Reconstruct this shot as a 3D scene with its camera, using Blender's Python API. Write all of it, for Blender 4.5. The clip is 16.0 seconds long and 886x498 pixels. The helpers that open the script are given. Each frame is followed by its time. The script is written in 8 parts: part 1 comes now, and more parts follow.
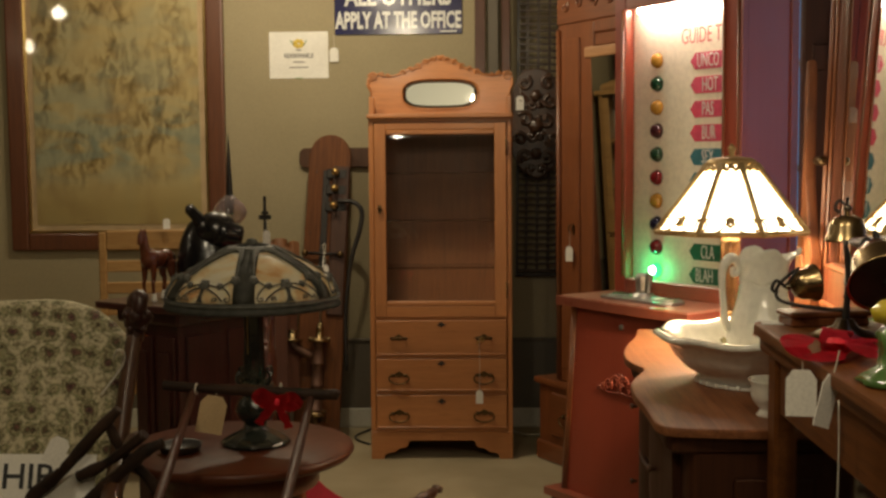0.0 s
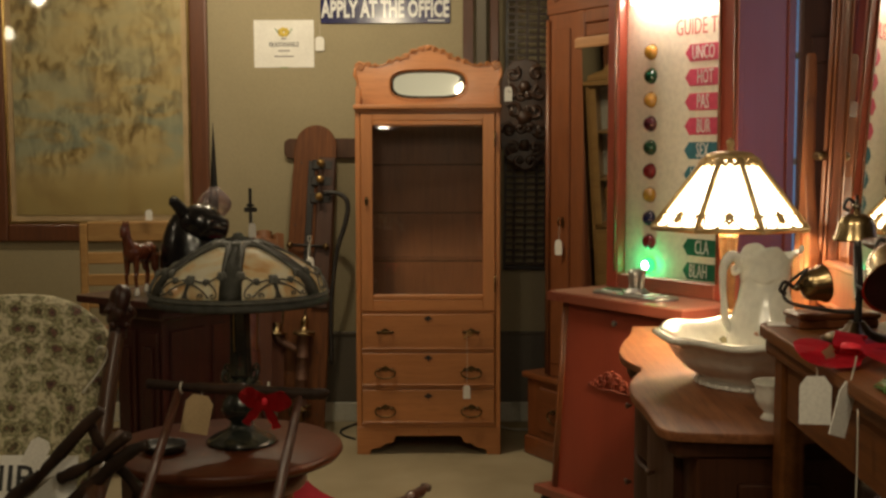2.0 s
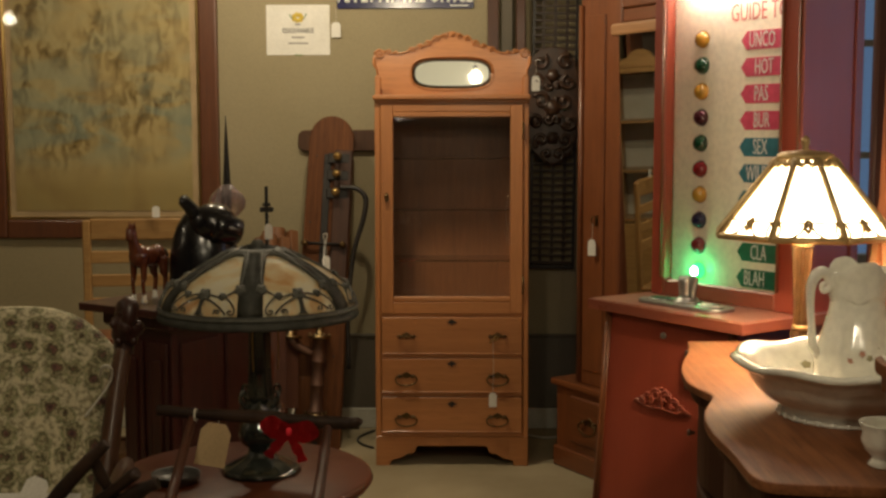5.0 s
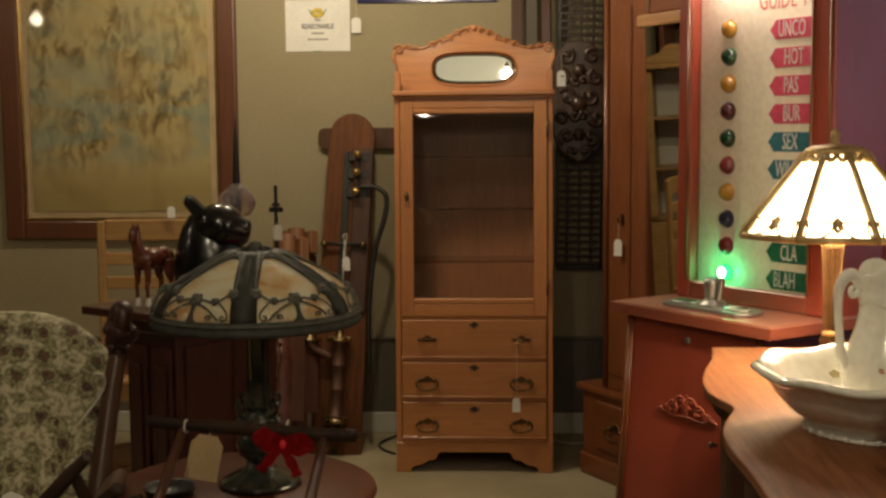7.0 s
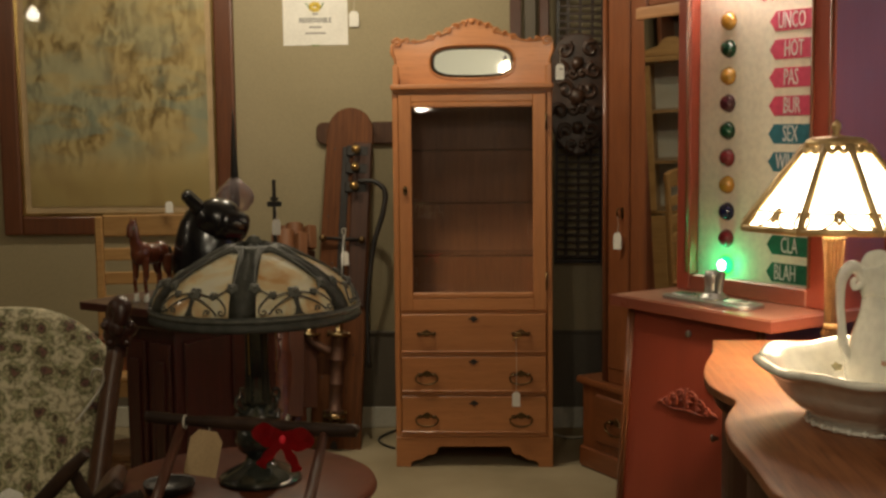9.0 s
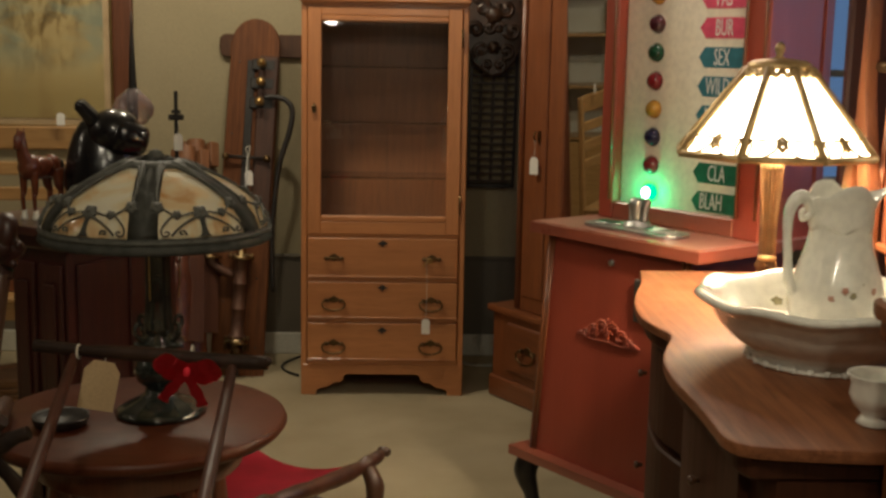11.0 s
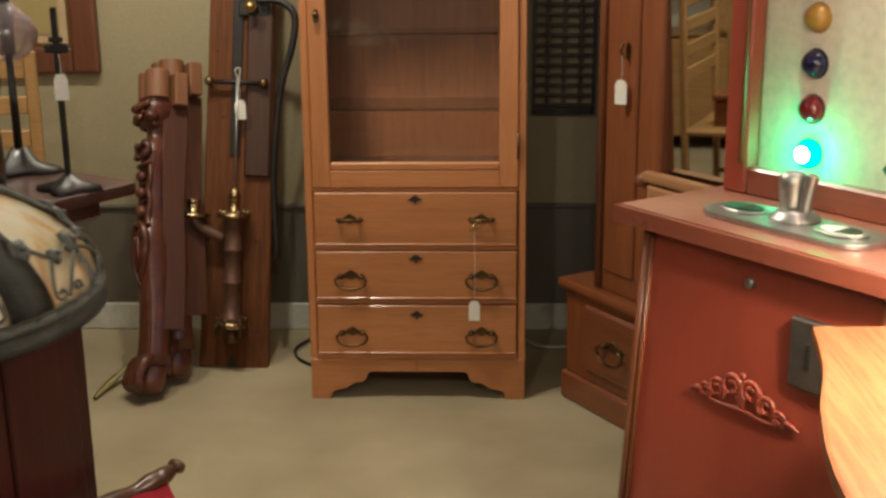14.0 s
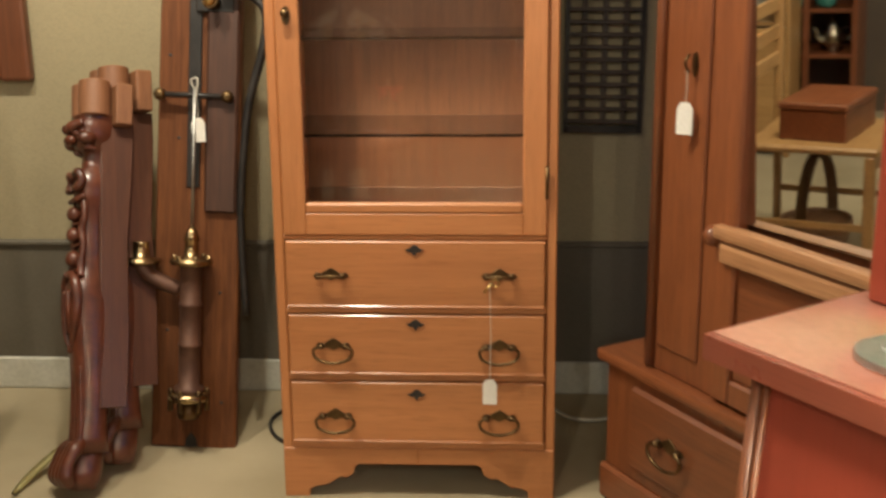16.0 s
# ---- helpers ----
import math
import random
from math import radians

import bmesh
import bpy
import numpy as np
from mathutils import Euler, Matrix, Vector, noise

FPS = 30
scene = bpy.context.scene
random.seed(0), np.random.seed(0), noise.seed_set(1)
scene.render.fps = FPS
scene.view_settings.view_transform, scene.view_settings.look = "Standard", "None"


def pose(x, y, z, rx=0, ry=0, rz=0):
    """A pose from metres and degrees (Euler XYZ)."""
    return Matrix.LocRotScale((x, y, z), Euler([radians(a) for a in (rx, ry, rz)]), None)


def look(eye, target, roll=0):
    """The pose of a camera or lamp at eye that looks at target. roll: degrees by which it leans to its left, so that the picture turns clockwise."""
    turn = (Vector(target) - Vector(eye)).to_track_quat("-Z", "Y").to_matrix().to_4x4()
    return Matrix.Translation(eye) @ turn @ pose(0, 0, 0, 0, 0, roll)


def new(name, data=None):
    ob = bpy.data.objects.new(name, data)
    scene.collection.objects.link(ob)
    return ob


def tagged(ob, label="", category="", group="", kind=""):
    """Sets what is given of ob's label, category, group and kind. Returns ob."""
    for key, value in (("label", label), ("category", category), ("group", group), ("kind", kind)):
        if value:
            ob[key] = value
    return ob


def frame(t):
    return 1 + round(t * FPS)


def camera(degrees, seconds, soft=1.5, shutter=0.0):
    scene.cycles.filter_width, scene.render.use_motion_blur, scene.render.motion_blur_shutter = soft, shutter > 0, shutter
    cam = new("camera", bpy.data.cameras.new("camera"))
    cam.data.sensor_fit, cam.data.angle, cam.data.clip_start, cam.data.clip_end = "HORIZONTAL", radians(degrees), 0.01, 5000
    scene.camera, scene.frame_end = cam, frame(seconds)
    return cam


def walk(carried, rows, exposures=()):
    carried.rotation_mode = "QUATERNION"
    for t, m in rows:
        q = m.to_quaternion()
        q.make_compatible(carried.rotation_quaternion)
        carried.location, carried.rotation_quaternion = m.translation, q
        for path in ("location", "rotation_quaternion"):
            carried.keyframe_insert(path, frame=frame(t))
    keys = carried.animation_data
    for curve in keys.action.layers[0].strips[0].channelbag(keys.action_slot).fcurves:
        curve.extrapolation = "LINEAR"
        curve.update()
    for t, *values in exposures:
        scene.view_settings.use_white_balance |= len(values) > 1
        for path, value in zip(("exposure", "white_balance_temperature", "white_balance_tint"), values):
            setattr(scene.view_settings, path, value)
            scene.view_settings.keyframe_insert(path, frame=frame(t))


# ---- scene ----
cam = camera(41.1, 16.0, soft=2.7, shutter=0.5)
EXPO = [(0, -0.14, 7050, 10), (5, -0.13, 7050, 10), (8, -0.13, 6850, 10), (10.5, 0.08, 6450, 10), (12, 0.13, 6250, 10), (13, 0.30, 6150, 10), (13.5, 0.37, 6050, 10), (14, 0.9, 5900, 10), (15, 1.03, 5950, 10), (15.5, 1.1, 6000, 10), (16, 1.57, 6050, 10)]
PATH = [
    (0, (0.167, -0.584, 1.318), (0.106, 1.409, 1.163), -0.5),
    (0.5, (0.168, -0.565, 1.32), (0.126, 1.429, 1.164), -0.7),
    (1, (0.161, -0.553, 1.326), (0.126, 1.441, 1.184), 0.8),
    (1.5, (0.146, -0.55, 1.329), (0.121, 1.445, 1.185), 0.2),
    (2, (0.138, -0.512, 1.327), (0.109, 1.481, 1.154), -0.2),
    (2.5, (0.122, -0.479, 1.322), (0.161, 1.512, 1.138), 0.1),
    (3, (0.066, -0.435, 1.331), (0.19, 1.551, 1.122), -0.0),
    (3.5, (-0.015, -0.402, 1.345), (0.198, 1.577, 1.148), -1.4),
    (4, (-0.063, -0.387, 1.349), (0.124, 1.593, 1.14), -0.1),
    (4.5, (-0.046, -0.332, 1.354), (0.091, 1.654, 1.162), -0.3),
    (5, (0.048, -0.218, 1.352), (0.013, 1.772, 1.157), -0.1),
    (7.5, (0.118, -0.074, 1.343), (0.013, 1.913, 1.147), -0.5),
    (8, (0.116, -0.07, 1.346), (0.014, 1.919, 1.161), -0.7),
    (10.5, (0.112, -0.039, 1.321), (0.041, 1.939, 1.034), 0.1),
    (11, (0.066, 0.095, 1.317), (0.138, 2.066, 0.985), 1.1),
    (11.5, (0.043, 0.235, 1.32), (0.122, 2.191, 0.909), 1.2),
    (12, (0.126, 0.471, 1.323), (0.061, 2.423, 0.892), 1.0),
    (12.5, (0.178, 0.644, 1.314), (0.15, 2.598, 0.89), 1.6),
    (13, (0.14, 0.87, 1.312), (0.145, 2.811, 0.829), 1.7),
    (13.5, (0.137, 1.052, 1.332), (0.182, 2.991, 0.842), -0.6),
    (14, (0.205, 1.3, 1.314), (0.128, 3.229, 0.794), -0.6),
    (14.5, (0.251, 1.491, 1.308), (0.134, 3.412, 0.763), -0.5),
    (15, (0.216, 1.697, 1.303), (0.214, 3.62, 0.755), 1.2),
    (15.5, (0.18, 1.856, 1.311), (0.174, 3.774, 0.743), -0.8),
    (16, (0.209, 2.05, 1.308), (0.095, 3.968, 0.752), -0.7),
]
walk(cam, [(t, look(eye, target, roll)) for t, eye, target, roll in PATH], exposures=EXPO)


# ---------------------------------------------------------------- world and lamps
world = bpy.data.worlds.new("world")
scene.world = world
world.use_nodes = True
world.node_tree.nodes["Background"].inputs[0].default_value = (0.35, 0.5, 0.9, 1)
world.node_tree.nodes["Background"].inputs[1].default_value = 0.25


def lamp_light(name, kind, m, power, col, size=0.1, size_y=None):
    data = bpy.data.lights.new(name, kind)
    data.energy, data.color = power, col
    if kind == "AREA":
        data.shape, data.size, data.size_y = "RECTANGLE", size, size_y or size
    else:
        data.shadow_soft_size = size
    ob = new(name, data)
    ob.matrix_world = m
    return ob


WARM = (1.0, 0.885, 0.67)
SHOP_LAMPS = [(-2.75, 2.55, 2.35), (0.15, -1.0, 2.25), (-0.45, 0.7, 2.35), (-0.36, 4.0, 2.32), (-0.95, 4.05, 2.35), (-3.25, 1.8, 2.19), (0.55, 0.35, 2.3)]
SHOP_POWER = [6.5, 18, 24, 31, 25, 3.5, 15]
for p, e in zip(SHOP_LAMPS, SHOP_POWER):
    lamp_light("shop_light", "POINT", pose(p[0], p[1], p[2] - 0.01), e, WARM, 0.04)
lamp_light("table_lamp_light", "POINT", pose(0.803, 2.415, 1.232), 23, (1.0, 0.82, 0.60), 0.04)
lamp_light("window_light", "AREA", look((2.36, 2.6, 1.5), (0.9, 2.75, 1.3)), 2.4, (0.66, 0.66, 0.95), 1.1, 1.2)

# ---------------------------------------------------------------- materials


def nodes_of(name, rough=0.5, metal=0.0, coat=0.0):
    m = bpy.data.materials.new(name)
    m.use_nodes = True
    nt = m.node_tree
    b = nt.nodes["Principled BSDF"]
    b.inputs["Roughness"].default_value = rough
    b.inputs["Metallic"].default_value = metal
    b.inputs["Coat Weight"].default_value = coat
    b.inputs["Coat Roughness"].default_value = 0.15
    return m, nt, b


def noise_node(nt, vec, scale, detail=3.0, dist=0.0):
    n = nt.nodes.new("ShaderNodeTexNoise")
    n.inputs["Scale"].default_value, n.inputs["Detail"].default_value, n.inputs["Distortion"].default_value = scale, detail, dist
    nt.links.new(vec, n.inputs["Vector"])
    return n


def ramp(nt, fac, stops):
    r = nt.nodes.new("ShaderNodeValToRGB")
    while len(r.color_ramp.elements) < len(stops):
        r.color_ramp.elements.new(0.5)
    for e, (p, c) in zip(r.color_ramp.elements, stops):
        e.position, e.color = p, (*c, 1)
    nt.links.new(fac, r.inputs[0])
    return r


def mixed(nt, a, b, fac, mode="MIX"):
    m = nt.nodes.new("ShaderNodeMix")
    m.data_type, m.blend_type = "RGBA", mode
    for sock, v in ((m.inputs[0], fac), (m.inputs[6], a), (m.inputs[7], b)):
        if isinstance(v, bpy.types.NodeSocket):
            nt.links.new(v, sock)
        elif isinstance(v, tuple):
            sock.default_value = (*v, 1)
        else:
            sock.default_value = v
    return m.outputs[2]


def bump(nt, b, height, strength, distance=0.002):
    n = nt.nodes.new("ShaderNodeBump")
    n.inputs["Strength"].default_value, n.inputs["Distance"].default_value = strength, distance
    nt.links.new(height, n.inputs["Height"])
    nt.links.new(n.outputs[0], b.inputs["Normal"])


def coords(nt, scale=(1, 1, 1), kind="Object"):
    tc = nt.nodes.new("ShaderNodeTexCoord")
    mp = nt.nodes.new("ShaderNodeMapping")
    mp.inputs["Scale"].default_value = scale
    nt.links.new(tc.outputs[kind], mp.inputs["Vector"])
    return mp.outputs[0]


def wood(name, light, dark, grain="x", rough=0.42, coat=0.25, contrast=1.0, pore=0.5):
    """Varnished timber, its grain along one local axis."""
    m, nt, b = nodes_of(name, rough, 0, coat)
    stretch = {"x": (1.2, 22, 22), "y": (22, 1.2, 22), "z": (22, 22, 1.2)}[grain]
    v = coords(nt, stretch)
    fine = noise_node(nt, v, 3.5, 6, 0.6)
    broad = noise_node(nt, coords(nt, tuple(0.12 * s for s in stretch)), 2.0, 3, 1.0)
    pores = noise_node(nt, coords(nt, tuple(4 * s for s in stretch)), 3.0, 2)
    mid = tuple((p + q) / 2 for p, q in zip(light, dark))
    c = ramp(nt, fine.outputs[0], [(0.5 - 0.22 / contrast, dark), (0.5, mid), (0.5 + 0.18 / contrast, light)])
    c2 = ramp(nt, broad.outputs[0], [(0.3, tuple(0.62 * q for q in light)), (0.7, light)])
    col = mixed(nt, c.outputs[0], c2.outputs[0], 0.45)
    pr = ramp(nt, pores.outputs[0], [(0.32, (0.55, 0.5, 0.45)), (0.45, (1, 1, 1))])
    col = mixed(nt, col, pr.outputs[0], pore, "MULTIPLY")
    info = nt.nodes.new("ShaderNodeObjectInfo")
    tone = ramp(nt, info.outputs["Random"], [(0, (0.86, 0.84, 0.82)), (1, (1.0, 1.0, 1.0))])
    col = mixed(nt, col, tone.outputs[0], 1.0, "MULTIPLY")
    nt.links.new(col, b.inputs["Base Color"])
    smudge = noise_node(nt, coords(nt), 9.0, 4)
    rr = nt.nodes.new("ShaderNodeMapRange")
    rr.inputs[3].default_value, rr.inputs[4].default_value = rough - 0.1, rough + 0.16
    nt.links.new(smudge.outputs[0], rr.inputs[0])
    nt.links.new(rr.outputs[0], b.inputs["Roughness"])
    bump(nt, b, fine.outputs[0], 0.12, 0.001)
    return m


def mottled(name, a, c, scale=6.0, rough=0.6, metal=0.0, coat=0.0, relief=0.1, fine=60.0):
    m, nt, b = nodes_of(name, rough, metal, coat)
    v = coords(nt)
    n1, n2 = noise_node(nt, v, scale, 5), noise_node(nt, v, fine, 3)
    col = mixed(nt, ramp(nt, n1.outputs[0], [(0.3, a), (0.7, c)]).outputs[0], ramp(nt, n2.outputs[0], [(0.3, (0.75, 0.75, 0.75)), (0.6, (1, 1, 1))]).outputs[0], 0.5, "MULTIPLY")
    nt.links.new(col, b.inputs["Base Color"])
    bump(nt, b, n2.outputs[0], relief, 0.002)
    return m


def glowing(name, col, strength):
    m, nt, b = nodes_of(name, 0.4)
    b.inputs["Base Color"].default_value = (*col, 1)
    b.inputs["Emission Color"].default_value = (*col, 1)
    b.inputs["Emission Strength"].default_value = strength
    return m


def clear_glass(name, tint=(1, 1, 1), rough=0.0):
    m, nt, b = nodes_of(name, rough)
    b.inputs["Base Color"].default_value = (*tint, 1)
    b.inputs["Transmission Weight"].default_value = 1.0
    b.inputs["IOR"].default_value = 1.45
    return m


def pane_glass(name):
    """A thin flat pane: see-through with a faint mirror on it."""
    m, nt, b = nodes_of(name, 0.03)
    out = nt.nodes["Material Output"]
    tr = nt.nodes.new("ShaderNodeBsdfTransparent")
    gl = nt.nodes.new("ShaderNodeBsdfGlossy")
    gl.inputs["Roughness"].default_value = 0.03
    fr = nt.nodes.new("ShaderNodeFresnel")
    fr.inputs[0].default_value = 1.5
    mx = nt.nodes.new("ShaderNodeMixShader")
    nt.links.new(fr.outputs[0], mx.inputs[0])
    nt.links.new(tr.outputs[0], mx.inputs[1])
    nt.links.new(gl.outputs[0], mx.inputs[2])
    nt.links.new(mx.outputs[0], out.inputs[0])
    return m


OAK = wood("golden_oak", (0.54, 0.222, 0.076), (0.385, 0.140, 0.045), "x", 0.4, 0.3, 0.8, 0.35)
OAK_V = wood("golden_oak_upright", (0.54, 0.222, 0.076), (0.385, 0.140, 0.045), "z", 0.4, 0.3, 0.8, 0.35)
# Cabinet oak darkened: the shade behind the glass sits in this colour.
OAK_SHADED = wood("oak_inside_shaded", (0.215, 0.082, 0.026), (0.13, 0.045, 0.014), "z", 0.5, 0.1)
YELLOW = wood("yellow_oak", (0.46, 0.27, 0.10), (0.32, 0.16, 0.05), "x", 0.4, 0.2)
CHERRY = wood("red_brown_wood", (0.245, 0.077, 0.025), (0.14, 0.040, 0.013), "z", 0.38, 0.35)
CHERRY_X = wood("red_brown_wood_flat", (0.245, 0.077, 0.025), (0.14, 0.040, 0.013), "x", 0.38, 0.35)
FRAMEWOOD = wood("brown_frame_wood", (0.14, 0.046, 0.017), (0.075, 0.024, 0.010), "z", 0.42, 0.2)
MAHOG = wood("mahogany", (0.20, 0.06, 0.026), (0.10, 0.026, 0.012), "z", 0.35, 0.4)
TABLE = wood("mahogany_table_top", (0.100, 0.027, 0.011), (0.058, 0.015, 0.006), "x", 0.40, 0.05, 0.6)
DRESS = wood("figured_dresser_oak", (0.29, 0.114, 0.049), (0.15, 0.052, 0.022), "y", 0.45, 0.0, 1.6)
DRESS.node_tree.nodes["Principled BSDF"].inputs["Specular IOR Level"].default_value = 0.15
# Dark varnished case, deepened further to hold the shade below the top.
DRESS_SHADED = wood("dresser_oak_shaded", (0.062, 0.020, 0.008), (0.030, 0.009, 0.004), "z", 0.5, 0.0)
DRESS_SHADED.node_tree.nodes["Principled BSDF"].inputs["Specular IOR Level"].default_value = 0.15
WALNUT = wood("dark_walnut", (0.10, 0.042, 0.019), (0.045, 0.018, 0.009), "z", 0.4, 0.3)
WALNUT_Y = wood("dark_walnut_long", (0.19, 0.066, 0.017), (0.09, 0.029, 0.008), "y", 0.5, 0.0)
WALNUT_Y.node_tree.nodes["Principled BSDF"].inputs["Specular IOR Level"].default_value = 0.15
PLANK = wood("old_pump_plank", (0.17, 0.061, 0.020), (0.052, 0.017, 0.007), "z", 0.55, 0.0, 1.1)
PLANK.node_tree.nodes["Principled BSDF"].inputs["Specular IOR Level"].default_value = 0.2
PLANK_DARK = wood("dark_pump_batten", (0.085, 0.032, 0.016), (0.028, 0.011, 0.006), "z", 0.55, 0.05, 1.2)
TWIG = mottled("bark_twig", (0.012, 0.007, 0.005), (0.042, 0.022, 0.014), 18, 0.6, 0, 0.1, 0.5, 90)
BENT = wood("bent_ash", (0.085, 0.030, 0.017), (0.04, 0.014, 0.008), "y", 0.5, 0.05)
for dull in (TABLE, DRESS_SHADED, TWIG, BENT, DRESS):
    dull.node_tree.nodes["Principled BSDF"].inputs["Specular IOR Level"].default_value = 0.2
RED = wood("red_painted_wood", (0.325, 0.060, 0.032), (0.255, 0.044, 0.023), "z", 0.36, 0.35, 0.3, 0.12)
RED_X = wood("red_painted_wood_flat", (0.33, 0.092, 0.052), (0.22, 0.050, 0.028), "x", 0.28, 0.6, 0.6, 0.25)
RED_X.node_tree.nodes["Principled BSDF"].inputs["Coat Weight"].default_value = 1.0
RED_X.node_tree.nodes["Principled BSDF"].inputs["Coat Roughness"].default_value = 0.3
RED_CAB = wood("dark_red_cabinet_wood", (0.070, 0.015, 0.010), (0.032, 0.007, 0.005), "z", 0.4, 0.25)
WALL = mottled("olive_beige_paint", (0.30, 0.25, 0.145), (0.335, 0.28, 0.168), 2.2, 0.7, 0, 0, 0.08, 180)
DADO = mottled("grey_brown_wainscot", (0.108, 0.092, 0.066), (0.132, 0.112, 0.082), 3.0, 0.6, 0, 0, 0.08, 150)
OFFWHITE = mottled("off_white_trim", (0.50, 0.49, 0.40), (0.60, 0.585, 0.50), 8, 0.5, 0, 0, 0.05, 90)
# Unseen ceiling and walls are kept dark to cut bounced light.
CEIL = mottled("low_bounce_ceiling", (0.20, 0.17, 0.125), (0.25, 0.21, 0.155), 3, 0.8)
LOW_BOUNCE = mottled("low_bounce_brown", (0.07, 0.05, 0.035), (0.11, 0.078, 0.05), 3, 0.6)
CARPET = mottled("beige_carpet", (0.30, 0.245, 0.145), (0.42, 0.35, 0.225), 2.6, 0.95, 0, 0, 0.9, 420)
BRASS = mottled("aged_brass", (0.50, 0.34, 0.12), (0.70, 0.50, 0.20), 14, 0.28, 1.0, 0, 0.1, 120)
DARK_BRASS = mottled("tarnished_brass", (0.085, 0.055, 0.028), (0.18, 0.115, 0.052), 20, 0.4, 1.0, 0, 0.15, 120)
COPPER = mottled("dull_copper_tube", (0.085, 0.040, 0.026), (0.15, 0.072, 0.045), 12, 0.5, 0.4, 0, 0.1, 90)
BRONZE = mottled("bronze_filigree", (0.062, 0.063, 0.053), (0.108, 0.107, 0.090), 40, 0.62, 0.1, 0, 0.6, 260)
IRON = mottled("black_iron", (0.012, 0.011, 0.010), (0.035, 0.03, 0.027), 20, 0.45, 0.3, 0.1, 0.3, 120)
BLACK_GLOSS = mottled("black_enamel", (0.006, 0.006, 0.008), (0.012, 0.011, 0.012), 10, 0.2, 0, 0.25, 0.05, 60)
GREEN_BLACK = mottled("green_black_glaze", (0.01, 0.013, 0.011), (0.03, 0.034, 0.028), 12, 0.1, 0, 0.8, 0.05, 50)
CHROME = mottled("worn_chrome", (0.38, 0.38, 0.36), (0.52, 0.52, 0.49), 20, 0.42, 1.0, 0, 0.08, 150)
SILVER = mottled("tarnished_silver", (0.32, 0.27, 0.2), (0.58, 0.52, 0.42), 10, 0.2, 1.0, 0, 0.08, 80)
CERAMIC = mottled("white_glazed_ironstone", (0.80, 0.79, 0.70), (0.87, 0.86, 0.78), 5, 0.07, 0, 0.6, 0.02, 60)
ROSE = mottled("rose_transfer", (0.46, 0.20, 0.14), (0.60, 0.36, 0.27), 60, 0.2, 0, 0.5, 0.05, 200)
LEAF = mottled("leaf_transfer", (0.24, 0.22, 0.12), (0.38, 0.34, 0.20), 60, 0.2, 0, 0.5, 0.05, 200)
PAPER = mottled("white_card", (0.74, 0.72, 0.66), (0.82, 0.80, 0.74), 12, 0.7, 0, 0, 0.05, 200)
TAN_CARD = mottled("tan_card", (0.40, 0.28, 0.15), (0.50, 0.36, 0.20), 14, 0.7, 0, 0, 0.1, 200)
STRING = mottled("cotton_string", (0.55, 0.52, 0.44), (0.66, 0.62, 0.52), 60, 0.9)
INK = mottled("black_ink", (0.012, 0.012, 0.012), (0.03, 0.03, 0.03), 40, 0.6)
GREY_INK = mottled("grey_pencil", (0.16, 0.15, 0.14), (0.28, 0.26, 0.24), 40, 0.7)
RIBBON = mottled("red_velvet_ribbon", (0.72, 0.010, 0.03), (0.88, 0.022, 0.05), 40, 0.6, 0, 0, 0.4, 300)
VELVET = mottled("crimson_velvet", (0.40, 0.006, 0.022), (0.58, 0.012, 0.04), 9, 0.75, 0, 0, 0.4, 300)
NAVY = mottled("navy_enamel", (0.010, 0.010, 0.055), (0.018, 0.018, 0.085), 8, 0.12, 0, 0.6, 0.04, 40)
SIGN_WHITE = mottled("white_enamel_letters", (0.62, 0.62, 0.60), (0.76, 0.76, 0.73), 30, 0.15, 0, 0.5, 0.04, 60)
MIRROR = nodes_of("mirror_silver", 0.02, 1.0)[0]
MIRROR.node_tree.nodes["Principled BSDF"].inputs["Base Color"].default_value = (0.78, 0.78, 0.74, 1)
PANE = pane_glass("window_pane")
BALL_GLASS = clear_glass("lilac_glass", (0.66, 0.54, 0.56), 0.12)
BALL_GLASS.node_tree.nodes["Principled BSDF"].inputs["Transmission Weight"].default_value = 0.8
SHELF_GLASS = clear_glass("smoky_shelf_glass", (0.55, 0.48, 0.38), 0.02)
GREEN_CER = mottled("green_ceramic", (0.05, 0.12, 0.03), (0.12, 0.22, 0.06), 20, 0.2, 0, 0.5)
YELLOW_CER = mottled("yellow_ceramic", (0.55, 0.42, 0.03), (0.70, 0.55, 0.06), 20, 0.25, 0, 0.5)
SHADE_LIT = glowing("lit_opal_glass", (1.0, 0.86, 0.62), 9.0)
BULB = glowing("lit_bulb", (1.0, 0.85, 0.6), 18.0)
FLOOD = glowing("lit_white_tube", (1.0, 0.84, 0.74), 75.0)
GREEN_LIT = glowing("lit_green_lens", (0.0, 1.0, 0.14), 3.0)
GREEN_CORE = glowing("lit_green_core", (0.75, 1.0, 0.9), 14.0)
MIRROR_FILL = glowing("added_mirror_glow", (0.95, 0.97, 0.86), 0.13)
SHOP_GLOBE = glowing("lit_shop_globe", (1.0, 0.85, 0.6), 12.0)
SKY_EAST = glowing("blue_east_daylight", (0.32, 0.40, 0.75), 0.42)
SKY_BLUE = glowing("blue_daylight", (0.20, 0.36, 0.62), 0.33)


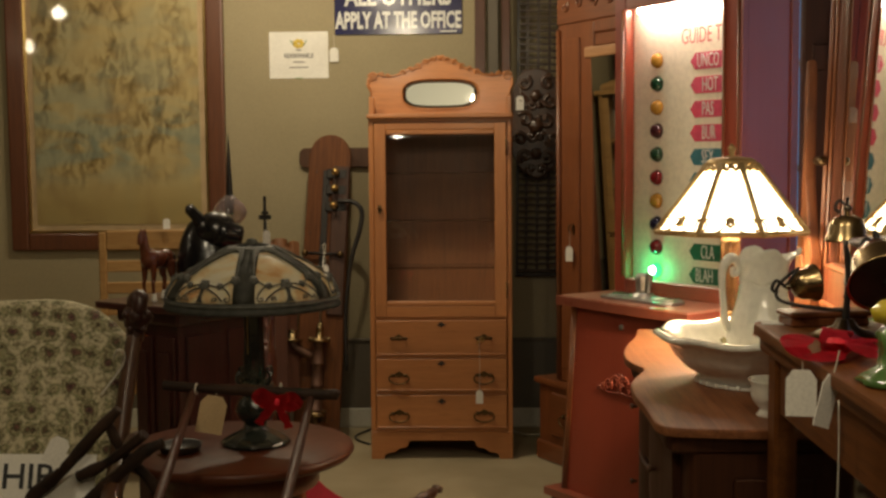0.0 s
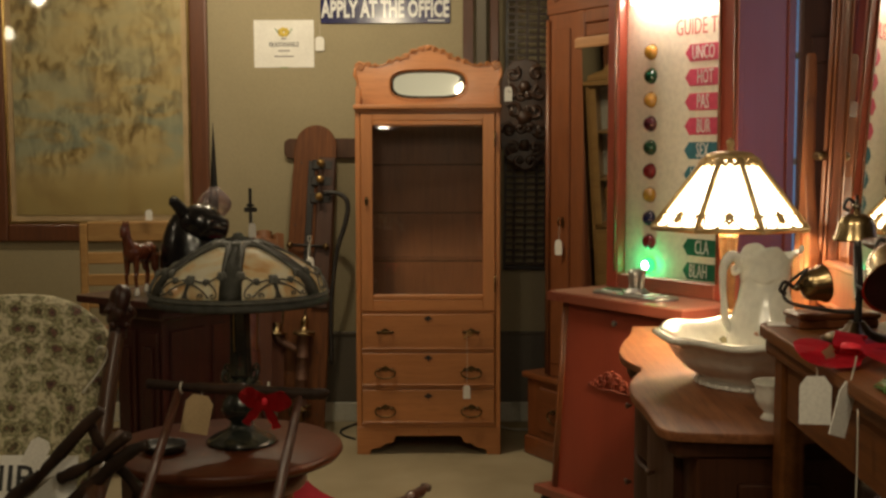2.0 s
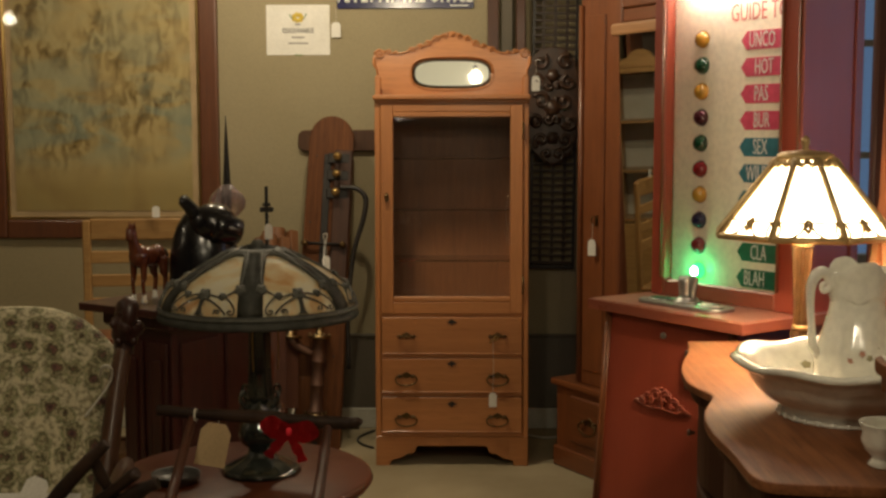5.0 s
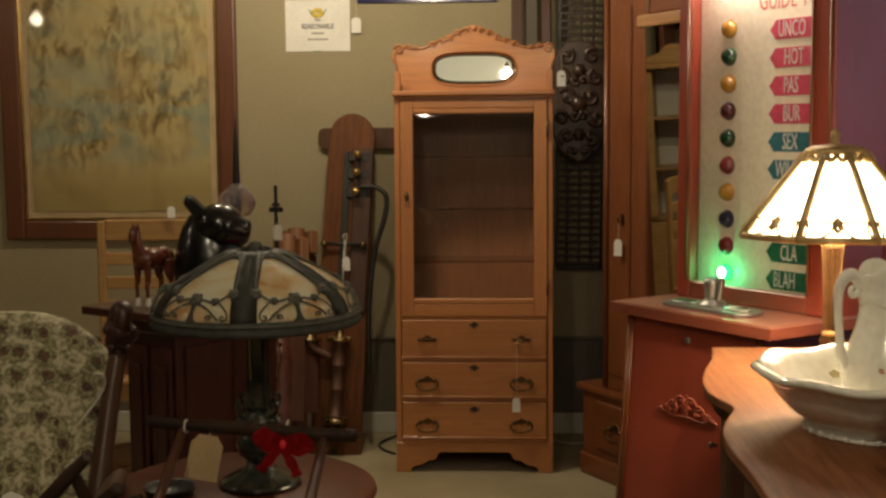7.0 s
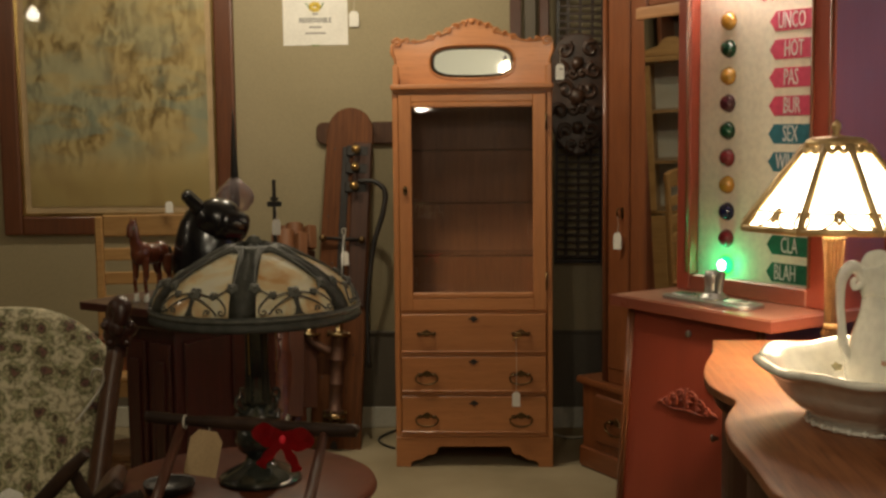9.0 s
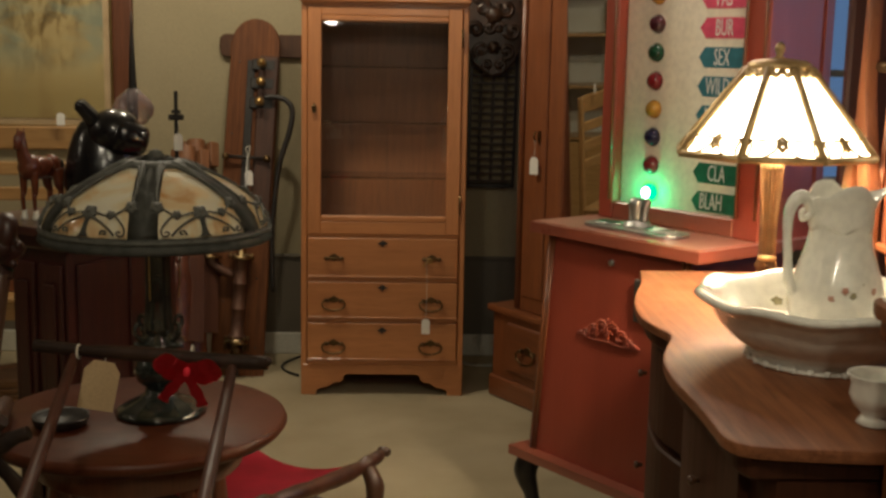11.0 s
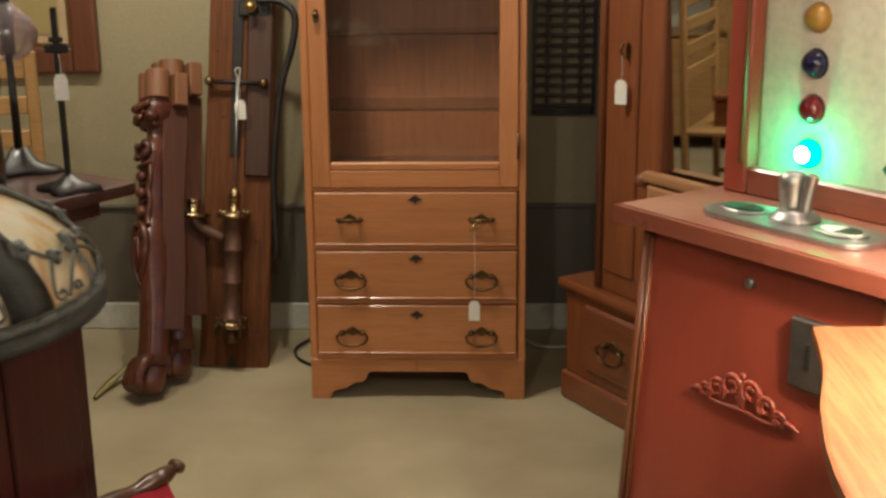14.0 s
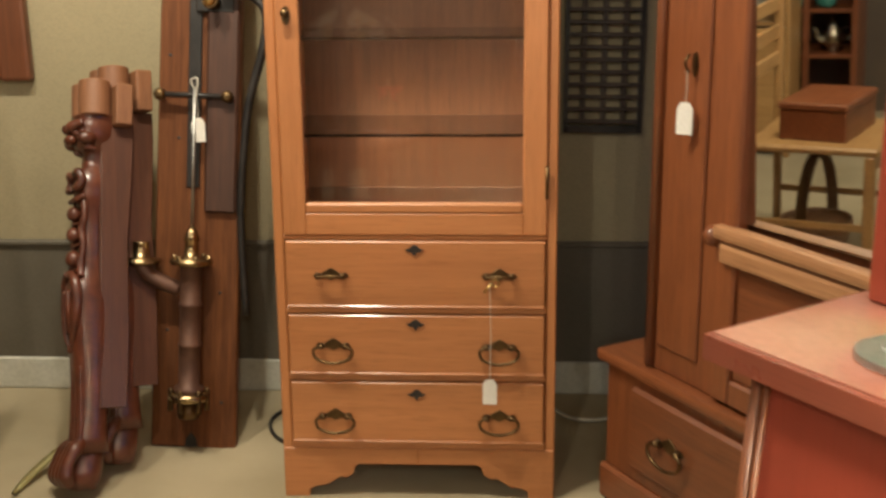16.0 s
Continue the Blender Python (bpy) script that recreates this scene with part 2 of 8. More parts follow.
def slag_glass():
    m, nt, b = nodes_of("caramel_slag_glass", 0.16, 0, 0.5)
    v = coords(nt, (6, 6, 1.6))
    n = noise_node(nt, v, 2.4, 3, 1.2)
    c = ramp(nt, n.outputs[0], [(0.28, (0.74, 0.42, 0.17)), (0.42, (0.88, 0.72, 0.44)), (0.54, (0.93, 0.88, 0.68)), (0.72, (0.95, 0.93, 0.82))])
    nt.links.new(c.outputs[0], b.inputs["Base Color"])
    tl = nt.nodes.new("ShaderNodeBsdfTranslucent")
    nt.links.new(c.outputs[0], tl.inputs["Color"])
    mx = nt.nodes.new("ShaderNodeMixShader")
    mx.inputs[0].default_value = 0.04
    nt.links.new(b.outputs[0], mx.inputs[1])
    nt.links.new(tl.outputs[0], mx.inputs[2])
    nt.links.new(mx.outputs[0], nt.nodes["Material Output"].inputs[0])
    return m


def floral_cloth():
    m, nt, b = nodes_of("floral_tapestry", 0.85)
    v = coords(nt, (1, 1, 1), "Object")
    vo = nt.nodes.new("ShaderNodeTexVoronoi")
    vo.inputs["Scale"].default_value = 21
    vo.inputs["Randomness"].default_value = 0.55
    nt.links.new(v, vo.inputs["Vector"])
    petals = noise_node(nt, v, 70, 3)
    add = nt.nodes.new("ShaderNodeMath")
    add.operation = "MULTIPLY_ADD"
    nt.links.new(petals.outputs[0], add.inputs[0])
    add.inputs[1].default_value = 0.62
    nt.links.new(vo.outputs["Distance"], add.inputs[2])
    c = ramp(nt, add.outputs[0], [(0.34, (0.055, 0.026, 0.030)), (0.44, (0.15, 0.072, 0.058)), (0.55, (0.085, 0.088, 0.042)), (0.64, (0.36, 0.32, 0.21)), (0.75, (0.18, 0.185, 0.10)), (0.88, (0.46, 0.42, 0.30))])
    vine = noise_node(nt, v, 95, 3)
    c2 = ramp(nt, vine.outputs[0], [(0.38, (0.50, 0.46, 0.36)), (0.50, (1.05, 1.02, 0.95)), (0.62, (1.3, 1.27, 1.15))])
    col = mixed(nt, c.outputs[0], c2.outputs[0], 0.85, "MULTIPLY")
    nt.links.new(col, b.inputs["Base Color"])
    bump(nt, b, noise_node(nt, v, 320, 2).outputs[0], 0.5, 0.002)
    return m


def landscape_print():
    """A faded print: cream sky, thin brown branches, blue-green distance."""
    m, nt, b = nodes_of("faded_landscape_print", 0.5, 0, 0.0)
    v = coords(nt)
    sep = nt.nodes.new("ShaderNodeSeparateXYZ")
    nt.links.new(v, sep.inputs[0])
    big = noise_node(nt, coords(nt, (1.6, 1, 1.0)), 2.2, 5, 0.5)
    c = ramp(nt, big.outputs[0], [(0.32, (0.33, 0.235, 0.10)), (0.48, (0.42, 0.32, 0.14)), (0.62, (0.39, 0.31, 0.145)), (0.75, (0.48, 0.385, 0.19))])
    clumps = ramp(nt, noise_node(nt, coords(nt, (2.2, 1, 2.0)), 2.0, 3, 0.3).outputs[0], [(0.34, (0, 0, 0)), (0.60, (1, 1, 1))])
    twigs = noise_node(nt, coords(nt, (9.0, 1, 5.0)), 2.4, 9, 0.7)
    t = ramp(nt, twigs.outputs[0], [(0.38, (0.36, 0.30, 0.20)), (0.48, (0.66, 0.60, 0.48)), (0.58, (1, 1, 1))])
    high = ramp(nt, sep.outputs[2], [(0.26, (0, 0, 0)), (0.42, (1, 1, 1))])
    mask = mixed(nt, clumps.outputs[0], high.outputs[0], 1.0, "MULTIPLY")
    col = mixed(nt, c.outputs[0], t.outputs[0], mask, "MULTIPLY")
    band = ramp(nt, sep.outputs[2], [(0.30, (0, 0, 0)), (0.42, (0.5, 0.5, 0.5)), (0.52, (0.62, 0.62, 0.62)), (0.64, (0.4, 0.4, 0.4)), (1.0, (0.2, 0.2, 0.2))])
    blue = ramp(nt, noise_node(nt, coords(nt, (2.0, 1, 5.5)), 1.8, 4, 0.4).outputs[0], [(0.44, (0, 0, 0)), (0.56, (1, 1, 1))])
    fac = mixed(nt, band.outputs[0], blue.outputs[0], 1.0, "MULTIPLY")
    col = mixed(nt, col, (0.20, 0.27, 0.21), fac)
    meadow = ramp(nt, sep.outputs[2], [(0.22, (0.80, 0.76, 0.64)), (0.34, (1, 1, 1))])
    col = mixed(nt, col, meadow.outputs[0], 1.0, "MULTIPLY")
    nt.links.new(col, b.inputs["Base Color"])
    return m


SLAG, FLORAL, PRINT = slag_glass(), floral_cloth(), landscape_print()


def jewel(name, col, rough=0.1):
    m, nt, b = nodes_of(name, rough, 0, 0.6)
    b.inputs["Base Color"].default_value = (*col, 1)
    b.inputs["Subsurface Weight"].default_value = 0.0
    return m


# ---------------------------------------------------------------- building helpers


def thing(name, m, label, category, group=""):
    ob = new(name)
    ob.empty_display_size = 0.05
    ob.matrix_world = m
    return tagged(ob, label, category, group)


def part(name, bm, mat, parent, label="", smooth=False, m=None):
    me = bpy.data.meshes.new(name)
    if smooth:
        for f in bm.faces:
            f.smooth = True
    bm.normal_update()
    bm.to_mesh(me)
    bm.free()
    me.materials.append(mat)
    ob = new(name, me)
    if parent is not None:
        ob.parent = parent
    if m is not None:
        ob.matrix_local = m
    return tagged(ob, label)


def structure(name, bm, mat, label, category):
    me = bpy.data.meshes.new(name)
    bm.normal_update()
    bm.to_mesh(me)
    bm.free()
    me.materials.append(mat)
    return tagged(new(name, me), label, category, kind="structure")


def box(x0, x1, y0, y1, z0, z1, bevel=0.0, bm=None, seg=1):
    own = bmesh.new()
    bmesh.ops.create_cube(own, size=1)
    for v in own.verts:
        v.co = Vector(((x0 + x1) / 2 + v.co.x * (x1 - x0), (y0 + y1) / 2 + v.co.y * (y1 - y0), (z0 + z1) / 2 + v.co.z * (z1 - z0)))
    if bevel:
        bmesh.ops.bevel(own, geom=own.edges[:], offset=bevel, segments=seg, affect="EDGES", profile=0.6)
    return joined(bm, own)


def joined(bm, own):
    if bm is None:
        return own
    me = bpy.data.meshes.new("tmp")
    own.to_mesh(me)
    own.free()
    bm.from_mesh(me)
    bpy.data.meshes.remove(me)
    return bm


def lathe(profile, seg=32, m=None, bm=None, flute=0, depth=0.0):
    """A turned body from (radius, height) pairs; flute: ripples round it."""
    own = bmesh.new()
    rings = []
    for r, z in profile:
        ring = []
        for k in range(seg):
            a = 2 * math.pi * k / seg
            rr = r * (1 + depth * math.cos(flute * a)) if flute else r
            ring.append(own.verts.new((max(rr, 1e-4) * math.cos(a), max(rr, 1e-4) * math.sin(a), z)))
        rings.append(ring)
    for p, q in zip(rings, rings[1:]):
        for k in range(seg):
            own.faces.new((p[k], p[(k + 1) % seg], q[(k + 1) % seg], q[k]))
    if profile[0][0] < 0.0005 or profile[0][0] > 0.0005:
        own.faces.new(rings[0][::-1])
    own.faces.new(rings[-1])
    if m is not None:
        bmesh.ops.transform(own, matrix=m, verts=own.verts)
    for f in own.faces:
        f.smooth = len(f.verts) == 4
    bmesh.ops.recalc_face_normals(own, faces=own.faces)
    return joined(bm, own)


def shell(profile, seg=32, flute=0, depth=0.0, m=None):
    """An open turned surface, no caps."""
    own = bmesh.new()
    rings = []
    for r, z in profile:
        rings.append([own.verts.new((r * (1 + depth * math.cos(flute * 2 * math.pi * k / seg)) * math.cos(2 * math.pi * k / seg), r * (1 + depth * math.cos(flute * 2 * math.pi * k / seg)) * math.sin(2 * math.pi * k / seg), z)) for k in range(seg)])
    for p, q in zip(rings, rings[1:]):
        for k in range(seg):
            f = own.faces.new((p[k], p[(k + 1) % seg], q[(k + 1) % seg], q[k]))
            f.smooth = True
    if m is not None:
        bmesh.ops.transform(own, matrix=m, verts=own.verts)
    return own


def spline(pts, n=8):
    """Points on a smooth curve through pts."""
    P = [Vector(p) for p in pts]
    if len(P) < 3:
        return P
    out = []
    for i in range(len(P) - 1):
        a, b, c, d = P[max(i - 1, 0)], P[i], P[i + 1], P[min(i + 2, len(P) - 1)]
        for k in range(n):
            t = k / n
            out.append(0.5 * ((2 * b) + (c - a) * t + (2 * a - 5 * b + 4 * c - d) * t * t + (3 * b - a - 3 * c + d) * t ** 3))
    out.append(P[-1])
    return out


def tube(pts, radius, seg=8, bm=None, smooth_n=6, rough=0.0):
    """A round bar along a curve; radius: one number or a list along pts."""
    P = spline(pts, smooth_n) if smooth_n else [Vector(p) for p in pts]
    own = bmesh.new()
    n = len(P)
    rad = radius if isinstance(radius, (list, tuple)) else [radius, radius]
    rings, up = [], None
    for i, p in enumerate(P):
        d = (P[min(i + 1, n - 1)] - P[max(i - 1, 0)]).normalized()
        if up is None:
            up = Vector((0, 0, 1)) if abs(d.z) < 0.9 else Vector((0, 1, 0))
        side = d.cross(up).normalized()
        up = side.cross(d).normalized()
        f = i / max(n - 1, 1) * (len(rad) - 1)
        k = min(int(f), len(rad) - 2)
        r = rad[k] + (rad[k + 1] - rad[k]) * (f - k)
        if rough:
            r *= 1 + rough * noise.noise(p * 40)
        rings.append([own.verts.new(p + r * (math.cos(2 * math.pi * j / seg) * side + math.sin(2 * math.pi * j / seg) * up)) for j in range(seg)])
    for a, b in zip(rings, rings[1:]):
        for j in range(seg):
            f = own.faces.new((a[j], a[(j + 1) % seg], b[(j + 1) % seg], b[j]))
            f.smooth = True
    own.faces.new(rings[0][::-1])
    own.faces.new(rings[-1])
    bmesh.ops.recalc_face_normals(own, faces=own.faces)
    return joined(bm, own)


def slab(outline, d0, d1, axis="y", bevel=0.0, bm=None, seg=1):
    """A flat board of any outline; outline in (x, z) for axis y, (x, y) for axis z, (y, z) for axis x."""
    own = bmesh.new()
    put = {"y": lambda a, b, d: (a, d, b), "z": lambda a, b, d: (a, b, d), "x": lambda a, b, d: (d, a, b)}[axis]
    vs = [own.verts.new(put(a, b, d0)) for a, b in outline]
    f = own.faces.new(vs)
    ext = bmesh.ops.extrude_face_region(own, geom=[f])
    delta = Vector(put(0, 0, d1 - d0))
    for g in ext["geom"]:
        if isinstance(g, bmesh.types.BMVert):
            g.co += delta
    bmesh.ops.recalc_face_normals(own, faces=own.faces)
    if bevel:
        rim = [e for e in own.edges if len(e.link_faces) == 2 and e.calc_face_angle(0) > 1.0 and any(len(q.verts) > 4 for q in e.link_faces)]
        bmesh.ops.bevel(own, geom=rim, offset=bevel, segments=seg, affect="EDGES", profile=0.7)
    return joined(bm, own)


def arc(cx, cy, r, a0, a1, n=12, ry=None):
    return [(cx + r * math.cos(radians(a0 + (a1 - a0) * k / n)), cy + (ry or r) * math.sin(radians(a0 + (a1 - a0) * k / n))) for k in range(n + 1)]


def rounded(x0, x1, z0, z1, r, n=5):
    return arc(x1 - r, z1 - r, r, 0, 90, n) + arc(x0 + r, z1 - r, r, 90, 180, n) + arc(x0 + r, z0 + r, r, 180, 270, n) + arc(x1 - r, z0 + r, r, 270, 360, n)


def frame_rect(x0, x1, z0, z1, w, y0, y1, bevel=0.004, axis="y"):
    """Four mitre-free bars round an opening."""
    bm = bmesh.new()
    for a in ((x0, x0 + w, z0, z1), (x1 - w, x1, z0, z1), (x0 + w, x1 - w, z0, z0 + w), (x0 + w, x1 - w, z1 - w, z1)):
        box(a[0], a[1], y0, y1, a[2], a[3], bevel, bm)
    return bm


def letters(text, size, m, mat, parent, name="lettering", depth=0.0008, stretch=1.0, align="CENTER", label="", thick=0.012):
    cu = bpy.data.curves.new("tmp_text", "FONT")
    cu.body, cu.size, cu.extrude, cu.align_x, cu.align_y = text, size, depth, align, "CENTER"
    cu.offset = size * thick
    cu.resolution_u = 2
    tmp = bpy.data.objects.new("tmp_text", cu)
    scene.collection.objects.link(tmp)
    bpy.context.view_layer.update()
    me = bpy.data.meshes.new_from_object(tmp)
    bpy.data.objects.remove(tmp)
    bpy.data.curves.remove(cu)
    me.name = name
    me.transform(Matrix.Diagonal((stretch, 1, 1, 1)))
    me.materials.clear()
    me.materials.append(mat)
    ob = new(name, me)
    ob.parent = parent
    ob.matrix_local = m
    return tagged(ob, label)


def carve(scrolls, r, bm=None, seg=6):
    """Raised scrollwork: a spiral for each (x, y, z, size, turn, sense) in the plane y."""
    bm = bm or bmesh.new()
    for x, y, z, size, turn, sense in scrolls:
        pts = []
        for k in range(14):
            a = turn + sense * k * 0.55
            q = size * (1 - k / 15)
            pts.append((x + q * math.cos(a), y, z + q * math.sin(a)))
        tube(pts, [r, r * 0.8, r * 1.2], seg, bm, 2)
    return bm


def loft(sections, n=20, power=0.75, m=None, bm=None):
    """A body of rounded cross-sections, each (z, half width, front y, back y)."""
    own = bmesh.new()
    rings = []
    for z, hx, yf, yb in sections:
        cy, hy = (yf + yb) / 2, (yb - yf) / 2
        ring = []
        for k in range(n):
            c, q = math.cos(2 * math.pi * k / n), math.sin(2 * math.pi * k / n)
            ring.append(own.verts.new((hx * math.copysign(abs(c) ** power, c), cy + hy * math.copysign(abs(q) ** power, q), z)))
        rings.append(ring)
    for p, q in zip(rings, rings[1:]):
        for k in range(n):
            own.faces.new((p[k], p[(k + 1) % n], q[(k + 1) % n], q[k])).smooth = True
    own.faces.new(rings[0][::-1])
    own.faces.new(rings[-1])
    if m is not None:
        bmesh.ops.transform(own, matrix=m, verts=own.verts)
    bmesh.ops.recalc_face_normals(own, faces=own.faces)
    return joined(bm, own)


def blob(bm, at, radii, tilt=(0, 0, 0), power=1.0, u=14, v=9):
    """A rounded lump; power below 1 squares it off."""
    own = bmesh.new()
    bmesh.ops.create_uvsphere(own, u_segments=u, v_segments=v, radius=1)
    for w in own.verts:
        w.co = Vector([math.copysign(abs(a) ** power, a) for a in w.co])
    for f in own.faces:
        f.smooth = True
    bmesh.ops.transform(own, matrix=pose(*at, *tilt) @ Matrix.Diagonal((*radii, 1)), verts=own.verts)
    return joined(bm, own)


def bevelled_sheet(outline, y_edge, y_face, y_back, inset):
    """A plate in the plane y whose front face slopes down towards its rim."""
    bm = bmesh.new()
    n = len(outline)
    cx, cz = sum(a for a, b in outline) / n, sum(b for a, b in outline) / n
    wx, wz = max(abs(a - cx) for a, b in outline), max(abs(b - cz) for a, b in outline)
    rim = [bm.verts.new((a, y_edge, b)) for a, b in outline]
    back = [bm.verts.new((a, y_back, b)) for a, b in outline]
    face = [bm.verts.new((cx + (a - cx) * (1 - inset / wx), y_face, cz + (b - cz) * (1 - inset / wz))) for a, b in outline]
    bm.faces.new(face)
    bm.faces.new(back[::-1])
    for k in range(n):
        j = (k + 1) % n
        bm.faces.new((rim[k], rim[j], face[j], face[k]))
        bm.faces.new((back[k], back[j], rim[j], rim[k]))
    bmesh.ops.recalc_face_normals(bm, faces=bm.faces)
    return bm


def price_tag(knot, drop, label, size=(0.022, 0.04), turn=0, mat=PAPER, lines=0, group="price tags"):
    """A card tag with cut corners on a loop of string."""
    t = thing("price_tag", pose(*knot, 0, 0, turn), label, "price tag", group)
    w, h = size
    out = [(-w / 2, -drop - h), (w / 2, -drop - h), (w / 2, -drop - h * 0.2), (w * 0.28, -drop), (-w * 0.28, -drop), (-w / 2, -drop - h * 0.2)]
    card = part("card", slab(out, -0.0008, 0.0008), mat, t)
    part("string", tube([(0, 0, 0), (0.002, 0.001, -drop * 0.5), (0, 0, -drop - h * 0.1)], 0.0009, 5, None, 4), STRING, t, "thin white string")
    for k in range(lines):
        z = -drop - h * (0.34 + 0.16 * k)
        part("pencil_line", box(-w * 0.34, w * (0.3 - 0.1 * (k % 2)), -0.0016, -0.0008, z - h * 0.02, z + h * 0.02), GREY_INK, card)
    return t

# ---------------------------------------------------------------- the room
X0, X1, Y0, Y1, H = -3.6, 2.4, -2.2, 5.13, 2.75
structure("floor", box(X0 - 0.1, X1 + 0.1, Y0 - 0.1, Y1 + 0.1, -0.1, 0), CARPET, "worn beige cut-pile carpet over the shop floor", "carpet")
structure("ceiling", box(X0 - 0.1, X1 + 0.1, Y0 - 0.1, Y1 + 0.1, H, H + 0.1), CEIL, "unseen ceiling, dim brown to cut bounced light", "ceiling")
north = bmesh.new()
WX0, WX1, WZ0, WZ1 = 1.42, 2.12, 0.75, 2.25
box(X0 - 0.1, WX0, Y1, Y1 + 0.12, 0, H, 0, north)
box(WX1, X1 + 0.1, Y1, Y1 + 0.12, 0, H, 0, north)
box(WX0, WX1, Y1, Y1 + 0.12, 0, WZ0, 0, north)
box(WX0, WX1, Y1, Y1 + 0.12, WZ1, H, 0, north)
structure("wall_north", north, WALL, "olive-beige painted wall behind the furniture, with a window opening", "wall")
structure("wall_west", box(X0 - 0.12, X0, Y0, Y1, 0, H), LOW_BOUNCE, "out-of-view side wall, dark brown to cut bounced light", "wall")
structure("wall_south", box(X0, X1, Y0 - 0.12, Y0, 0, H), LOW_BOUNCE, "unseen shop-front wall, dark brown to cut bounced light", "wall")
east = bmesh.new()
box(X1, X1 + 0.12, Y0, 1.9, 0, H, 0, east)
box(X1, X1 + 0.12, 3.3, Y1, 0, H, 0, east)
box(X1, X1 + 0.12, 1.9, 3.3, 0, 0.8, 0, east)
box(X1, X1 + 0.12, 1.9, 3.3, 2.2, H, 0, east)
structure("wall_east", east, LOW_BOUNCE, "unseen wall with a window opening, dark brown to cut bounced light", "wall")
structure("wainscot", box(X0, X1, Y1 - 0.008, Y1, 0.094, 0.425), DADO, "grey-brown painted lower wall", "wainscot")
structure("chair_rail", box(X0, X1, Y1 - 0.02, Y1, 0.425, 0.44, 0.004), DADO, "thin grey-brown rail along the wall", "trim")
structure("baseboard", box(X0, X1, Y1 - 0.016, Y1, 0, 0.094, 0.004), OFFWHITE, "off-white painted skirting board", "baseboard")
def shop_window(name, m, w, h, label):
    win = tagged(new(name), label, "window", kind="structure")
    win.matrix_world = m
    part("window_frame", box(-w / 2, -w / 2 + 0.05, 0.01, 0.1, 0, h, 0.003), OFFWHITE, win)
    part("window_frame", box(w / 2 - 0.05, w / 2, 0.01, 0.1, 0, h, 0.003), OFFWHITE, win)
    part("window_head", box(-w / 2 + 0.05, w / 2 - 0.05, 0.01, 0.1, h - 0.05, h, 0.003), OFFWHITE, win)
    part("window_sill", box(-w / 2 + 0.05, w / 2 - 0.05, 0.01, 0.1, 0, 0.05, 0.003), OFFWHITE, win)
    for k in (1, 2):
        part("glazing_bar", box(-w / 2 + 0.05, w / 2 - 0.05, 0.03, 0.06, h * k / 3 - 0.015, h * k / 3 + 0.015), OFFWHITE, win)
    part("pane", box(-w / 2 + 0.05, w / 2 - 0.05, 0.064, 0.068, 0.05, h - 0.05), PANE, win).visible_shadow = False


shop_window("window_1", pose((WX0 + WX1) / 2, Y1, WZ0), WX1 - WX0, WZ1 - WZ0, "tall window with blue evening daylight behind it")
shop_window("window_2", pose(X1, 2.6, 0.8, 0, 0, -90), 1.4, 1.4, "shop window with blue evening daylight")
structure("backdrop", box(0.6, X1 + 0.9, Y1 + 0.6, Y1 + 0.62, 0.2, 2.9), SKY_BLUE, "plain blue dusk light outside the window", "backdrop")
structure("backdrop", box(X1 + 0.6, X1 + 0.62, 1.2, 4.0, 0.2, 2.9), SKY_EAST, "plain blue dusk light outside the shop window", "backdrop")

for p in SHOP_LAMPS:
    g = thing("ceiling_lamp", pose(p[0], p[1], p[2]), "small bare globe lamp hanging from the ceiling", "ceiling lamp", "shop ceiling lamps")
    part("bulb", lathe([(0.001, -0.045), (0.025, -0.038), (0.035, -0.015), (0.03, 0.01), (0.015, 0.03), (0.012, 0.05)], 16), SHOP_GLOBE, g, "lit bulb").visible_shadow = False
    part("socket", lathe([(0.014, 0.05), (0.02, 0.055), (0.02, 0.09), (0.006, 0.1)], 12), IRON, g).visible_shadow = False
    part("cord", tube([(0, 0, 0.1), (0, 0, H - p[2])], 0.003, 6, None, 0), IRON, g)

# Unseen glow that the oval mirror implies; the transom itself is made up.
tr = tagged(new("mirror_fill_panel"), "added pale glowing panel, shaped as a transom, for the crest mirror to reflect", "window", kind="structure")
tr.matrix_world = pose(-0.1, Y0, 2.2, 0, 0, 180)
part("frosted_pane", box(-1.4, 1.4, -0.012, -0.004, 0.04, 0.46), MIRROR_FILL, tr, "added pale glowing pane")
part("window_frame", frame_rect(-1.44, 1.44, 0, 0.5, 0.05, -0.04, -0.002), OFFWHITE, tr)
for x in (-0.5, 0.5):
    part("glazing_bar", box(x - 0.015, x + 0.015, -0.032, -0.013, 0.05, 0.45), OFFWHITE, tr)

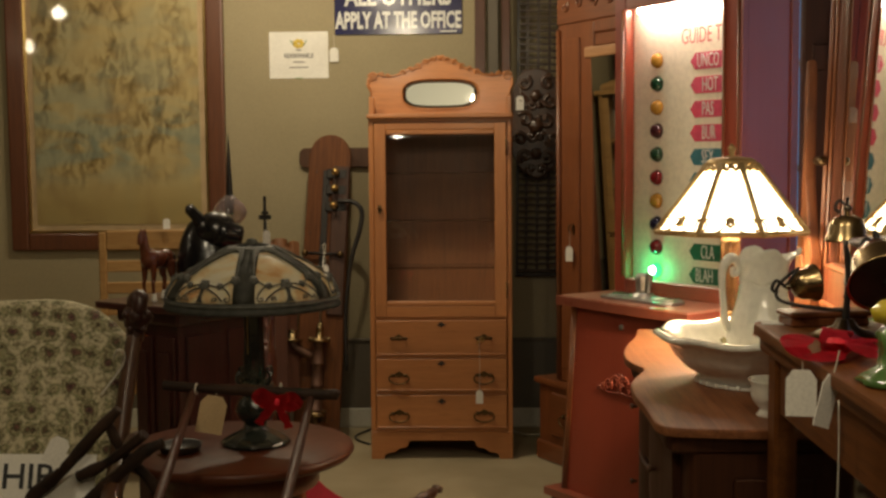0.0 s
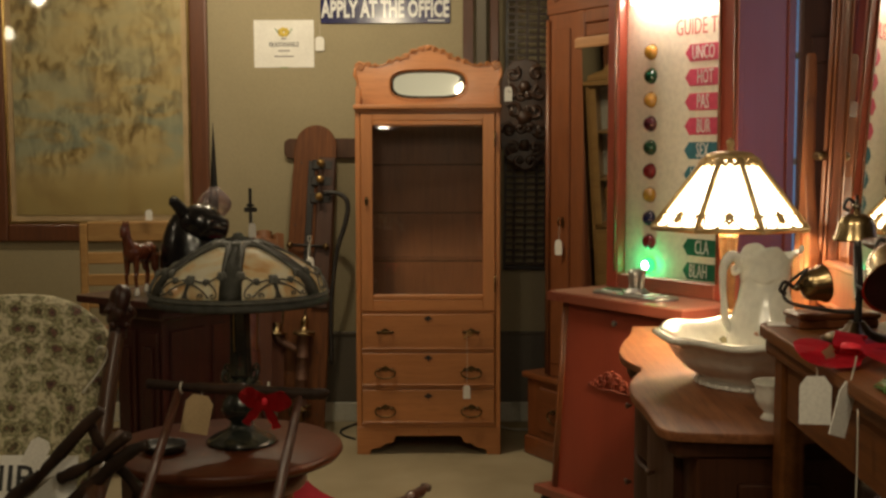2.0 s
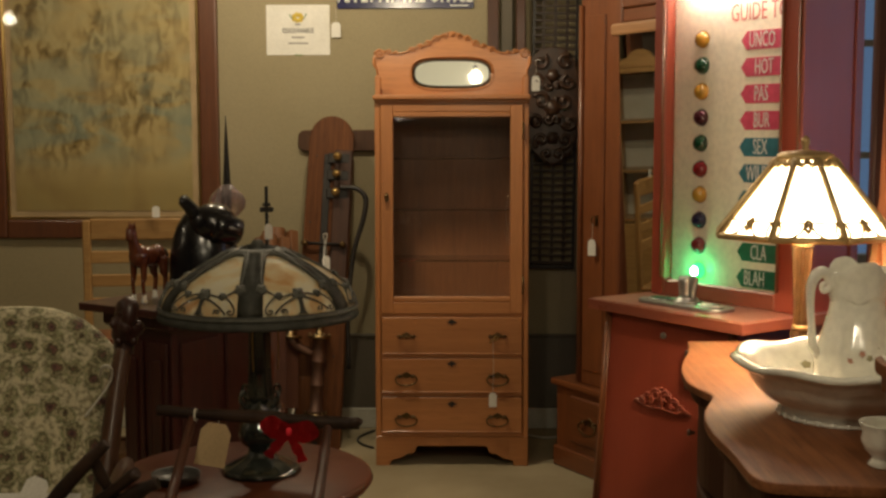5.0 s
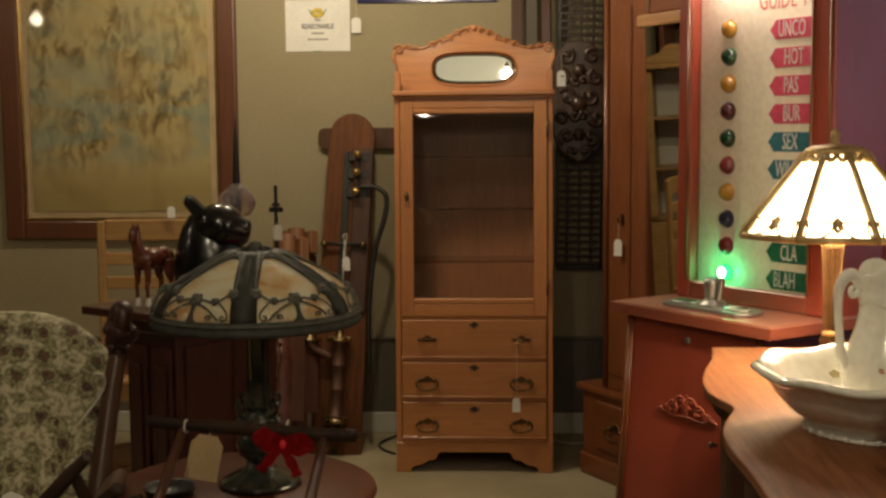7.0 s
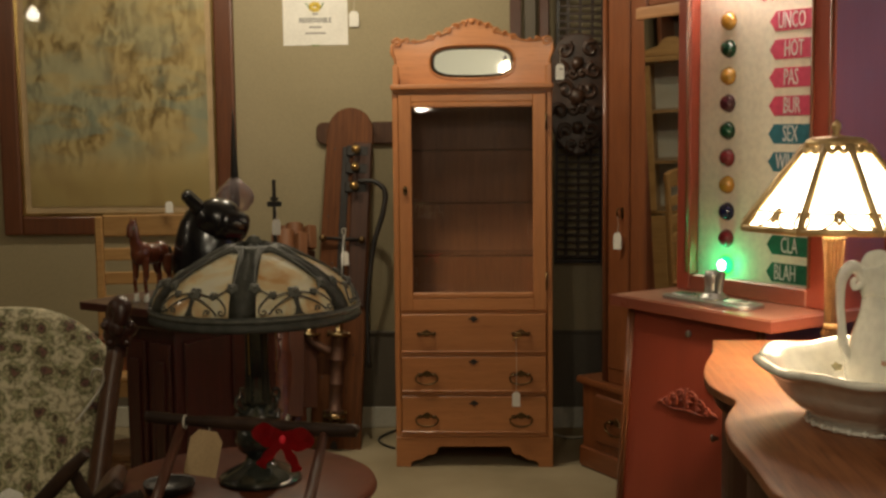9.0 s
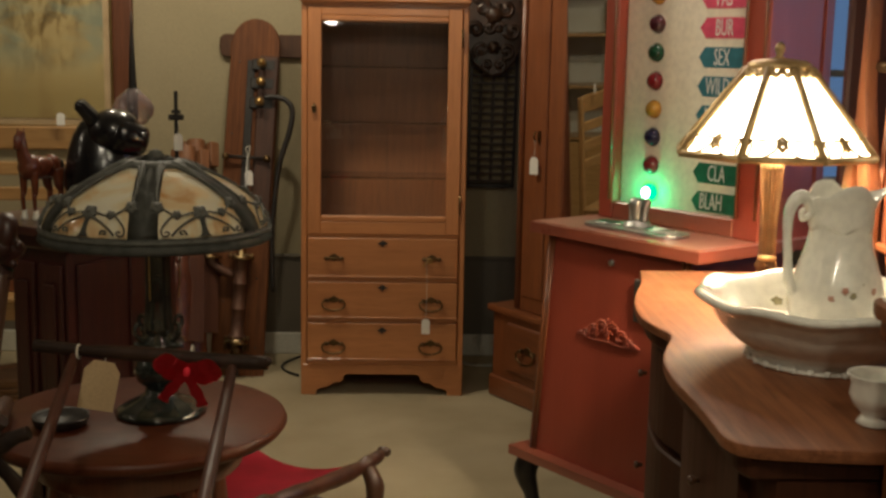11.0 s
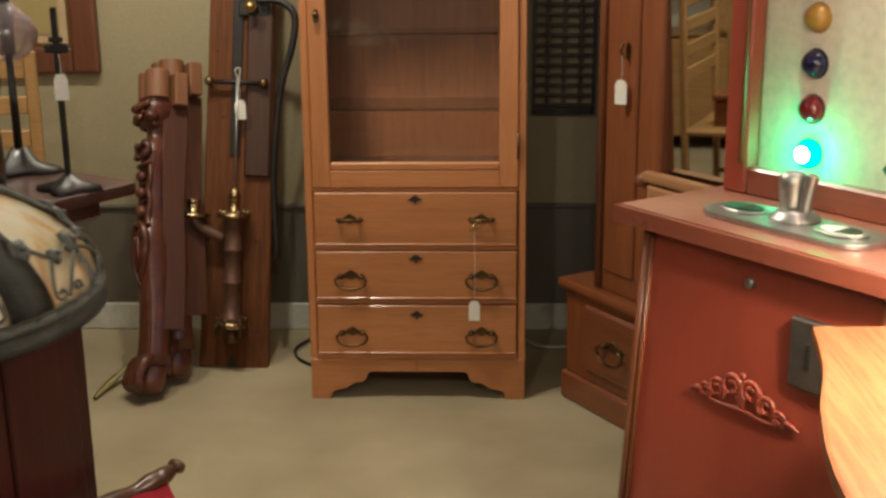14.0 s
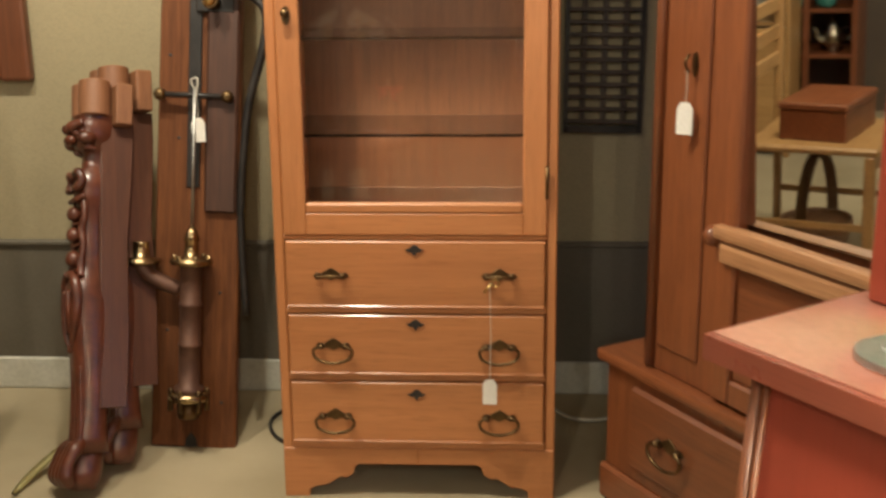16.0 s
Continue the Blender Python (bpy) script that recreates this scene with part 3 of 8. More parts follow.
# ---------------------------------------------------------------- golden oak china cabinet
def drop_handle(parent, x, z, flat=False):
    h = part("handle", lathe([(0.004, 0), (0.008, 0.003), (0.006, 0.012), (0.001, 0.016)], 10, pose(-0.027, 0, 0, 90), None), DARK_BRASS, parent, "tarnished brass drop handle", m=pose(x, 0, z))
    plate = [(-0.04, 0), (-0.032, 0.008), (-0.02, 0.006), (-0.009, 0.014), (0, 0.019), (0.009, 0.014), (0.02, 0.006), (0.032, 0.008), (0.04, 0), (0.03, -0.007), (0.012, -0.004), (0, -0.01), (-0.012, -0.004), (-0.03, -0.007)]
    part("back_plate", slab(plate, -0.003, 0.0, "y", 0.0008), DARK_BRASS, h)
    part("post", lathe([(0.004, 0), (0.008, 0.003), (0.006, 0.012), (0.001, 0.016)], 10, pose(0.027, 0, 0, 90)), DARK_BRASS, h)
    if flat:
        part("bail", tube([(-0.03, -0.014, 0), (0, -0.022, 0.004), (0.03, -0.014, 0)], 0.0035, 8), DARK_BRASS, h)
    else:
        part("bail", tube([(-0.027, -0.012, 0.003), (-0.043, -0.013, -0.008), (-0.035, -0.015, -0.027), (0, -0.017, -0.036), (0.035, -0.015, -0.027), (0.043, -0.013, -0.008), (0.027, -0.012, 0.003)], 0.0034, 8), DARK_BRASS, h)
    return h


def keyhole_plate(parent, x, y, z):
    out = [(-0.021, 0.002), (-0.012, 0.004), (-0.006, 0.011), (0, 0.013), (0.006, 0.011), (0.012, 0.004), (0.021, 0.002), (0.012, -0.004), (0.006, -0.004), (0, -0.014), (-0.006, -0.004), (-0.012, -0.004)]
    part("keyhole_plate", slab(out, y - 0.003, y, "y"), IRON, parent, m=pose(x, 0, z))


def china_cabinet():
    c = thing("china_cabinet", pose(0, 4.5, 0, -2.0, 0, 0), "golden oak china cabinet with a glazed door and three drawers", "china cabinet")
    D = 0.36
    for s in (-1, 1):
        part("side_panel", box(min(s * 0.31, s * 0.288), max(s * 0.31, s * 0.288), 0.004, D, 0.0, 1.485, 0.003), OAK_V, c)
    part("back_panel", box(-0.287, 0.287, D - 0.012, D, 0.08, 1.48), OAK_SHADED, c)
    # crowning boards
    part("cornice", box(-0.316, 0.316, -0.02, D + 0.004, 1.486, 1.506, 0.006, None, 2), OAK, c)
    part("cornice_bead", box(-0.309, 0.309, -0.01, 0.02, 1.474, 1.485, 0.004), OAK, c)
    # crest with its oval glass
    y0 = 0.10
    half = [(0.31, 1.507), (0.312, 1.56), (0.305, 1.60), (0.322, 1.64), (0.318, 1.685), (0.30, 1.70), (0.275, 1.692), (0.245, 1.685), (0.20, 1.686), (0.165, 1.70), (0.135, 1.715), (0.11, 1.715), (0.085, 1.735), (0.06, 1.75), (0.03, 1.758), (0.015, 1.768)]
    out = half + [(-a, b) for a, b in half[::-1]]
    hole = [(0.167 * math.copysign(abs(math.cos(a)) ** 0.55, math.cos(a)), 1.60 + 0.066 * math.copysign(abs(math.sin(a)) ** 0.7, math.sin(a))) for a in [2 * math.pi * k / 40 for k in range(40)]]
    bm = bmesh.new()
    loops = []
    for yy in (y0, y0 + 0.022):
        o = [bm.verts.new((a, yy, b)) for a, b in out]
        h = [bm.verts.new((a, yy, b)) for a, b in hole]
        eo = [bm.edges.new((o[k], o[(k + 1) % len(o)])) for k in range(len(o))]
        eh = [bm.edges.new((h[k], h[(k + 1) % len(h)])) for k in range(len(h))]
        bmesh.ops.triangle_fill(bm, use_beauty=True, edges=eo + eh)
        loops.append((o, h))
    for a, b in ((loops[0][0], loops[1][0]), (loops[0][1], loops[1][1])):
        for k in range(len(a)):
            bm.faces.new((a[k], a[(k + 1) % len(a)], b[(k + 1) % len(a)], b[k]))
    bmesh.ops.recalc_face_normals(bm, faces=bm.faces)
    crest = part("crest", bm, OAK, c, "shaped crest board")
    part("crest_mirror", bevelled_sheet(hole, y0 + 0.0150, y0 + 0.0125, y0 + 0.018, 0.016), MIRROR, crest, "oval bevelled mirror")
    part("mirror_rim", tube([(a * 1.01, y0, 1.6 + (b - 1.6) * 1.02) for a, b in hole + hole[:1]], 0.004, 6, None, 0), OAK, crest)
    cv = bmesh.new()
    run = [(-a, b) for a, b in half[4:]] + [(a, b) for a, b in half[:3:-1]]
    tube([(a, y0 - 0.003, b - 0.004) for a, b in run], 0.0042, 6, cv, 3)
    for s in (-1, 1):
        # leaf curls that run along the edge, and a volute at each ear
        for x, z, q, lift in ((0.262, 1.688, 0.012, 0.5), (0.232, 1.683, 0.009, 0.3), (0.165, 1.697, 0.012, 0.9), (0.132, 1.710, 0.011, 0.9), (0.098, 1.722, 0.013, 1.1), (0.066, 1.742, 0.012, 0.9), (0.034, 1.752, 0.011, 0.7)):
            tube([(s * (x + 1.3 * q), y0 - 0.002, z - 0.5 * q), (s * (x + 0.4 * q), y0 - 0.006, z + 0.5 * q * lift), (s * (x - 0.6 * q), y0 - 0.007, z + 0.5 * q), (s * (x - 1.0 * q), y0 - 0.006, z - 0.3 * q), (s * (x - 0.5 * q), y0 - 0.006, z - 0.7 * q), (s * (x - 0.1 * q), y0 - 0.005, z - 0.3 * q)], [0.002, 0.0042, 0.0045, 0.003, 0.0022], 6, cv, 4)
        carve([(s * 0.297, y0 - 0.005, 1.677, 0.019, 1.6 if s > 0 else 1.5, s)], 0.0046, cv)
        tube([(s * 0.316, y0 - 0.003, 1.668), (s * 0.318, y0 - 0.005, 1.640), (s * 0.306, y0 - 0.004, 1.612), (s * 0.308, y0 - 0.002, 1.585)], [0.006, 0.007, 0.004, 0.002], 6, cv, 4)
    blob(cv, (0, y0 - 0.003, 1.757), (0.012, 0.007, 0.010))
    tagged(part("crest_carving", cv, OAK, crest, "running leaf-scroll carving"), kind="stuff")
    for s in (-1, 1):
        br = [(0, 0), (0, 0.075), (0.012, 0.08), (0.02, 0.06), (0.035, 0.045), (0.03, 0.03), (0.045, 0.012), (0.045, 0)]
        part("crest_bracket", slab([(yy, 1.507 + z) for yy, z in br], -0.011, 0.011, "x", 0.002), OAK_V, crest, m=pose(s * 0.30, y0 - 0.05, 0))
    # shelves and stretchers
    for z in (0.655, 0.832, 1.040, 1.248):
        part("shelf", box(-0.286, 0.286, 0.04, D - 0.014, z, z + 0.007), SHELF_GLASS, c, "glass shelf").visible_shadow = False
    for z0, z1 in ((0.612, 0.622), (0.444, 0.456), (0.286, 0.299), (0.122, 0.136)):
        part("rail", box(-0.288, 0.288, 0.0, 0.03, z0, z1, 0.002), OAK, c)
    part("door_head_rail", box(-0.288, 0.288, 0.004, 0.03, 1.468, 1.473), OAK, c)
    # glazed door
    door = part("door", box(-0.286, -0.236, -0.004, 0.018, 0.624, 1.466, 0.002), OAK_V, c, "glazed oak door")
    part("door_stile", box(0.236, 0.286, -0.004, 0.018, 0.624, 1.466, 0.002), OAK_V, door)
    part("door_rail", box(-0.236, 0.236, -0.004, 0.018, 0.624, 0.6715, 0.002), OAK, door)
    part("door_rail", box(-0.236, 0.236, -0.004, 0.018, 1.4385, 1.466, 0.002), OAK, door)
    part("bottom_rail", box(-0.236, 0.236, -0.0045, 0.017, 0.672, 0.694, 0.004), OAK, door)
    part("top_rail", box(-0.236, 0.236, -0.0045, 0.017, 1.4165, 1.438, 0.004), OAK, door)
    part("pane", bevelled_sheet([(-0.236, 0.682), (0.236, 0.682), (0.236, 1.424), (-0.236, 1.424)], 0.0082, 0.0066, 0.0092, 0.022), PANE, door, "clear bevelled pane").visible_shadow = False
    part("knob", lathe([(0.005, 0), (0.004, 0.008), (0.009, 0.016), (0.008, 0.022), (0.001, 0.024)], 12, pose(-0.262, -0.004, 1.10, 90)), DARK_BRASS, door, "small brass knob")
    part("knob_plate", slab(arc(-0.262, 1.095, 0.009, 0, 360, 14, 0.02)[:-1], -0.0065, -0.0045), DARK_BRASS, door)
    for z in (0.74, 1.36):
        part("hinge", tube([(0.287, -0.006, z - 0.035), (0.287, -0.006, z + 0.035)], 0.004, 8, None, 0), DARK_BRASS, door)
    # drawers
    for k, (z0, z1, hz) in enumerate(((0.458, 0.610, 0.532), (0.301, 0.442, 0.370), (0.138, 0.284, 0.203))):
        d = part("drawer", box(-0.285, 0.285, -0.006, 0.30, z0, z1, 0.003), OAK, c, "oak drawer")
        for s in (-1, 1):
            h = drop_handle(d, s * 0.185, hz, k == 0)
            h.location.y = -0.006
        keyhole_plate(d, 0, -0.006, (0.590, 0.420, 0.255)[k])
        part("drawer_lip", box(-0.285, 0.285, -0.010, -0.006, z0 - 0.0, z0 + 0.007, 0.002), OAK, d)
    half = [(0.0, 0.082), (0.135, 0.082), (0.145, 0.075), (0.15, 0.058), (0.165, 0.048), (0.18, 0.05), (0.195, 0.04), (0.21, 0.03), (0.235, 0.026), (0.25, 0.018), (0.252, 0.0), (0.309, 0.0), (0.309, 0.121), (0.0, 0.121)]
    for s in (-1, 1):
        part("apron", slab([(s * a, b) for a, b in half], 0.0, 0.022, "y", 0.002), OAK, c, "shaped apron with bracket foot")
    for s in (-1, 1):
        part("rear_foot", box(min(s * 0.309, s * 0.25), max(s * 0.309, s * 0.25), D - 0.03, D, 0, 0.08), OAK_V, c)
    return c


cabinet = china_cabinet()
price_tag((0.165, 4.455, 0.535), 0.222, "white card price tag hanging from a cabinet drawer handle", (0.031, 0.058))
key = thing("cabinet_key", pose(0.165, 4.455, 0.535), "small brass key hooked on the drawer handle", "key")
part("bow", tube([(0.012, 0, 0.01), (0.02, 0, 0.0), (0.012, 0, -0.008), (0.004, 0, 0), (0.012, 0, 0.01)], 0.0025, 6), BRASS, key)
part("shank", tube([(0.004, 0, 0), (-0.012, -0.002, -0.02)], 0.0025, 6, None, 0), BRASS, key)

# ---------------------------------------------------------------- pictures and signs on the wall
def framed_print():
    p = thing("framed_print", pose(-1.58, Y1 - 0.002, 0.88), "large faded landscape print in a wide brown wooden frame", "picture")
    W, HH, fw = 0.528, 1.5, 0.085
    prof = bmesh.new()
    for a in ((-W, -W + fw, 0, HH), (W - fw, W, 0, HH), (-W + fw, W - fw, 0, fw), (-W + fw, W - fw, HH - fw, HH)):
        box(a[0], a[1], -0.035, 0, a[2], a[3], 0.010, prof, 2)
    part("frame", prof, FRAMEWOOD, p, "brown wooden frame")
    part("inner_slip", frame_rect(-W + fw, W - fw, fw, HH - fw, 0.012, -0.022, -0.004, 0.002), BRASS, p, "gilt slip")
    part("mat", box(-W + fw + 0.011, W - fw - 0.011, -0.012, -0.006, fw + 0.011, HH - fw - 0.011), TAN_CARD, p, "tan card mount")
    part("print", box(-W + fw + 0.04, W - fw - 0.04, -0.016, -0.013, fw + 0.04, HH - fw - 0.04), PRINT, p, "faded landscape print")
    part("pane", box(-W + fw + 0.012, W - fw - 0.012, -0.0205, -0.0185, fw + 0.012, HH - fw - 0.012), PANE, p, "glass pane").visible_shadow = False


framed_print()


def office_sign():
    s = thing("enamel_sign", pose(-0.212, Y1 - 0.001, 1.905), "navy enamel sign with white capital letters", "sign")
    part("plate", slab(rounded(-0.306, 0.306, 0, 0.27, 0.008), -0.006, 0, "y", 0.002), NAVY, s)
    letters("ALL OTHERS", 0.125, pose(0, -0.0068, 0.178, 90), SIGN_WHITE, s, stretch=0.72, thick=0.03)
    letters("APPLY AT THE OFFICE", 0.108, pose(0, -0.0068, 0.064, 90), SIGN_WHITE, s, stretch=0.56, thick=0.035)
    part("maker_line", box(0.2, 0.28, -0.0068, -0.0058, 0.01, 0.016), SIGN_WHITE, s)
    for x in (-0.29, 0.29):
        part("screw", lathe([(0.005, 0), (0.004, 0.003), (0.001, 0.004)], 10, pose(x, -0.006, 0.255, 90)), CHROME, s)


office_sign()
price_tag((-0.522, 5.118, 1.905), 0.06, "small white card tag hanging from the enamel sign", (0.042, 0.066))


def wall_notice():
    n = thing("wall_notice", pose(-0.693, Y1 - 0.001, 1.702), "white paper notice with a flower emblem pinned to the wall", "notice")
    part("sheet", box(-0.142, 0.142, -0.002, 0, 0, 0.222), PAPER, n)
    bl = bmesh.new()
    for k in range(7):
        a = k * 2 * math.pi / 7
        lathe([(0.001, 0), (0.011, 0.0003), (0.011, 0.0008), (0.001, 0.001)], 10, pose(0.018 * math.cos(a), -0.002, 0.165 + 0.013 * math.sin(a), 90), bl)
    part("flower_emblem", bl, mottled("yellow_print", (0.62, 0.42, 0.05), (0.72, 0.55, 0.12), 60, 0.7), n, "yellow printed flowers")
    lf = bmesh.new()
    for s in (-1, 1):
        for k in range(3):
            slab([(0, 0), (s * 0.008, 0.004), (s * 0.018, 0.001), (s * 0.008, -0.004)], -0.0028, -0.002, "y", 0, lf) if k == 0 else tube([(s * (0.016 + 0.008 * k), -0.0024, 0.15 + 0.012 * k), (s * (0.03 + 0.006 * k), -0.0024, 0.158 + 0.012 * k)], [0.004, 0.001], 5, lf, 0)
    tagged(part("leaf_emblem", lf, mottled("green_print", (0.10, 0.20, 0.06), (0.16, 0.28, 0.1), 60, 0.7), n), kind="stuff")
    letters("REASONABLE", 0.030, pose(0, -0.0022, 0.107, 90), INK, n, stretch=0.78)
    for z, w in ((0.135, 0.012), (0.078, 0.028), (0.052, 0.045)):
        part("text_bar", box(-w, w, -0.0028, -0.002, z - 0.003, z + 0.003), GREY_INK, n)


wall_notice()

# ---------------------------------------------------------------- love-meter arcade machine
GAME_M = pose(0.588, 3.018, 0, 0, 0, -54.5)
ARROWS = [("UNCO", "p"), ("HOT", "p"), ("PAS", "p"), ("BUR", "p"), ("SEX", "b"), ("WILD", "b"), ("MILD", "b"), ("HAR", "g"), ("CLA", "g"), ("BLAH", "g")]
LENSES = ["amber", "green", "amber", "purple", "green", "red", "amber", "blue", "red", "lit"]


def arcade_machine():
    g = thing("arcade_machine", GAME_M, "red painted love-meter arcade machine with a lit panel of coloured bulbs", "arcade machine")
    # lower body, flaring to the foot
    bm = bmesh.new()
    lo, hi = [], []
    for x, y in ((-1, 0.02), (1, 0.02), (1, 0.42), (-1, 0.42)):
        lo.append(bm.verts.new((x * 0.28, y, 0.225)))
        hi.append(bm.verts.new((x * 0.24, y + (0.012 if y < 0.1 else 0), 0.835)))
    bm.faces.new(lo[::-1]), bm.faces.new(hi)
    for k in range(4):
        bm.faces.new((lo[k], lo[(k + 1) % 4], hi[(k + 1) % 4], hi[k]))
    bmesh.ops.recalc_face_normals(bm, faces=bm.faces)
    part("body", bm, RED, g, "tapered red front")
    for s in (-1, 1):
        part("corner_bead", tube([(s * 0.28, 0.019, 0.226), (s * 0.24, 0.031, 0.834)], 0.008, 8, None, 0), CHERRY, g)
        part("corner_bead", tube([(s * 0.265, 0.0165, 0.226), (s * 0.226, 0.0285, 0.834)], 0.004, 6, None, 0), CHERRY, g)
    part("base_flange", slab([(-0.335, -0.02), (0.335, -0.02), (0.335, 0.44), (-0.335, 0.44)], 0.2, 0.225, "z", 0.008, None, 2), RED_X, g)
    for x, y in ((-0.29, 0.03), (0.29, 0.03), (-0.29, 0.39), (0.29, 0.39)):
        s = -1 if x < 0 else 1
        part("leg", tube([(x, y, 0.2), (x + s * 0.012, y - 0.012, 0.15), (x, y, 0.09), (x - s * 0.012, y + 0.004, 0.04), (x + s * 0.006, y - 0.008, 0.006)], [0.032, 0.034, 0.022, 0.016, 0.022], 10), IRON, g, "black cast cabriole leg")
    # counter
    cn = part("counter", slab([(-0.295, 0.0), (0.295, 0.0), (0.295, 0.46), (-0.295, 0.46)], 0.836, 0.864, "z", 0.007, None, 2), RED_X, g, "red moulded counter")
    part("counter_face", slab([(-0.287, 0.008), (0.287, 0.008), (0.287, 0.452), (-0.287, 0.452)], 0.862, 0.8668, "z", 0.002), COUNTER_SHEEN, cn, "worn red counter surface with the wall's pale sheen painted in")
    # lock, keyhole, coin door, applique
    part("lock", lathe([(0.009, 0), (0.009, 0.006), (0.006, 0.008), (0.001, 0.008)], 14, pose(-0.012, 0.031, 0.79, 90)), CHROME, g, "chrome lock")
    cp = part("coin_plate", box(0.078, 0.19, 0.017, 0.036, 0.656, 0.764, 0.003), PLATE_STEEL, g, "dull dark steel coin plate")
    part("coin_slot", box(0.112, 0.118, 0.0145, 0.0185, 0.69, 0.73, 0.001), IRON, cp)
    ap = bmesh.new()
    cx, zb = -0.008, 0.583
    def ring(x, z, r, a0, a1, w):
        tube([(cx + x + r * math.cos(radians(a)), 0.0215 - 0.0022 * w, zb + z + r * math.sin(radians(a))) for a in [a0 + (a1 - a0) * k / 14 for k in range(15)]], 0.0032 * w, 6, ap, 0)
    tube([(cx - 0.108, 0.022, zb + 0.004), (cx - 0.05, 0.021, zb - 0.002), (cx, 0.0205, zb + 0.002), (cx + 0.05, 0.021, zb - 0.002), (cx + 0.108, 0.022, zb + 0.004)], [0.0014, 0.0028, 0.0036, 0.0028, 0.0014], 6, ap, 5)
    for e in (-1, 1):
        for x, z, r, w in ((0.019, 0.036, 0.0185, 1.25), (0.050, 0.022, 0.0165, 1.1), (0.076, 0.012, 0.011, 0.9)):
            ring(e * x, z, r, 90 - e * 130, 90 + e * 150, w)
            ring(e * (x - 0.001), z - 0.001, r * 0.48, 90 + e * 200, 90 - e * 60, w * 0.9)
            blob(ap, (cx + e * (x + r * 0.7), 0.0205, zb + z - r * 0.75), (0.0048, 0.003, 0.0042), (0, 0, 0), 1.0, 8, 6)
        tube([(cx + e * 0.086, 0.021, zb + 0.010), (cx + e * 0.098, 0.0205, zb + 0.010), (cx + e * 0.112, 0.022, zb + 0.003)], [0.004, 0.0045, 0.0014], 6, ap, 4)
    blob(ap, (cx, 0.020, zb + 0.058), (0.006, 0.0035, 0.006), (0, 0, 0), 1.0, 10, 6)
    blob(ap, (cx, 0.0195, zb + 0.016), (0.009, 0.004, 0.012), (0, 0, 0), 1.0, 10, 6)
    tagged(part("applique", ap, RED, g, "carved scroll applique"), kind="stuff")
    # upright box with the display
    XL, XR, YF, YP, ZB, ZT = -0.265, 0.284, 0.225, 0.295, 0.915, 1.79
    for x0, x1, nm in ((XL, -0.213, "stile"), (0.205, XR, "stile")):
        part(nm, box(x0, x1, YF, YF + 0.03, 0.867, 2.0, 0.004), RED, g)
    for s, x in ((1, -0.222), (-1, 0.216), (-1, 0.274)):
        part("stile_bead", tube([(x, YF - 0.002, 0.92), (x, YF - 0.002, 1.79)], 0.005, 6, None, 0), CHERRY, g)
    part("bottom_rail", box(-0.213, 0.205, YF + 0.002, YF + 0.03, 0.867, ZB, 0.004), RED_X, g)
    part("top_rail", box(-0.213, 0.205, YF + 0.002, YF + 0.03, ZT, 2.0, 0.004), RED_X, g)
    part("upper_side", box(XL, XL + 0.015, YF + 0.031, 0.475, 0.867, 2.0), RED, g)
    part("upper_side", box(XR - 0.015, XR - 0.004, YF + 0.031, 0.475, 0.867, 2.0), RED, g)
    part("back_stile", box(XR - 0.0035, XR + 0.002, 0.44, 0.475, 0.867, 2.0, 0.002), RED, g)
    part("upper_back", box(XL + 0.015, XR - 0.015, 0.46, 0.475, 0.867, 2.0), RED, g)
    part("cornice", box(XL - 0.03, XR + 0.03, YF - 0.03, 0.49, 2.0, 2.04, 0.01), RED_X, g)
    disp = part("display_panel", box(-0.249, 0.268, YP + 0.002, YP + 0.012, 0.88, 1.83), DISPLAY, g, "white lit display panel")
    part("strip_lamp", tube([(-0.19, YP - 0.03, 1.784), (0.15, YP - 0.03, 1.784)], 0.008, 10, None, 0), FLOOD, g, "lit strip lamp")
    letters("GUIDE TO", 0.072, pose(0.072, YP + 0.0012, 1.688, 90), PINK_INK, disp, stretch=0.62, thick=-0.006)
    inks = {"p": PINK, "b": BLUE_INK, "g": GREEN_INK}
    for k, ((word, col), lens) in enumerate(zip(ARROWS, LENSES)):
        z = 1.624 - 0.0757 * k
        za = z - 0.014 + 0.0011 * k
        part("arrow", slab([(0.010, za), (0.030, za + 0.026), (0.262, za + 0.026), (0.262, za - 0.026), (0.030, za - 0.026)], YP, YP + 0.0018), inks[col], disp)
        letters(word, 0.062, pose(0.038 if len(word) > 3 else 0.060, YP - 0.0006, za - 0.001, 90), SIGN_WHITE, disp, stretch=0.5, align="LEFT", thick=-0.002)
        dome = [(0.024, 0.0), (0.0235, 0.008), (0.019, 0.017), (0.012, 0.0225), (0.005, 0.0245), (0.001, 0.025)]
        b = part("lens", lathe(dome, 20, pose(-0.136, YP + 0.002, z, 90)), JEWELS[lens], disp, lens.replace("lit", "lit green") + " glass lens")
        if lens == "lit":
            part("lamp_core", lathe([(0.015, 0.0), (0.013, 0.004), (0.006, 0.007), (0.001, 0.0075)], 16, pose(-0.136, YP - 0.0178, z, 90)), GREEN_CORE, b)
        if k < 9:
            part("lens_ring", tube([(-0.136 + 0.0245 * math.cos(a), YP + 0.0005, z + 0.0245 * math.sin(a)) for a in [j * math.pi / 9 for j in range(19)]], 0.0015, 5, None, 0), JEWELS[lens], b)
    # chrome handgrip and its plate
    gp = part("grip_plate", slab(rounded(-0.17, 0.15, 0.055, 0.165, 0.05, 8), 0.867, 0.876, "z", 0.003, None, 2), CHROME, g, "chrome grip plate", m=pose(0, 0, 0))
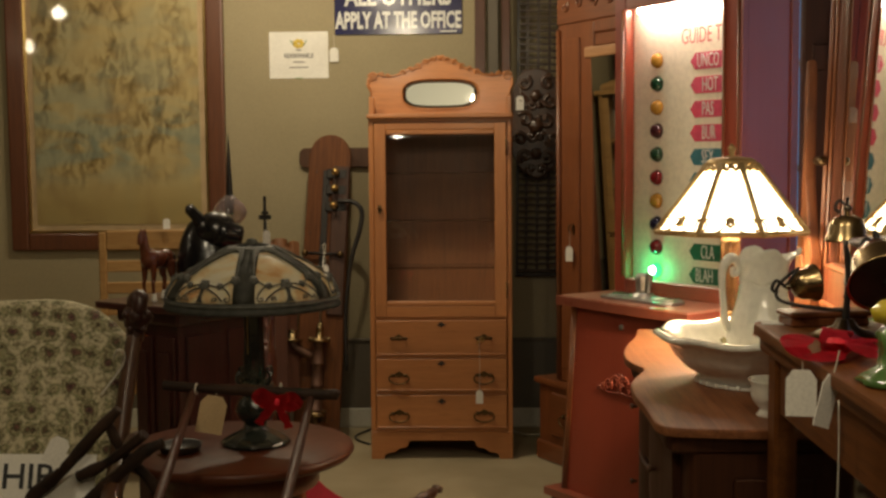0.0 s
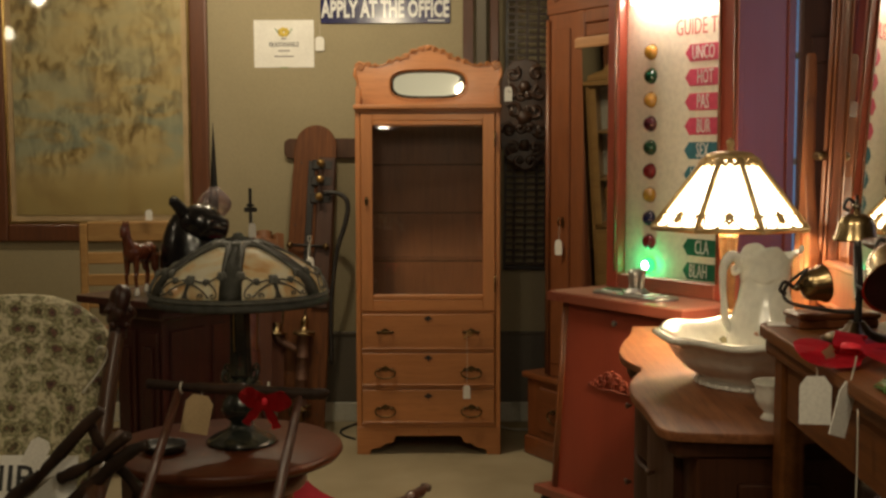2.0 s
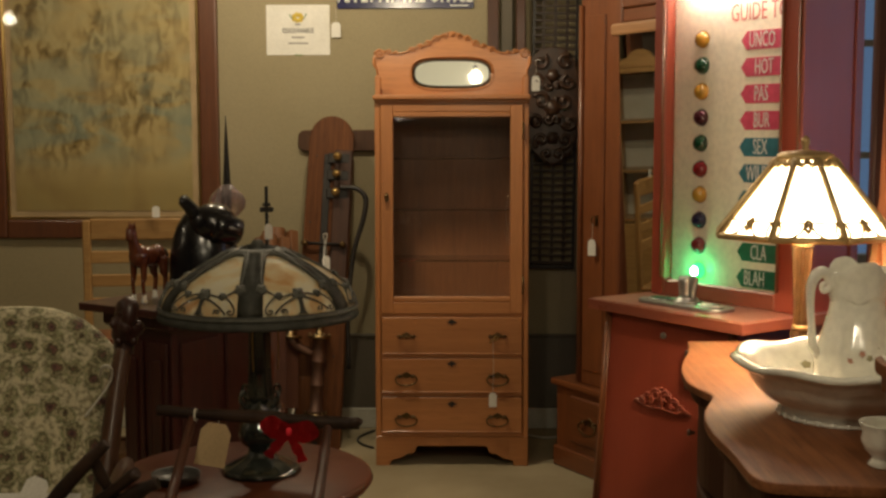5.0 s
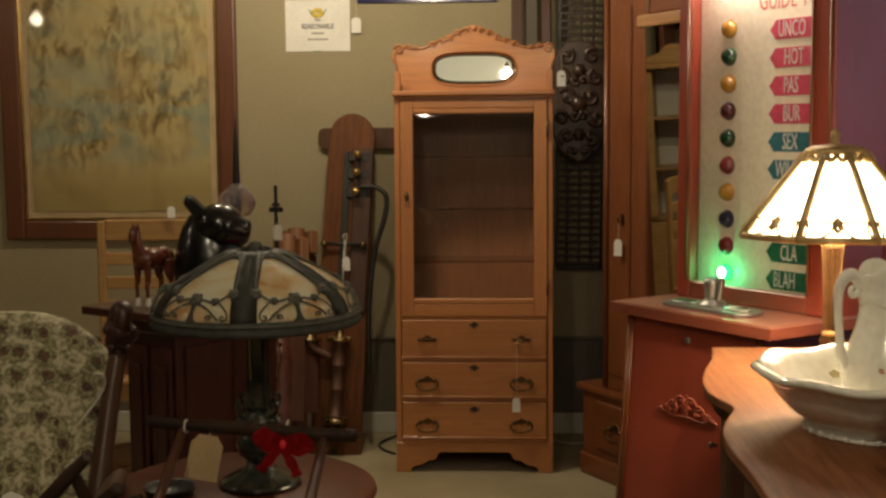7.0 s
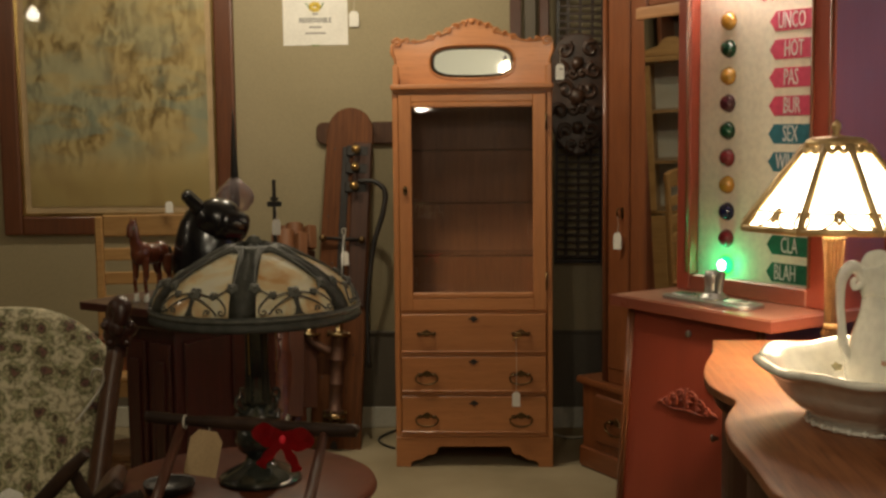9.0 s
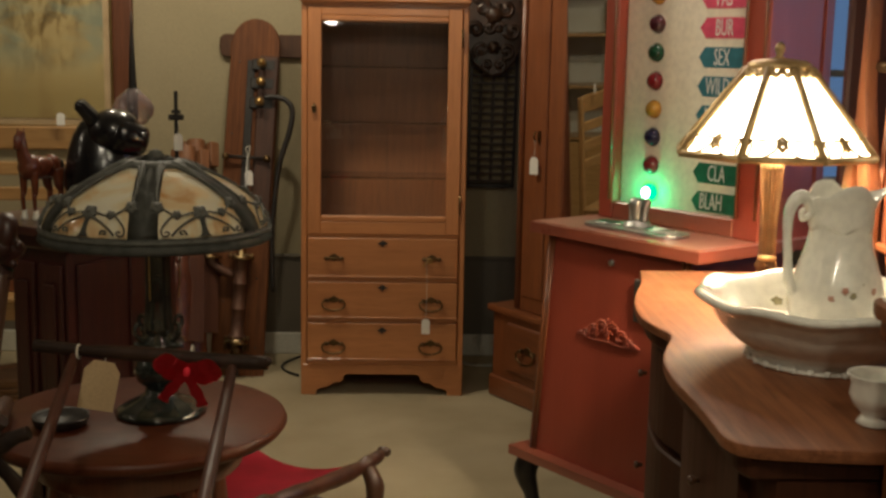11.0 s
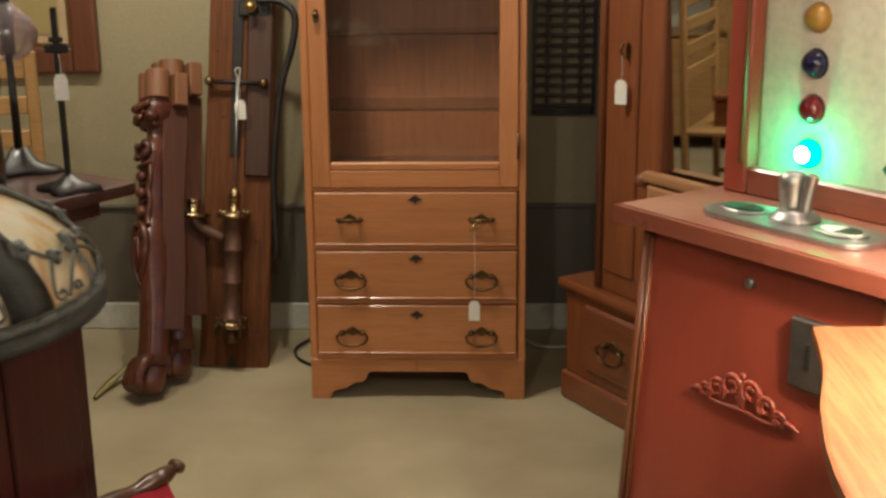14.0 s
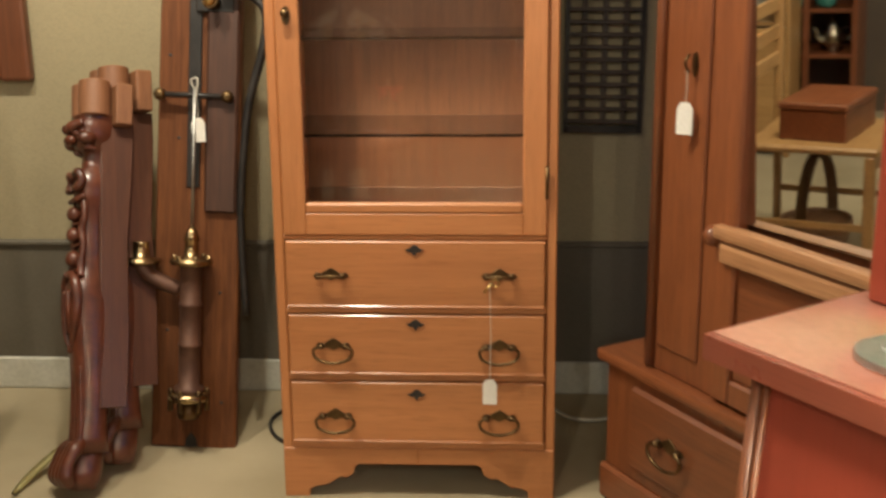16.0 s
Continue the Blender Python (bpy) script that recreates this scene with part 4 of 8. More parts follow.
    for x, mt in ((-0.105, GREEN_INK), (0.085, PAPER)):
        part("label_rim", slab([(x + 0.044 * math.cos(a), 0.11 + 0.03 * math.sin(a)) for a in [2 * math.pi * k / 24 for k in range(24)]], 0.876, 0.880, "z", 0.001), CHROME, gp)
        part("label", slab([(x + 0.036 * math.cos(a), 0.11 + 0.022 * math.sin(a)) for a in [2 * math.pi * k / 24 for k in range(24)]], 0.880, 0.8815, "z"), mt, gp)
        part("label_half", slab([(x + 0.034 * math.cos(a), 0.11 + 0.02 * math.sin(a)) for a in [-math.pi / 2 + math.pi * k / 12 for k in range(13)]], 0.8815, 0.8825, "z"), IRON, gp)
    part("grip_hub", lathe([(0.040, 0.876), (0.040, 0.881), (0.032, 0.884), (0.030, 0.889), (0.022, 0.892)], 24, pose(-0.014, 0.122, 0)), CHROME, gp)
    part("grip", lathe([(0.019, 0.888), (0.0195, 0.90), (0.021, 0.92), (0.0225, 0.934), (0.021, 0.943), (0.014, 0.949), (0.001, 0.951)], 24, pose(-0.026, 0.128, 0)), CHROME, gp, "rounded chrome grip")
    part("grip", tube([(0.001, 0.126, 0.884), (0.003, 0.126, 0.91), (0.008, 0.126, 0.932), (0.013, 0.126, 0.950)], [0.011, 0.010, 0.0105, 0.009], 12), CHROME, gp, "flared chrome grip")


JEWELS = {"amber": jewel("amber_lens", (0.42, 0.22, 0.03), 0.25), "green": jewel("green_lens", (0.0, 0.045, 0.018)), "purple": jewel("purple_lens", (0.05, 0.004, 0.012)), "red": jewel("red_lens", (0.17, 0.006, 0.010)), "blue": jewel("blue_lens", (0.006, 0.008, 0.045)), "lit": GREEN_LIT}
PLATE_STEEL = mottled("dull_coin_plate", (0.045, 0.038, 0.032), (0.085, 0.072, 0.06), 16, 0.45, 0.4, 0, 0.2, 120)
# Some wear, plus the wall's pale reflection put into the colour.
COUNTER_SHEEN = mottled("worn_sheen_counter", (0.31, 0.095, 0.058), (0.46, 0.23, 0.16), 5, 0.3, 0, 0.4, 0.08, 90)
DISPLAY = mottled("display_white", (0.76, 0.71, 0.57), (0.81, 0.76, 0.62), 4, 0.45, 0, 0.1, 0.02, 60)
PINK = mottled("pink_print", (0.55, 0.05, 0.11), (0.62, 0.07, 0.14), 30, 0.45)
PINK_INK = mottled("rose_print", (0.50, 0.09, 0.09), (0.58, 0.13, 0.12), 30, 0.45)
BLUE_INK = mottled("blue_print", (0.02, 0.13, 0.17), (0.03, 0.17, 0.22), 30, 0.45)
GREEN_INK = mottled("green_panel_print", (0.005, 0.10, 0.05), (0.01, 0.14, 0.07), 30, 0.45)
arcade_machine()
glow_at = GAME_M @ Vector((-0.136, 0.262, 0.942))
lamp_light("arcade_green_light", "POINT", Matrix.Translation(glow_at), 0.45, (0.0, 1.0, 0.35), 0.01)

# ---------------------------------------------------------------- wardrobe with mirror door
def wardrobe():
    ang = math.degrees(math.atan2(-0.85, 0.527))
    w = thing("wardrobe", pose(0.428, 4.53, 0, 0, 0, ang), "red-brown wooden wardrobe with a tall mirrored door", "wardrobe")
    WD, D = 1.05, 0.42
    part("plinth", box(-0.012, WD + 0.012, -0.012, D, 0, 0.085, 0.008), CHERRY_X, w)
    part("base_box", box(0, WD, 0.0, D, 0.085, 0.335, 0.003), CHERRY, w)
    part("base_moulding", box(-0.018, WD + 0.018, -0.02, D, 0.335, 0.362, 0.008, None, 2), CHERRY_X, w)
    d = part("drawer", box(0.10, WD - 0.10, -0.016, 0.0, 0.12, 0.31, 0.008), CHERRY_X, w, "raised-panel drawer")
    for x in (0.24, WD - 0.24):
        h = drop_handle(d, x, 0.22)
        h.location.y = -0.016
        h.scale = (1.2, 1.2, 1.2)
    bx0, bx1 = 0.125, WD - 0.01
    part("carcass", box(bx0, bx1, 0.052, D - 0.02, 0.362, 2.0), CHERRY, w)
    for x, ws in ((bx0, 0.205), (bx1 - 0.14, 0.14)):
        part("stile", box(x, x + ws, 0.012, 0.052, 0.362, 2.0, 0.004), CHERRY, w)
        part("stile_panel", box(x + 0.03, x + ws - 0.05, 0.006, 0.0115, 0.42, 1.80, 0.003), CHERRY, w)
        part("corner_column", tube([(x + (0.01 if x == bx0 else 0.13), 0.008, 0.37), (x + (0.01 if x == bx0 else 0.13), 0.008, 1.84)], 0.012, 10, None, 0), CHERRY, w)
    dx0, dx1 = bx0 + 0.21, bx1 - 0.145
    door = part("door", frame_rect(dx0, dx1, 0.37, 1.86, 0.052, -0.004, 0.03, 0.005), CHERRY, w, "mirrored door")
    mid = (dx0 + dx1) / 2
    part("mirror", box(dx0 + 0.05 - mid, dx1 - 0.05 - mid, 0.006, 0.01, -0.49, 0.49), MIRROR, door, "tall bevelled mirror", m=pose(mid, 0.008, 1.22, 2.2, 0, 2.5))
    part("mirror_rail", box(dx0 + 0.02, dx1 - 0.02, -0.018, 0.012, 0.655, 0.695, 0.008, None, 2), DRESS_FLAT, door, "reeded rail under the mirror")
    part("mirror_rail", box(dx0 + 0.005, dx1 - 0.005, -0.024, 0.012, 0.70, 0.728, 0.010, None, 2), DRESS_FLAT, door)
    part("lower_panel", box(dx0 + 0.05, dx1 - 0.05, 0.006, 0.016, 0.42, 0.65, 0.006), CHERRY_X, door)
    part("top_bar", box(dx0 + 0.0, dx1 - 0.0, -0.014, 0.012, 1.71, 1.755, 0.010, None, 2), DRESS_FLAT, door)
    part("head_panel", box(dx0 + 0.05, dx1 - 0.05, 0.004, 0.016, 1.757, 1.806, 0.004), CHERRY_X, door)
    part("bar_boss", lathe([(0.001, -0.02), (0.02, -0.01), (0.02, 0.01), (0.001, 0.02)], 12, pose(dx0 - 0.005, -0.008, 0.70, 0, 90)), CHERRY, door)
    part("key", tube([(bx0 + 0.115, -0.01, 1.0), (bx0 + 0.115, -0.02, 1.02), (bx0 + 0.115, -0.01, 1.035)], 0.003, 6), DARK_BRASS, w)
    part("lock_plate", slab(arc(bx0 + 0.115, 1.015, 0.009, 0, 360, 14, 0.024)[:-1], 0.0035, 0.006), DARK_BRASS, w)
    part("frieze", box(bx0, bx1, 0.004, 0.0515, 1.862, 2.0, 0.004), CHERRY_X, w)
    sc = []
    for k in range(9):
        x = bx0 + 0.06 + k * (bx1 - bx0 - 0.12) / 8
        sc.append((x, 0.002, 1.93 + 0.012 * (k % 2), 0.024, 1.0 + k, 1 if k % 2 else -1))
    part("frieze_carving", carve(sc, 0.006), CHERRY_X, w)
    part("cornice", box(bx0 - 0.05, bx1 + 0.05, -0.05, D, 2.0, 2.06, 0.018, None, 3), CHERRY_X, w)
    return w


DRESS_FLAT = wood("worn_oak_moulding", (0.46, 0.24, 0.11), (0.28, 0.12, 0.05), "x", 0.4, 0.3)
ward = wardrobe()
tag_at = ward.matrix_world @ Vector((0.24, -0.016, 1.01))
price_tag(tuple(tag_at), 0.066, "white card price tag on a string from the wardrobe key", (0.032, 0.062), -30)

# ---------------------------------------------------------------- serpentine dresser with its swing mirror
def dresser():
    d = thing("dresser", pose(0, 0, 0), "serpentine-front oak dresser with a figured top and a swing mirror", "dresser")
    edge = [(0.61, 2.72), (0.585, 2.58), (0.55, 2.46), (0.525, 2.34), (0.517, 2.23), (0.532, 2.15), (0.541, 2.095), (0.515, 2.015), (0.491, 1.93), (0.481, 1.82), (0.486, 1.70), (0.486, 1.60), (0.487, 1.545), (0.505, 1.513), (0.55, 1.50), (0.65, 1.489)]
    front = [(p.x, p.y) for p in spline([(a, b, 0) for a, b in edge], 3)]
    top = front + [(1.16, 1.482), (1.16, 2.72)]
    part("top", slab(top, 0.8145, 0.832, "z", 0.005, None, 2), DRESS, d, "figured serpentine oak top")
    inner = [(a + 0.035, min(max(b, 1.515), 2.66)) for a, b in front] + [(1.13, 1.515), (1.13, 2.66)]
    keep = []
    for p in inner:
        if not keep or (abs(p[0] - keep[-1][0]) + abs(p[1] - keep[-1][1])) > 0.004:
            keep.append(p)
    part("under_moulding", slab([(a - 0.016, b) for a, b in keep[:-2]] + [(1.14, 1.497), (1.14, 2.67)], 0.782, 0.814, "z", 0.005), DRESS_SHADED, d)
    part("case", slab([(a + 0.02, b) for a, b in keep], 0.14, 0.782, "z"), DRESS_SHADED, d)
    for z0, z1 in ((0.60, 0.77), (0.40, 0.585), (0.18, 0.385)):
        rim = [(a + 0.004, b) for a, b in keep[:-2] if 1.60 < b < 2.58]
        dr = part("drawer", slab(rim + [(a + 0.03, b) for a, b in rim[::-1]], z0, z1, "z", 0.004), DRESS_SHADED, d, "bowed drawer front")
        for y in (1.78, 2.38):
            x = min(a for a, b in keep if abs(b - y) < 0.05)
            part("knob", lathe([(0.004, 0), (0.004, 0.006), (0.008, 0.011), (0.007, 0.016), (0.001, 0.018)], 12, pose(x + 0.004, y, (z0 + z1) / 2, 0, -90)), WALNUT, dr, "dark wooden knob")
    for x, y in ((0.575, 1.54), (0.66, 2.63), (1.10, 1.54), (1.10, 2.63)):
        part("leg", tube([(x, y, 0.782 if x < 0.7 else 0.16), (x, y, 0.2), (x - 0.01, y, 0.08), (x + 0.004, y, 0.01)], [0.026, 0.026, 0.03, 0.02], 10), DRESS_SHADED, d)
        part("foot", lathe([(0.02, 0), (0.026, 0.01), (0.022, 0.024), (0.012, 0.03)], 12, pose(x + 0.004, y, 0)), DRESS_SHADED, d)
    part("end_panel", box(0.62, 1.06, 1.508, 1.516, 0.24, 0.74, 0.006), DRESS_SHADED, d)
    # mirror tilted between two tapered lyre posts
    xm = 1.052
    for s, ym in ((-1, 2.098), (1, 2.052)):
        for k, (a, b, tip) in enumerate((((0.46, 0.57), 0.50, 0.478), ((0.385, 0.45), 0.44, 0.462))):
            out = [(ym + s * q, z) for q, z in ((a[0], 0.858), (a[0] + 0.004, 0.95), (b + (0.05 if k == 0 else 0.0) - 0.045, 1.05), (tip - 0.012, 1.25), (tip - 0.008, 1.40 + 0.12 * (1 - k)), (tip, 1.44 + 0.12 * (1 - k)), (tip + 0.012, 1.36 + 0.12 * (1 - k)), (tip + 0.028, 1.20), (a[1] - 0.005, 1.02), (a[1], 0.858))]
            part("mirror_post", slab(out, xm - 0.035 - 0.006 * k, xm - 0.008 - 0.006 * k, "x", 0.006, None, 2), CHERRY, d, "tapered lyre post of the mirror")
        part("post_foot", box(xm - 0.07, xm + 0.03, ym + s * 0.46 - 0.12, ym + s * 0.46 + 0.12, 0.832, 0.858, 0.008), CHERRY, d)
        part("pivot", lathe([(0.006, -0.06), (0.012, -0.05), (0.012, 0.0), (0.006, 0.01)], 12, pose(xm - 0.01, ym + s * 0.40, 1.30, 90)), DARK_BRASS, d, "brass pivot")
    mf = bmesh.new()
    for y0, y1, z0, z1 in ((-0.395, -0.338, -0.37, 0.49), (0.338, 0.395, -0.37, 0.49), (-0.338, 0.338, -0.37, -0.256), (-0.338, 0.338, 0.425, 0.49)):
        box(-0.012, 0.016, y0, y1, z0, z1, 0.006, mf, 2)
    m = part("mirror_frame", mf, MAHOG, d, "moulded mirror frame", m=pose(1.044, 2.075, 1.30, 0, 1.94, -3.84))
    part("frame_bead", frame_rect(-0.395, 0.395, -0.37, 0.49, 0.018, -0.024, -0.0125, 0.005), CHERRY, m, m=pose(0, 0, 0, 0, 0, -90))
    part("frame_bead", frame_rect(-0.352, 0.352, -0.27, 0.44, 0.012, -0.020, -0.0125, 0.004), CHERRY, m, m=pose(0, 0, 0, 0, 0, -90))
    part("lower_scroll", slab([(-0.32, -0.372), (-0.30, -0.41), (-0.16, -0.425), (0.0, -0.44), (0.16, -0.425), (0.30, -0.41), (0.32, -0.372)], -0.018, 0.010, "x", 0.006), CHERRY, m, "shaped lower rail")
    crest = [(-0.395, 0.492), (-0.37, 0.53), (-0.2, 0.57), (0.0, 0.65), (0.2, 0.57), (0.37, 0.53), (0.395, 0.492)]
    part("mirror_crest", slab(crest, -0.016, 0.012, "x", 0.006), MAHOG, m)
    part("mirror_glass", bevelled_sheet([(-0.342, -0.26), (0.342, -0.26), (0.342, 0.43), (-0.342, 0.43)], 0.0006, 0.0, 0.006, 0.022), MIRROR, m, "bevelled mirror glass", m=pose(0, 0, 0, 0, 0, -90))


dresser()

DZ = 0.832
def wash_basin():
    b = thing("wash_basin", pose(0.747, 1.935, DZ), "white ironstone wash basin with a scalloped rim and rose sprays", "wash basin")
    prof = [(0.111, 0.0), (0.115, 0.005), (0.107, 0.012), (0.113, 0.02), (0.143, 0.038), (0.164, 0.062), (0.177, 0.084), (0.188, 0.093), (0.199, 0.098), (0.204, 0.104), (0.202, 0.110), (0.194, 0.112), (0.182, 0.106), (0.168, 0.092), (0.150, 0.066), (0.12, 0.042), (0.07, 0.028), (0.001, 0.024)]
    own = bmesh.new()
    rings, seg = [], 72
    for r, z in prof:
        ring = []
        for k in range(seg):
            a = 2 * math.pi * k / seg
            amt = max(0.0, (r - 0.1) / 0.1)
            rr = r * (1 + 0.02 * amt * math.cos(8 * a))
            ring.append(own.verts.new((rr * math.cos(a), rr * math.sin(a), z + 0.004 * amt * math.cos(8 * a))))
        rings.append(ring)
    for p, q in zip(rings, rings[1:]):
        for k in range(seg):
            own.faces.new((p[k], p[(k + 1) % seg], q[(k + 1) % seg], q[k])).smooth = True
    own.faces.new(rings[0][::-1])
    bmesh.ops.recalc_face_normals(own, faces=own.faces)
    part("bowl", own, CERAMIC, b)
    ft = bmesh.new()
    for k in range(28):
        a = 2 * math.pi * k / 28
        lathe([(0.001, -0.006), (0.005, -0.003), (0.005, 0.003), (0.001, 0.006)], 8, pose(0.114 * math.cos(a), 0.114 * math.sin(a), 0.006), ft)
    part("beaded_foot", ft, CERAMIC, b)
    for k, a in enumerate((150, 165, 210, 228, 280, 100)):
        r = 0.150
        part("rose", lathe([(0.001, 0.0), (0.010, 0.0006), (0.009, 0.0016), (0.001, 0.002)], 20, pose(0, 0, 0) @ Matrix.Translation((r * math.cos(radians(a)), r * math.sin(radians(a)), 0.066)) @ Euler((0, radians(-48), radians(a))).to_matrix().to_4x4(), None, 5, 0.2), ROSE if k % 2 == 0 else LEAF, b, "small rose spray")
    return b


def pitcher():
    p = thing("wash_pitcher", pose(0.778, 1.965, DZ + 0.025), "white ironstone water pitcher standing in the basin", "pitcher")
    own = bmesh.new()
    seg, rings = 72, []
    prof = [(0.052, 0), (0.060, 0.005), (0.056, 0.012), (0.072, 0.028), (0.085, 0.05), (0.086, 0.075), (0.077, 0.11), (0.066, 0.14), (0.057, 0.168), (0.0545, 0.188), (0.0545, 0.194), (0.060, 0.192), (0.0615, 0.197), (0.0570, 0.212), (0.0585, 0.226), (0.063, 0.240), (0.068, 0.252), (0.0665, 0.2535)]
    inner = [(0.063, 0.251), (0.056, 0.235), (0.053, 0.2), (0.050, 0.18)]
    for i, (r, z) in enumerate(prof + inner):
        ring = []
        up = min(1.0, max(0.0, (z - 0.20) / 0.052))
        hem = 1.0 if i in (11, 12) else 0.0
        for k in range(seg):
            a = 2 * math.pi * k / seg
            d = abs(math.degrees(a) - 360 if a > math.pi else math.degrees(a))
            spout = math.exp(-(d / 24) ** 2)
            rise = 0.015 * math.exp(-((d - 98) / 22) ** 2) - 0.014 * math.exp(-((d - 46) / 16) ** 2) - 0.015 * math.exp(-((d - 180) / 42) ** 2)
            lift = up * (rise + 0.0025 * math.cos(9 * a)) + hem * 0.0075 * math.cos(5 * a + 0.6)
            ribs = 0.022 * math.cos(8 * a) if 0.02 < z < 0.15 else 0.0
            rr = r * (1 - 0.07 * hem - 0.06 * up + 0.32 * up * up * spout + 0.05 * up * math.exp(-((d - 98) / 30) ** 2) + ribs + hem * 0.03 * math.cos(5 * a + 0.6))
            ring.append(own.verts.new((rr * math.cos(a), rr * math.sin(a) * (1 - 0.12 * up), z + lift)))
        rings.append(ring)
    for a, b in zip(rings, rings[1:]):
        for k in range(seg):
            own.faces.new((a[k], a[(k + 1) % seg], b[(k + 1) % seg], b[k])).smooth = True
    own.faces.new(rings[0][::-1])
    own.faces.new(rings[-1])
    bmesh.ops.recalc_face_normals(own, faces=own.faces)
    part("body", own, CERAMIC, p)
    part("handle", tube([(-0.056, 0, 0.215), (-0.070, 0, 0.240), (-0.088, 0, 0.240), (-0.101, 0, 0.218), (-0.102, 0, 0.18), (-0.098, 0, 0.14), (-0.094, 0, 0.105), (-0.078, 0, 0.08)], [0.008, 0.011, 0.012, 0.010, 0.008, 0.008, 0.010, 0.008], 12), CERAMIC, p)
    part("thumb_scroll", tube([(-0.066, 0, 0.238), (-0.058, 0, 0.226), (-0.064, 0, 0.212), (-0.075, 0, 0.208), (-0.078, 0, 0.218), (-0.072, 0, 0.222)], [0.008, 0.007, 0.006, 0.005], 8), CERAMIC, p)
    part("lip_scroll", tube([(0.082, 0, 0.249), (0.088, 0, 0.256), (0.090, 0, 0.264)], [0.006, 0.007, 0.004], 8), CERAMIC, p)
    for k, (a, z) in enumerate(((252, 0.10), (262, 0.092), (236, 0.085), (275, 0.105), (290, 0.098))):
        r = 0.083 if z < 0.105 else 0.077
        part("rose", lathe([(0.001, 0), (0.0058, 0.0005), (0.005, 0.0012), (0.001, 0.0016)], 20, Matrix.Translation((r * math.cos(radians(a)), r * math.sin(radians(a)), z)) @ Euler((0, radians(90), radians(a))).to_matrix().to_4x4(), None, 5, 0.25), ROSE if k % 2 == 0 else LEAF, p, "small rose spray")
    p.matrix_world = p.matrix_world @ pose(0, 0, 0, 0, 0, 8) @ Matrix.Diagonal((0.9, 0.9, 0.985, 1))
    return p


wash_basin()
pitcher()
cup = thing("toothbrush_cup", pose(0.706, 1.60, DZ), "small white ironstone footed cup on the dresser", "cup")
cup.scale = (0.86, 0.86, 0.86)
part("cup_body", lathe([(0.026, 0), (0.03, 0.004), (0.024, 0.012), (0.022, 0.018), (0.036, 0.032), (0.043, 0.05), (0.040, 0.066), (0.046, 0.078), (0.047, 0.082), (0.043, 0.08), (0.037, 0.066), (0.038, 0.05), (0.001, 0.03)], 28), CERAMIC, cup)
part("cup_handle", tube([(0.04, 0, 0.068), (0.062, 0, 0.066), (0.064, 0, 0.045), (0.04, 0, 0.036)], 0.005, 8), CERAMIC, cup)


